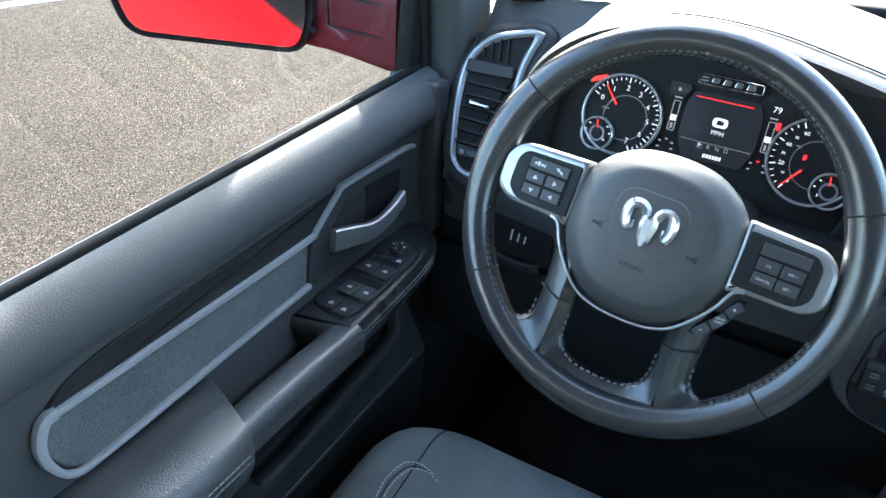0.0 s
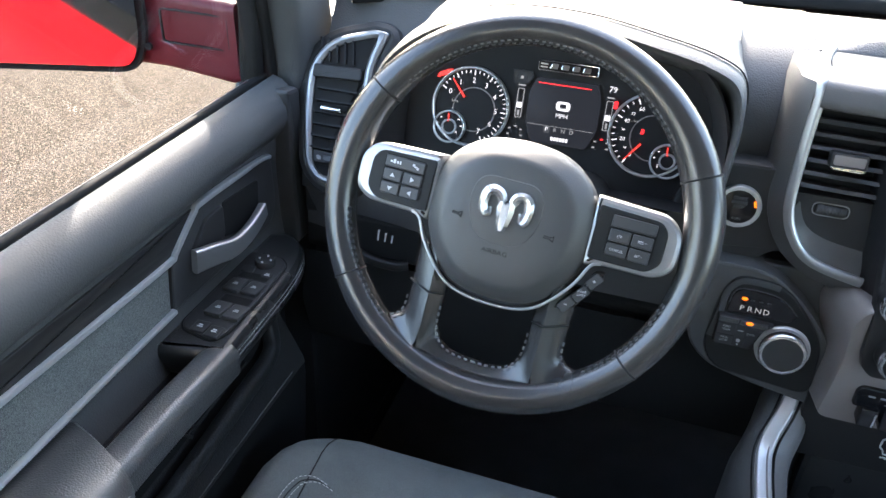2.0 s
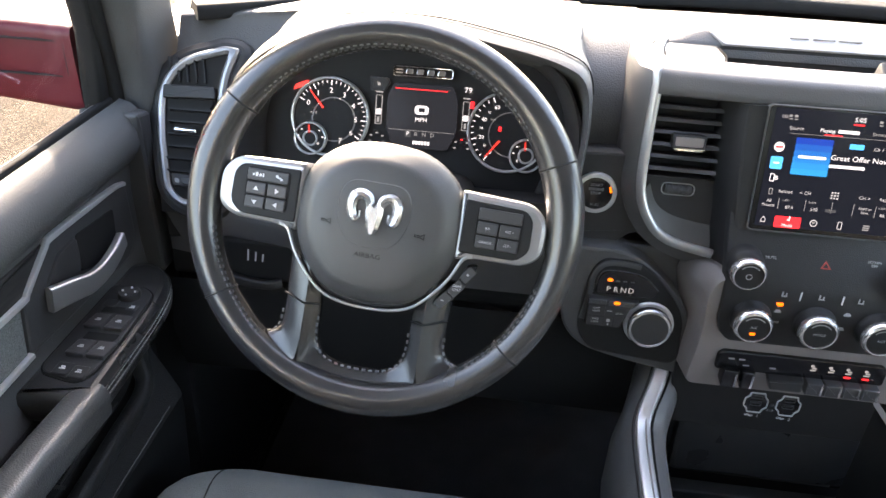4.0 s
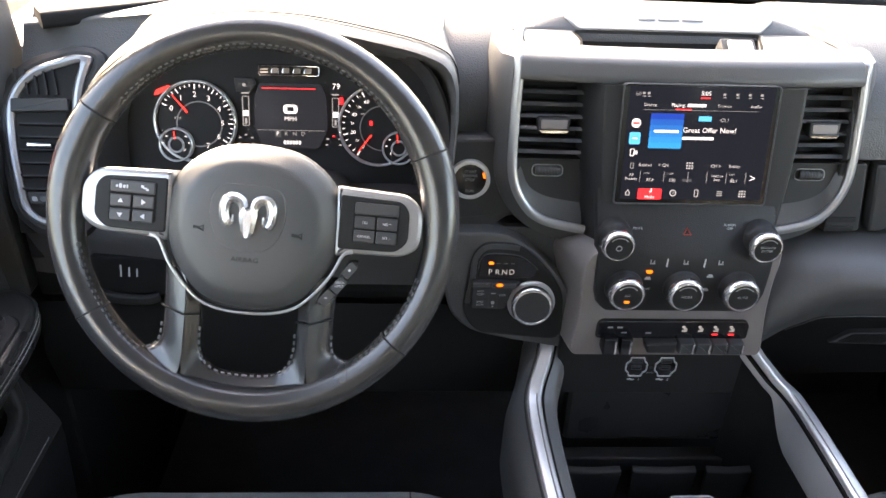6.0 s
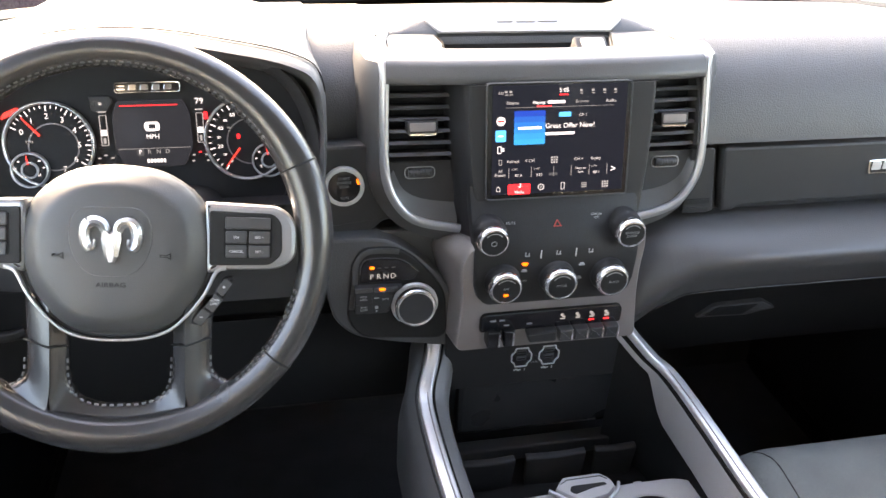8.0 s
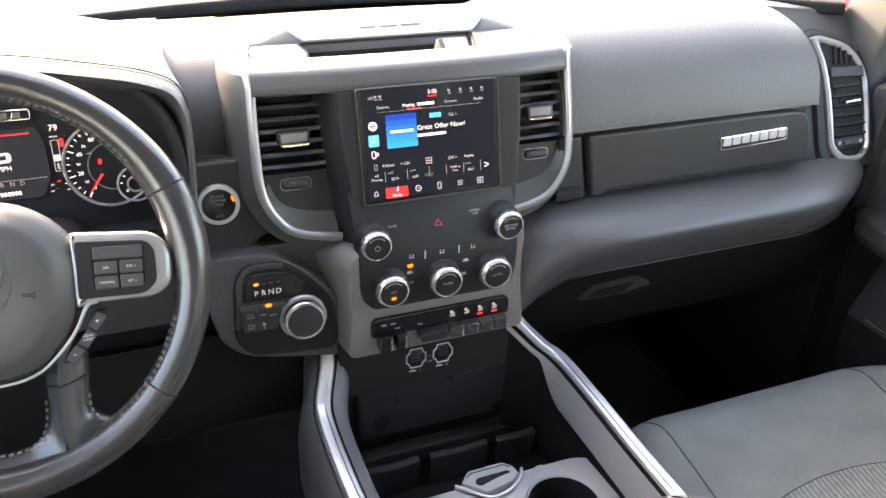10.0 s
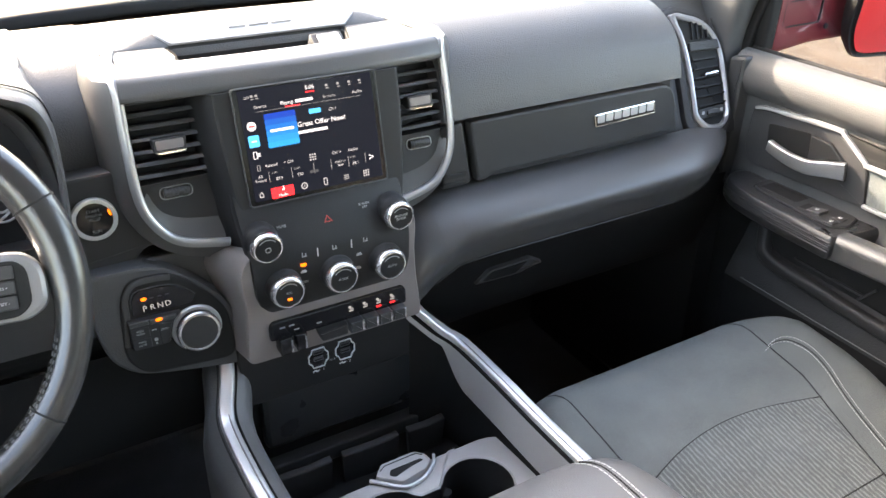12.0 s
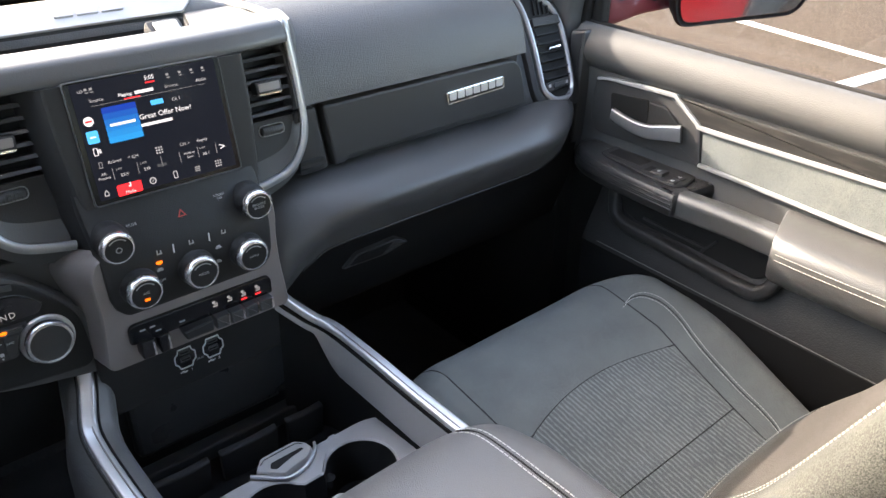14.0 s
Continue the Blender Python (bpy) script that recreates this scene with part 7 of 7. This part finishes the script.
# ---- outside mirrors ----
def side_mirror(s):
    mirror = thing("side_mirror", "large towing mirror on a dark red arm, black housing", "side mirror", "side mirrors")
    drop, out = (0.0, 0.0) if s < 0 else (0.02, 0.03)      # the passenger mirror is set a little lower and wider
    a, b = Vector((MID + s * (1.03 + out), 0.105 - 0.8 * out, 1.5 - drop)), Vector((MID + s * (1.215 + out), -0.045 - 0.8 * out, 1.5 - drop))
    u = (b - a).normalized() * (1 if s > 0 else -1)
    m = basis((a + b) / 2, u, (0, 0, 1)) @ Matrix.Rotation(radians(12), 4, "X")     # glass tipped down towards the car's flank
    shape = rounded([(s * -x, y) for x, y in ((-0.112, 0.026), (0.112, -0.006), (0.131, 0.04), (0.138, 0.32), (-0.134, 0.32), (-0.126, 0.08))], [0.04, 0.035, 0.03, 0.04, 0.04, 0.03], 5)
    bm = bmesh.new()
    loft(bm, [[m @ Vector((x * k, (y - 0.15) * k + 0.15, w)) for x, y in shape] for k, w in ((0.97, 0.004), (1.0, 0.008), (1.03, 0.0), (1.02, -0.05), (0.85, -0.1), (0.5, -0.12))])
    part("housing", bm, RUBBER, mirror)
    bm = bmesh.new()
    slab(bm, inset(shape, 0.009), 0.0, 0.0095, m, 0.0006)
    part("mirror_glass", bm, MIRROR, mirror, "clear mirror glass")
    bm = bmesh.new()
    p = MID + s * 0.875
    base = [(0.10, 1.497), (0.3, 1.497), (0.3, 1.6), (0.10, 1.6)]
    far = [(0.105, 1.5), (0.19, 1.5), (0.19, 1.6), (0.105, 1.6)]
    ring0, ring1 = rounded(base, 0.012), rounded(far, 0.012)
    loft(bm, [[Vector((p, y, z)) for y, z in ring0], [Vector((p + s * 0.015, y, z)) for y, z in inset(ring0, -0.002)], [Vector((p + s * 0.12, 0.5 * (a[0] + b[0]) + 0.01, 0.5 * (a[1] + b[1]))) for a, b in zip(ring0, ring1)], [Vector((p + s * 0.24, y, z)) for y, z in ring1]])
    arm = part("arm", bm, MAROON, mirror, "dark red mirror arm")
    bm = bmesh.new()
    o = rect(0, 0, 0.1, 0.045, 0.006, 3)
    band(bm, o, inset(o, 0.002), -0.002, 0.0015, basis((p + s * 0.06, 0.1, 1.562), (1, 0, 0), (0, 0, 1)), 0)
    part("panel_line", bm, SEAM, arm)
    # small black disc drawn for the hole in the arm
    bm = bmesh.new()
    turned(bm, [(0.005, -0.002), (0.005, 0.002), (0.003, 0.002), (0.0001, 0.0005)], basis((p + s * 0.135, 0.101, 1.53), (1, 0, 0), (0, 0, 1)), 14)
    part("arm_hole", bm, RUBBER, arm)
    return mirror


for s in (-1, 1):
    side_mirror(s)


# ---- centre console ----
console = thing("center_console", "dark centre console with silver rails, open tray and cup holder", "centre console")
rail_l = [(-0.134, 0.075, 1.262), (-0.146, 0.03, 1.236), (-0.160, 0.0, 1.205), (-0.163, -0.03, 1.192), (-0.160, -0.1, 1.18), (-0.154, -0.18, 1.17), (-0.15, -0.3, 1.165)]
rail_r = [(0.128, 0.03, 1.245), (0.158, 0.012, 1.212), (0.182, -0.01, 1.192), (0.193, -0.09, 1.18), (0.20, -0.18, 1.17), (0.206, -0.3, 1.165)]
for s, line in ((-1, rail_l), (1, rail_r)):
    path = curve(line, 6)
    bm = bmesh.new()
    sweep(bm, path, lambda f: rounded([(-0.0095 - 0.001 * f, -0.006), (0.0095 + 0.001 * f, -0.006), (0.008 + 0.001 * f, 0.004), (-0.008 - 0.001 * f, 0.004)], 0.003, 3), (0, 0, 1))
    part("rail", bm, SILVER, console, "satin silver rail")
    bm = bmesh.new()
    sweep(bm, [p + Vector((-s * 0.003, 0, 0.0042)) for p in path], lambda f: rect(0, 0, 0.002, 0.0014, 0.0005, 1), (0, 0, 1))
    part("rail_groove", bm, GUNMETAL, console)
    # flank under the rail: outer wall in shade-black, and a bright inner cheek
    bm = bmesh.new()
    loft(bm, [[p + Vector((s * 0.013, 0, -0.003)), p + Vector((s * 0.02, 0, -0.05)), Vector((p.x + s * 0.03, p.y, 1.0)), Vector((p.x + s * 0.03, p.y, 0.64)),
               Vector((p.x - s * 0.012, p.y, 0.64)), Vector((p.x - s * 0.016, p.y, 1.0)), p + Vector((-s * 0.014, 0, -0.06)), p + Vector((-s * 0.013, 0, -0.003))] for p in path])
    part("side_wall", bm, FOOT_SHADE_BLACK, console)
def cheek_depth(f):
    g = max(0.0, min(1.0, (f - 0.28) / 0.2))
    return 0.010 + 0.052 * g * g * (3 - 2 * g)


bm = bmesh.new()
loft(bm, [[p + Vector((-0.016, 0, -0.004)), p + Vector((-0.0185, 0, -cheek_depth(i / 30))), p + Vector((-0.0165, 0, -0.004 - cheek_depth(i / 30)))] for i, p in enumerate(curve(rail_r, 6))], closed=False)
part("cheek", bm, CUP_GREY, console, "satin grey inner cheek")
bm = bmesh.new()
loft(bm, [[p + Vector((0.0105, 0, -0.003)), p + Vector((0.017 + 0.008 * min(1, i / 14), 0, -0.010)), p + Vector((0.022 + 0.009 * min(1, i / 14), 0, -0.02)), p + Vector((0.024 + 0.009 * min(1, i / 14), 0, -0.032)), p + Vector((0.02 + 0.009 * min(1, i / 14), 0, -0.085))] for i, p in enumerate(curve(rail_l, 6))], closed=False)
part("cheek", bm, LID_LEATHER, console, "grey inner cheek", sharp=60)
bm = bmesh.new()
loft(bm, [[p + Vector((-0.009, 0, -0.002)), p + Vector((-0.02, 0, -0.007)), p + Vector((-0.03, 0, -0.022)), p + Vector((-0.035, 0, -0.05)), p + Vector((-0.036, 0, -0.11))] for p in curve(rail_l, 6)], closed=False)
part("outer_cheek", bm, VINYL, console, "soft dark grey outer cheek", sharp=60)
# storage between the flanks
bm = bmesh.new()
slab(bm, rounded([(-0.145, 0.86), (0.185, 0.86), (0.165, 1.2), (-0.14, 1.2)], 0.004), 0.0, 0.02, basis((0, 0.075, 0), (1, 0, 0), (0, 0.02, 1)), 0.002)
part("back_wall", bm, PLASTIC_DEEP, console)
bm = bmesh.new()
slab(bm, rounded([(-0.10, 1.155), (0.14, 1.155), (0.14, 1.05), (-0.10, 1.05)], 0.014), 0.02, 0.034, basis((0, 0.075, 0), (1, 0, 0), (0, 0.02, 1)), 0.008)
part("bin_door", bm, LEATHER, console, "satin black bin door")
bm = bmesh.new()
slab(bm, rect(0.01, -0.05, 0.34, 0.26, 0.01), 0.0, 0.02, Matrix.Translation((0, 0, 0.99)), 0.002)
part("tray_floor", bm, PLASTIC_DEEP, console)
for x0, x1 in ((-0.105, -0.03), (-0.012, 0.075), (0.092, 0.152)):
    bm = bmesh.new()
    sweep(bm, [Vector((x0, 0.0, 1.055)), Vector(((x0 + x1) / 2, -0.004, 1.057)), Vector((x1, 0.0, 1.055))], rounded([(-0.006, -0.05), (0.006, -0.05), (0.008, 0.006), (-0.002, 0.01)], 0.003, 3), (0, 0, 1))
    part("divider", bm, PLASTIC, console)
bm = bmesh.new()
sweep(bm, [Vector((x, 0.035, 1.05)) for x in (-0.11, 0.02, 0.155)], rounded([(-0.012, -0.02), (0.012, -0.02), (0.012, 0.006), (-0.012, 0.006)], 0.004, 3), (0, 0, 1))
part("ledge", bm, PLASTIC, console)
# cup holder plate
cup_c, cup_r, cup_off = (0.051, -0.167), 0.047, 0.061
plate = rounded([(-0.14, -0.112), (-0.06, -0.0965), (0.09, -0.0955), (0.163, -0.0945), (0.187, -0.103), (0.198, -0.13), (0.2, -0.42), (-0.14, -0.42)], [0.02, 0.03, 0.04, 0.03, 0.02, 0.03, 0.01, 0.01], 5)


def well_half(u):
    """Half the width of the joined wells at u along their line."""
    d = abs(abs(u) - cup_off)
    return max(math.sqrt(max(0.0, cup_r ** 2 - d * d)), 0.0185 if abs(u) < cup_off else 0.0)


along = [-(cup_off + cup_r) * math.cos(math.pi * i / 48) for i in range(49)]
wells = [(cup_c[0] + u, cup_c[1] - well_half(u)) for u in along] + [(cup_c[0] + u, cup_c[1] + well_half(u)) for u in along[-2:0:-1]]


def ray_out(a):
    """Where a ray from the cup's middle leaves the plate's outline."""
    d, best = Vector((math.cos(a), math.sin(a))), 9.0
    for i in range(len(plate)):
        p, q = Vector(plate[i - 1]), Vector(plate[i])
        e, r = q - p, p - Vector(cup_c)
        den = d.x * e.y - d.y * e.x
        if abs(den) > 1e-9:
            t, u = (r.x * e.y - r.y * e.x) / den, (r.x * d.y - r.y * d.x) / den
            if t > 0 and -1e-6 <= u <= 1 + 1e-6:
                best = min(best, t)
    return (cup_c[0] + d.x * best, cup_c[1] + d.y * best)


CP = Matrix.Translation((0, 0, 1.09))
bm = bmesh.new()
band(bm, [ray_out(math.atan2(y - cup_c[1], x - cup_c[0])) for x, y in wells], wells, -0.03, 0.0, CP, 0.003)
cup_plate = part("cup_plate", bm, CUP_GREY, console, "satin grey cup holder plate")
bm = bmesh.new()
loft(bm, [[CP @ Vector((x, y, w)) for x, y in inset(wells, d)] for d, w in ((0, -0.001), (0.003, -0.02), (0.006, -0.07))], caps=(False, True))
part("cup_well", bm, PLASTIC_DEEP, cup_plate, "black cup well")
for k, a in ((1, -0.6), (1, 2.6), (1, 4.2), (-1, 1.9)):
    bm = bmesh.new()
    turned(bm, [(0.0001, -0.012), (0.007, -0.008), (0.008, 0.006), (0.0001, 0.01)], CP @ Matrix.Translation((cup_c[0] + k * cup_off + 0.043 * math.cos(a), cup_c[1] + 0.043 * math.sin(a), -0.022)), 12)
    part("cup_finger", bm, RUBBER, cup_plate)
bm = bmesh.new()
foot = rounded([(-0.0053, -0.1003), (0.0097, -0.0834), (0.0611, -0.0828), (0.0717, -0.0941), (0.0742, -0.107), (0.0604, -0.1184), (0.0222, -0.1254)], 0.003, 3)
loft(bm, [[CP @ Vector((0.035 + (x - 0.035) * q, -0.104 + (y + 0.104) * q, w)) for x, y in foot] for q, w in ((1.03, -0.01), (1.02, 0.003), (1.0, 0.009), (0.985, 0.0108), (0.96, 0.0115))])
latch_block = part("latch", bm, CUP_GREY, cup_plate, "raised satin grey latch block")
# finger recess: its shade is a thin dark plate on the block
bm = bmesh.new()
slab(bm, rounded([(0.0115, -0.1075), (0.0165, -0.0992), (0.0615, -0.099), (0.0645, -0.1035), (0.043, -0.1065), (0.018, -0.1135)], 0.003), 0.008, 0.0119, CP, 0.0004)
part("grip_shade", bm, PLASTIC_DEEP, latch_block, "thin dark plate as shade of the finger recess")
bm = bmesh.new()
sweep(bm, [CP @ Vector((x, y, 0.0118)) for x, y in ((0.004, -0.0945), (0.013, -0.0888), (0.06, -0.0882), (0.067, -0.0945))], rect(0, 0, 0.0016, 0.0014, 0.0005, 1), (0, 0, 1))
part("latch_ridge", bm, KEY, latch_block)
bm = bmesh.new()
sweep(bm, curve([CP @ Vector(p) for p in ((-0.012, -0.0965, 0.004), (-0.004, -0.1035, 0.004), (0.0222, -0.1275, 0.004), (0.045, -0.128, 0.004), (0.0625, -0.1205, 0.004), (0.077, -0.108, 0.004), (0.084, -0.096, 0.004))], 5), rect(0, 0, 0.0042, 0.005, 0.0016, 2), (0, 0, 1))
part("latch_strip", bm, SILVER, cup_plate, "satin silver strip")

# ---- armrest lid ----
lid = thing("armrest_lid", "dark leather centre armrest with pale double stitching", "armrest")
lo = rounded([(-0.19, -0.272), (-0.1, -0.256), (0.05, -0.252), (0.16, -0.252), (0.215, -0.261), (0.25, -0.282), (0.27, -0.35), (0.274, -0.8), (-0.25, -0.8), (-0.24, -0.36)], [0.04, 0.04, 0.05, 0.03, 0.02, 0.03, 0.05, 0.05, 0.05, 0.05], 5)
LZ = Matrix.Translation((0, 0, 1.175))
bm = bmesh.new()
bulged(bm, lo, LZ, [(0.97, -0.09), (1.0, -0.04), (1.0, -0.02), (0.985, -0.006), (0.95, 0.002), (0.85, 0.008), (0.6, 0.013), (0.3, 0.0145), (0.01, 0.015)])
part("cushion", bm, LID_LEATHER, lid)
seam = [(0.188, -0.266, 0.0035), (0.2, -0.28, 0.0068), (0.206, -0.3, 0.0088), (0.208, -0.34, 0.0104), (0.2085, -0.385, 0.0112), (0.2095, -0.43, 0.0116), (0.21, -0.56, 0.0116), (0.21, -0.78, 0.008)]
for d in (-0.0062, 0.0062):
    bm = bmesh.new()
    stitches(bm, curve([LZ @ Vector((x + d, y, z + 0.0004 - 0.08 * d)) for x, y, z in seam], 5), 0.0058, 0.0018, 0.001)
    tagged(part("stitching", bm, THREAD_PALE, lid), kind="stuff")
bm = bmesh.new()
sweep(bm, curve([LZ @ Vector((x, y, z - 0.0004)) for x, y, z in seam], 5), oval(0.0012, 0.0015, 6), (0, 0, 1))
part("seam", bm, SEAM, lid)


# ---- seats ----
def seat_top(x, y):
    """Height of the cushion at x across (from its middle) and y along the car."""
    bolster = 0.018 * max(0, (abs(x) - 0.13) / 0.1) ** 1.6 * (1 - 0.5 * max(0, min(1, (y + 0.2) / 0.13)))
    nose = 0.09 * max(0, (y + 0.13) / 0.1) ** 2.2
    edge = 0.10 * max(0, (abs(x) - 0.215) / 0.068) ** 2.6
    return 1.122 + bolster - nose - edge + 0.17 * min(0, y + 0.12)


def corner_back(x, y):
    """How far the cushion's rounded front corners fall back."""
    return 0.045 * max(0, (abs(x) - 0.15) / 0.1) ** 2 * (0.3 + 0.7 * max(0, min(1, (y + 0.5) / 0.3)))


def seat_height(x, y):
    v = y
    for _ in range(4):
        v = y + corner_back(x, v)
    return seat_top(x, v)


def q_side(f):
    """The side seams close in towards the backrest."""
    return 0.68 + 0.32 * min(1, f / 0.7)


def front_seat(cx, s, tag, swell=0.0):
    seat = thing("front_seat", tag, "car seat", "front seats")
    def wide(x, y):                              # the outer bolster swells out in front and closes in behind
        return cx + x + s * swell * (1 - 7.5 * max(0.0, -0.25 - y)) * max(0.0, s * x - 0.1) / 0.18

    us = [-0.28 + 0.56 * i / 44 for i in range(45)]
    vs = [-0.03 - 0.64 * (i / 50) ** 1.25 for i in range(51)]
    bm = bmesh.new()
    loft(bm, [[Vector((wide(x, y), y - corner_back(x, y), seat_top(x, y))) for x in us] for y in vs], closed=False)
    part("cushion", bm, CLOTH, seat, "dark grey woven cushion", sharp=80)
    bm = bmesh.new()
    ring = rounded([(-0.272, -0.09), (-0.21, -0.046), (0.21, -0.046), (0.272, -0.09), (0.272, -0.68), (-0.272, -0.68)], 0.04, 4)
    loft(bm, [[Vector((wide(x, y), y, z)) for x, y in ring] for z in (1.01, 0.9)], caps=(False, True))
    part("cushion_side", bm, CLOTH, seat)
    bm = bmesh.new()
    slab(bm, rect(0, -0.38, 0.38, 0.5, 0.03), 0.0, 0.26, Matrix.Translation((cx, 0, 0.65)), 0.01)
    part("seat_base", bm, PLASTIC_DEEP, seat)
    # ribbed middle with a curved front edge, and its seams

    def on(x, y, up=0.0):
        return Vector((wide(x, y), y, seat_height(x, y) + up))

    bm = bmesh.new()
    loft(bm, [[on(x * (1 - 0.25 * f), -0.25 - 0.03 * (x / 0.16) ** 2 - (0.36 * f), 0.0022 if 0 < i < 30 else -0.002) for i, x in enumerate([-0.16 + 0.32 * j / 30 for j in range(31)])] for f in [k / 24 for k in range(25)]], closed=False)
    part("ribbed_middle", bm, CLOTH_RIB, seat, "ribbed grey cloth middle", sharp=80)
    for path in ([on(-0.162 + 0.324 * i / 24, -0.249 - 0.03 * ((-0.162 + 0.324 * i / 24) / 0.16) ** 2, 0.0012) for i in range(25)],
                 [on(q_side(i / 30) * 0.165 + 0.002, -0.6 + 0.52 * i / 30, 0.0004) for i in range(31)],
                 [on(-q_side(i / 30) * 0.19, -0.6 + 0.52 * i / 30, 0.0004) for i in range(31)],
                 [on(-0.14 + 0.28 * i / 16, -0.412, 0.0022) for i in range(17)]):
        bm = bmesh.new()
        sweep(bm, path, oval(0.0011, 0.0009, 6), (0, 0, 1))
        part("seam", bm, SEAM, seat)
    # raised bolster panel with a double stitched edge on the outer side
    edge = [(0.161, -0.172), (0.176, -0.169), (0.188, -0.172), (0.198, -0.182), (0.204, -0.21), (0.2, -0.247), (0.191, -0.293), (0.184, -0.337), (0.177, -0.398), (0.175, -0.437), (0.168, -0.472), (0.149, -0.503)]
    for d, thread in ((0.0, False), (0.0045, True), (-0.0045, True)):
        line = curve([on(s * (x - d), y - d * 0.5, 0.0022 if thread else 0.0008) for x, y in edge], 6)
        bm = bmesh.new()
        if thread:
            stitches(bm, line, 0.0036, 0.002, 0.0006)
            tagged(part("stitching", bm, THREAD_PALE, seat), kind="stuff")
        else:
            sweep(bm, line, oval(0.0009, 0.0007, 6), (0, 0, 1))
            part("seam", bm, SEAM, seat)
    # backrest, leaning back, with side wings and a stitched middle
    a = radians(22)
    BR = basis((cx, -0.558, 1.05), (-1, 0, 0), (0, -math.sin(a), math.cos(a)))

    def half_width(f):
        return 0.25 - 0.045 * f ** 2 - 0.03 * max(0, (f - 0.85) / 0.15) ** 2

    def bulge(f, x, front=True):
        """Depth of the backrest: padded front, swelling into the wings and at its foot."""
        q = max(0.0, min(1.0, (abs(x) - 0.105) / 0.085))
        wing = (0.05 if x * s < 0 else 0.012) * q * q * (3 - 2 * q) * max(0.0, min(1.0, (f - 0.2) / 0.3)) * (1 - 0.8 * max(0.0, (f - 0.6) / 0.4))
        d = -x * s                                  # the foot rounds back towards the door
        wing -= (0.1 * d + 0.35 * d * d) * max(0.0, 1 - 1.6 * f)
        return (wing + 0.032 * math.exp(-((f - 0.12) / 0.14) ** 2) * (1 - 0.75 * (x / 0.2) ** 2)) if front else 0.0

    def on_back(x, f, up=0.0):
        h = half_width(f)
        c = min(1.0, abs(x) / h) ** (1 / 0.55)
        return BR @ Vector((-x, 0.6 * f, 0.05 * math.sqrt(1 - c * c) ** 0.7 + bulge(f, math.copysign(h * c, -x)) + up))

    bm = bmesh.new()
    ang = [2 * math.pi * i / 64 for i in range(64)]
    rows = []
    for i in range(33):
        f = i / 32
        h = half_width(f)
        rows.append([BR @ Vector((h * math.copysign(abs(math.cos(t)) ** 0.55, math.cos(t)), 0.6 * f, 0.05 * math.copysign(abs(math.sin(t)) ** 0.7, math.sin(t)) + bulge(f, h * math.cos(t), math.sin(t) > -0.2))) for t in ang])
    loft(bm, rows)
    part("backrest", bm, BACK_CLOTH_DIM, seat, "grey woven backrest with stitched side wings", sharp=80)
    bm = bmesh.new()
    xs = [-0.15 + 0.3 * i / 24 for i in range(25)]
    loft(bm, [[on_back(x, 0.16 + 0.8 * i / 24, 0.0015 if 0 < k < 24 and i else -0.002) for k, x in enumerate(xs)] for i in range(25)], closed=False)
    part("middle_panel", bm, MESH, seat, "taupe ribbed mesh middle", sharp=80)
    for d in (0.0, 0.02):
        line = [on_back(-0.158 + d * 0.4, 0.9 - 0.72 * i / 20, 0.001) for i in range(20)] + [on_back(-0.15 + 0.3 * i / 16, 0.15 + d - 0.02 * math.sin(math.pi * i / 16), 0.0015) for i in range(17)] + [on_back(0.158 - d * 0.4, 0.18 + 0.72 * i / 20, 0.001) for i in range(1, 20)]
        bm = bmesh.new()
        stitches(bm, curve(line, 2), 0.0036, 0.0022, 0.00036)
        tagged(part("stitching", bm, THREAD, seat), kind="stuff")
    return seat


front_seat(0.478, 1, "dark grey cloth passenger seat with ribbed middle, backrest partly sunlit", 0.04)
front_seat(-0.485, -1, "dark grey cloth driver seat with ribbed middle")
